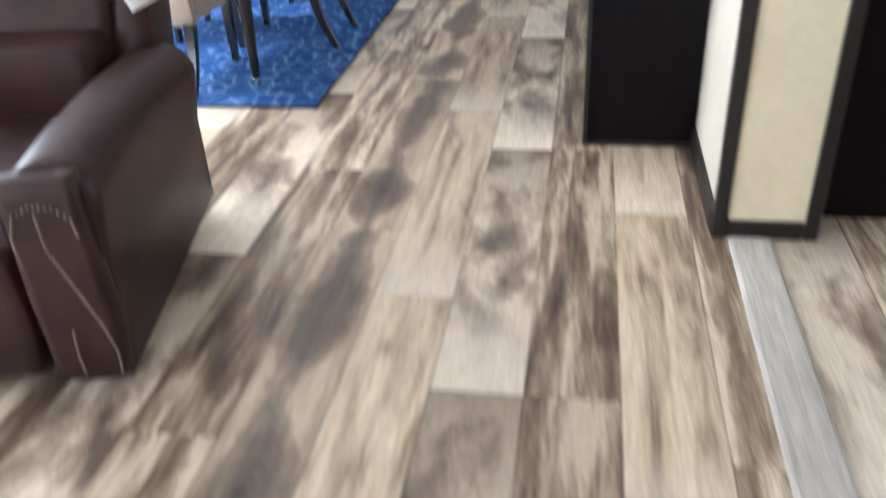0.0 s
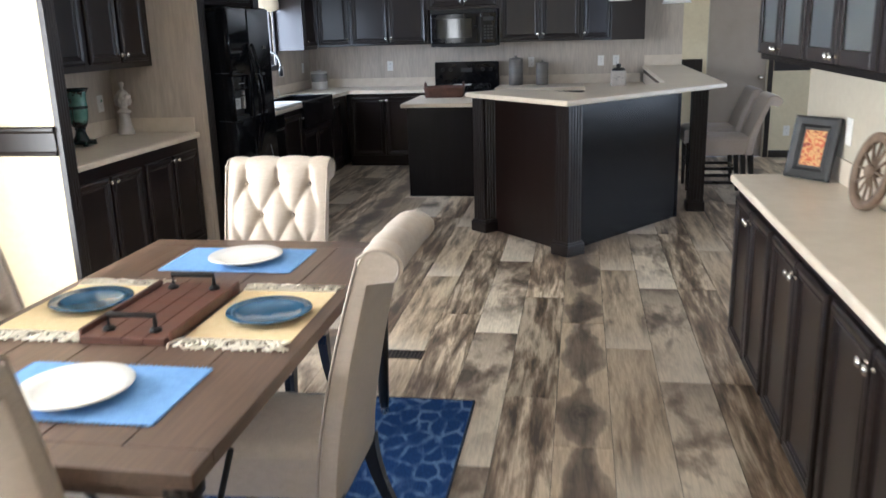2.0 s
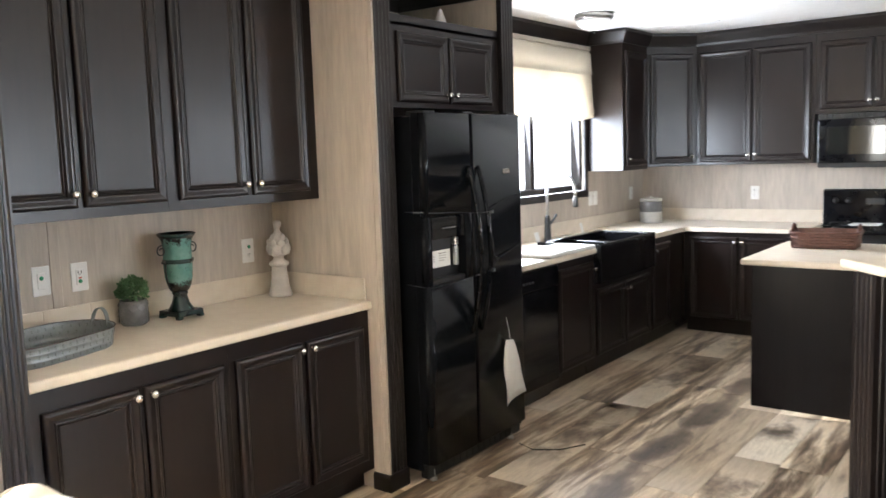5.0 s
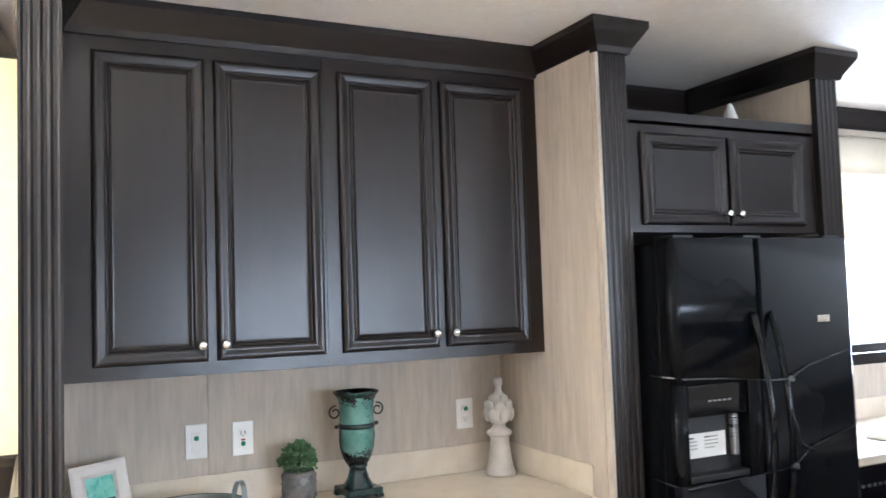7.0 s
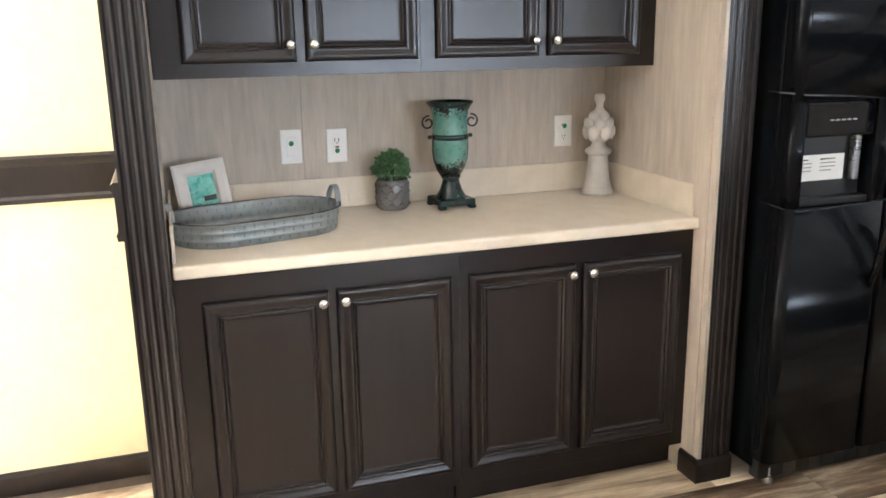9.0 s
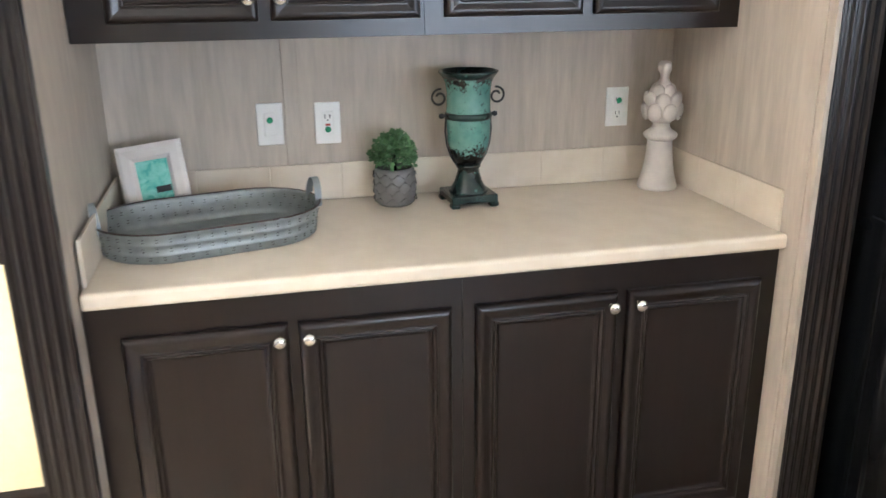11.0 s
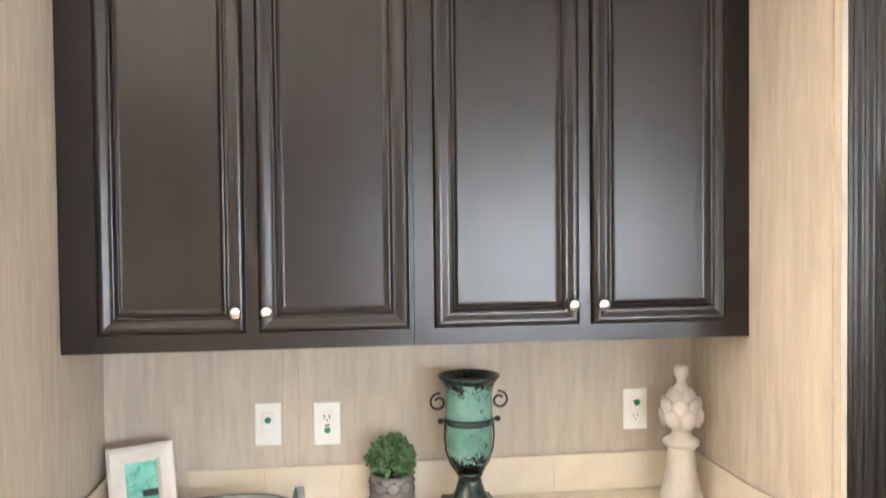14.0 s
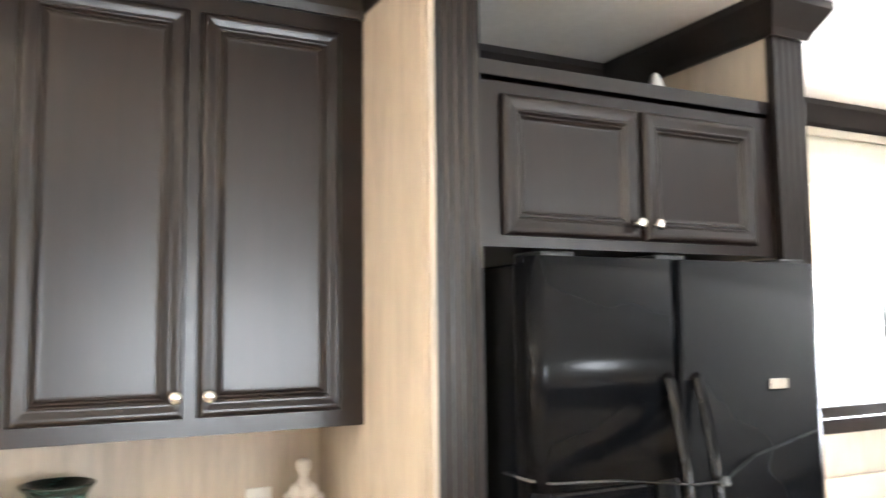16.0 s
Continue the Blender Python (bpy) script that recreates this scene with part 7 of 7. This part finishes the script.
for x in (-0.06, 0.06):
    for y in (-0.06, 0.06):
        box(bm, x - 0.014, y - 0.014, 0.0, x + 0.014, y + 0.014, 0.014, 0.003)
part("foot", bm, VERDIGRIS, vs, "square dark green foot")
for s in (-1, 1):
    pts = []
    for i in range(22):
        a = math.pi * 0.5 - 0.2 + i * 0.36
        r = 0.026 - 0.00075 * i
        pts.append((s * (0.088 + r * math.cos(a + math.pi)), 0.0, 0.318 + r * math.sin(a + math.pi) * -1))
    part("scroll_handle", tube(BM(), pts, 0.0035, 6), IRON, vs, "dark iron scroll handle")
    part("side_strap", tube(BM(), [(s * 0.069, 0, 0.262), (s * 0.0715, 0, 0.22), (s * 0.067, 0, 0.18), (s * 0.055, 0, 0.145), (s * 0.036, 0, 0.116)], 0.003, 6), IRON, vs)
    part("band_knob", lathe(BM(), [(0.0, -0.009), (0.008, -0.005), (0.009, 0.0), (0.008, 0.005), (0.0, 0.009)], 10), IRON, vs, "", pose(s * 0.082, 0, 0.265))
    part("band_arm", tube(BM(), [(s * 0.066, 0, 0.265), (s * 0.082, 0, 0.265)], 0.005, 6), IRON, vs)

fn = thing("finial_ornament", pose(-3.80, 7.565, HT) @ Matrix.Diagonal((1.03, 1.03, 1.06, 1.0)), "distressed white carved wooden artichoke finial", "ornament")
part("pedestal", lathe(BM(), [(0.056, 0.0), (0.059, 0.006), (0.057, 0.014), (0.046, 0.05), (0.039, 0.10), (0.036, 0.135), (0.038, 0.142)], 32), FINIAL, fn)
part("collar", lathe(BM(), [(0.036, 0.14), (0.047, 0.148), (0.050, 0.156), (0.044, 0.163), (0.028, 0.172), (0.024, 0.185), (0.03, 0.195)], 32), FINIAL, fn)
bm = BM()
lathe(bm, [(0.028, 0.190), (0.046, 0.205), (0.054, 0.23), (0.050, 0.255), (0.034, 0.275), (0.020, 0.285)], 24)
for zz, rr, n_, turn_, tip_ in ((0.222, 0.048, 7, 0.0, 10), (0.250, 0.043, 7, 0.5, 8), (0.272, 0.028, 5, 0.2, -10)):
    for i in range(n_):
        m = pose(0, 0, zz, 0, 0, 360 * (i + turn_) / n_) @ pose(rr, 0, 0, 0, tip_, 0) @ Matrix.Diagonal((0.012, 0.023, 0.026, 1.0))
        for v in bmesh.ops.create_uvsphere(bm, u_segments=10, v_segments=7, radius=1.0, matrix=m)["verts"]:
            for f in v.link_faces:
                f.smooth = True
part("carved_leaves", bm, FINIAL, fn)
part("tip", lathe(BM(), [(0.022, 0.28), (0.026, 0.288), (0.020, 0.30), (0.011, 0.312), (0.013, 0.325), (0.019, 0.335), (0.019, 0.352), (0.013, 0.358), (0.0, 0.36)], 20), FINIAL, fn)

# ---- floor ----
fl = solid("floor", box(BM(), XL, YF, -0.05, XR, YB, -0.003), JOINT, "whitewashed barn-board vinyl plank floor", "floor", "structure")
strip = solid("threshold_strip", moulding(BM(), [(0.78, -2.6), (0.78, 2.04)], [(-0.066, 0.0), (-0.064, 0.007), (-0.055, 0.011), (0.055, 0.011), (0.064, 0.007), (0.066, 0.0)]), STRIP, "pale wood-grained threshold strip between two floors", "trim", "structure")
vent = thing("floor_vent", pose(-1.40, 5.765, 0.001), "brown metal floor register", "vent")
bm = BM()
box(bm, -0.14, -0.055, 0, 0.14, -0.042, 0.005, 0.001)
box(bm, -0.14, 0.042, 0, 0.14, 0.055, 0.005, 0.001)
box(bm, -0.14, -0.042, 0, -0.125, 0.042, 0.005, 0.001)
box(bm, 0.125, -0.042, 0, 0.14, 0.042, 0.005, 0.001)
part("frame", bm, VENT_METAL, vent)
# no hole here: a dark sheet stands in for shade down the duct
part("shaft", box(BM(), -0.125, -0.042, 0.0002, 0.125, 0.042, 0.0008), SLOT, vent, "thin dark sheet for the shaded duct")
for i in range(12):
    part("slat", box(BM(), -0.118 + i * 0.0205, -0.042, 0.001, -0.110 + i * 0.0205, 0.042, 0.0045), VENT_METAL, vent)
solid("floor_wire", tube(BM(), [(-3.02, 8.55, 0.004), (-2.9, 8.50, 0.005), (-2.78, 8.58, 0.004), (-2.70, 8.72, 0.005)], 0.003, 6), IRON, "short loose black wire on the floor", "wire")

LW, LL = 0.2345, 1.435
bm = BM()
a, b = LW / 2 - 0.0008, LL / 2 - 0.0008
lo = [bm.verts.new((x, y, -0.003)) for x, y in ((-a, -b), (a, -b), (a, b), (-a, b))]
hi = [bm.verts.new((x * (a - 0.0012) / a, y * (b - 0.0012) / b, 0.0)) for x, y in ((-a, -b), (a, -b), (a, b), (-a, b))]
bm.faces.new(hi)
for i in range(4):
    bm.faces.new((lo[i], lo[(i + 1) % 4], hi[(i + 1) % 4], hi[i]))
plank_mesh = mesh_of("plank", bm, PLANK)
offs = {0: 1.243, -1: 0.205, -2: 0.575, -3: 1.02, -4: 0.384}
rest = BM()
col = 0
rngf = random.Random(3)
for col in range(-18, 21):
    xc = 0.0175 + col * LW
    if xc + a > XR or xc - a < XL - 0.1:
        continue
    o = offs.get(col, rngf.uniform(0, LL))
    k0 = math.floor((YF - o) / LL)
    for k in range(k0, 12):
        y0 = o + k * LL
        if y0 > YB or y0 + LL < YF:
            continue
        yc = y0 + LL / 2
        if xc < 1.9 and y0 > -1.5 and xc > XL:
            p = new("plank", plank_mesh)
            p.parent = fl
            p.location = (xc, yc, 0)
        else:
            q0, q1 = max(y0, YF) + 0.001, min(y0 + LL, YB) - 0.001
            xa, xb = max(xc - a, XL), min(xc + a, XR)
            rest.faces.new([rest.verts.new(v) for v in ((xa, q0, -0.0004), (xb, q0, -0.0004), (xb, q1, -0.0004), (xa, q1, -0.0004))])
far = part("plank", rest, PLANK, fl)
far["kind"] = "stuff"
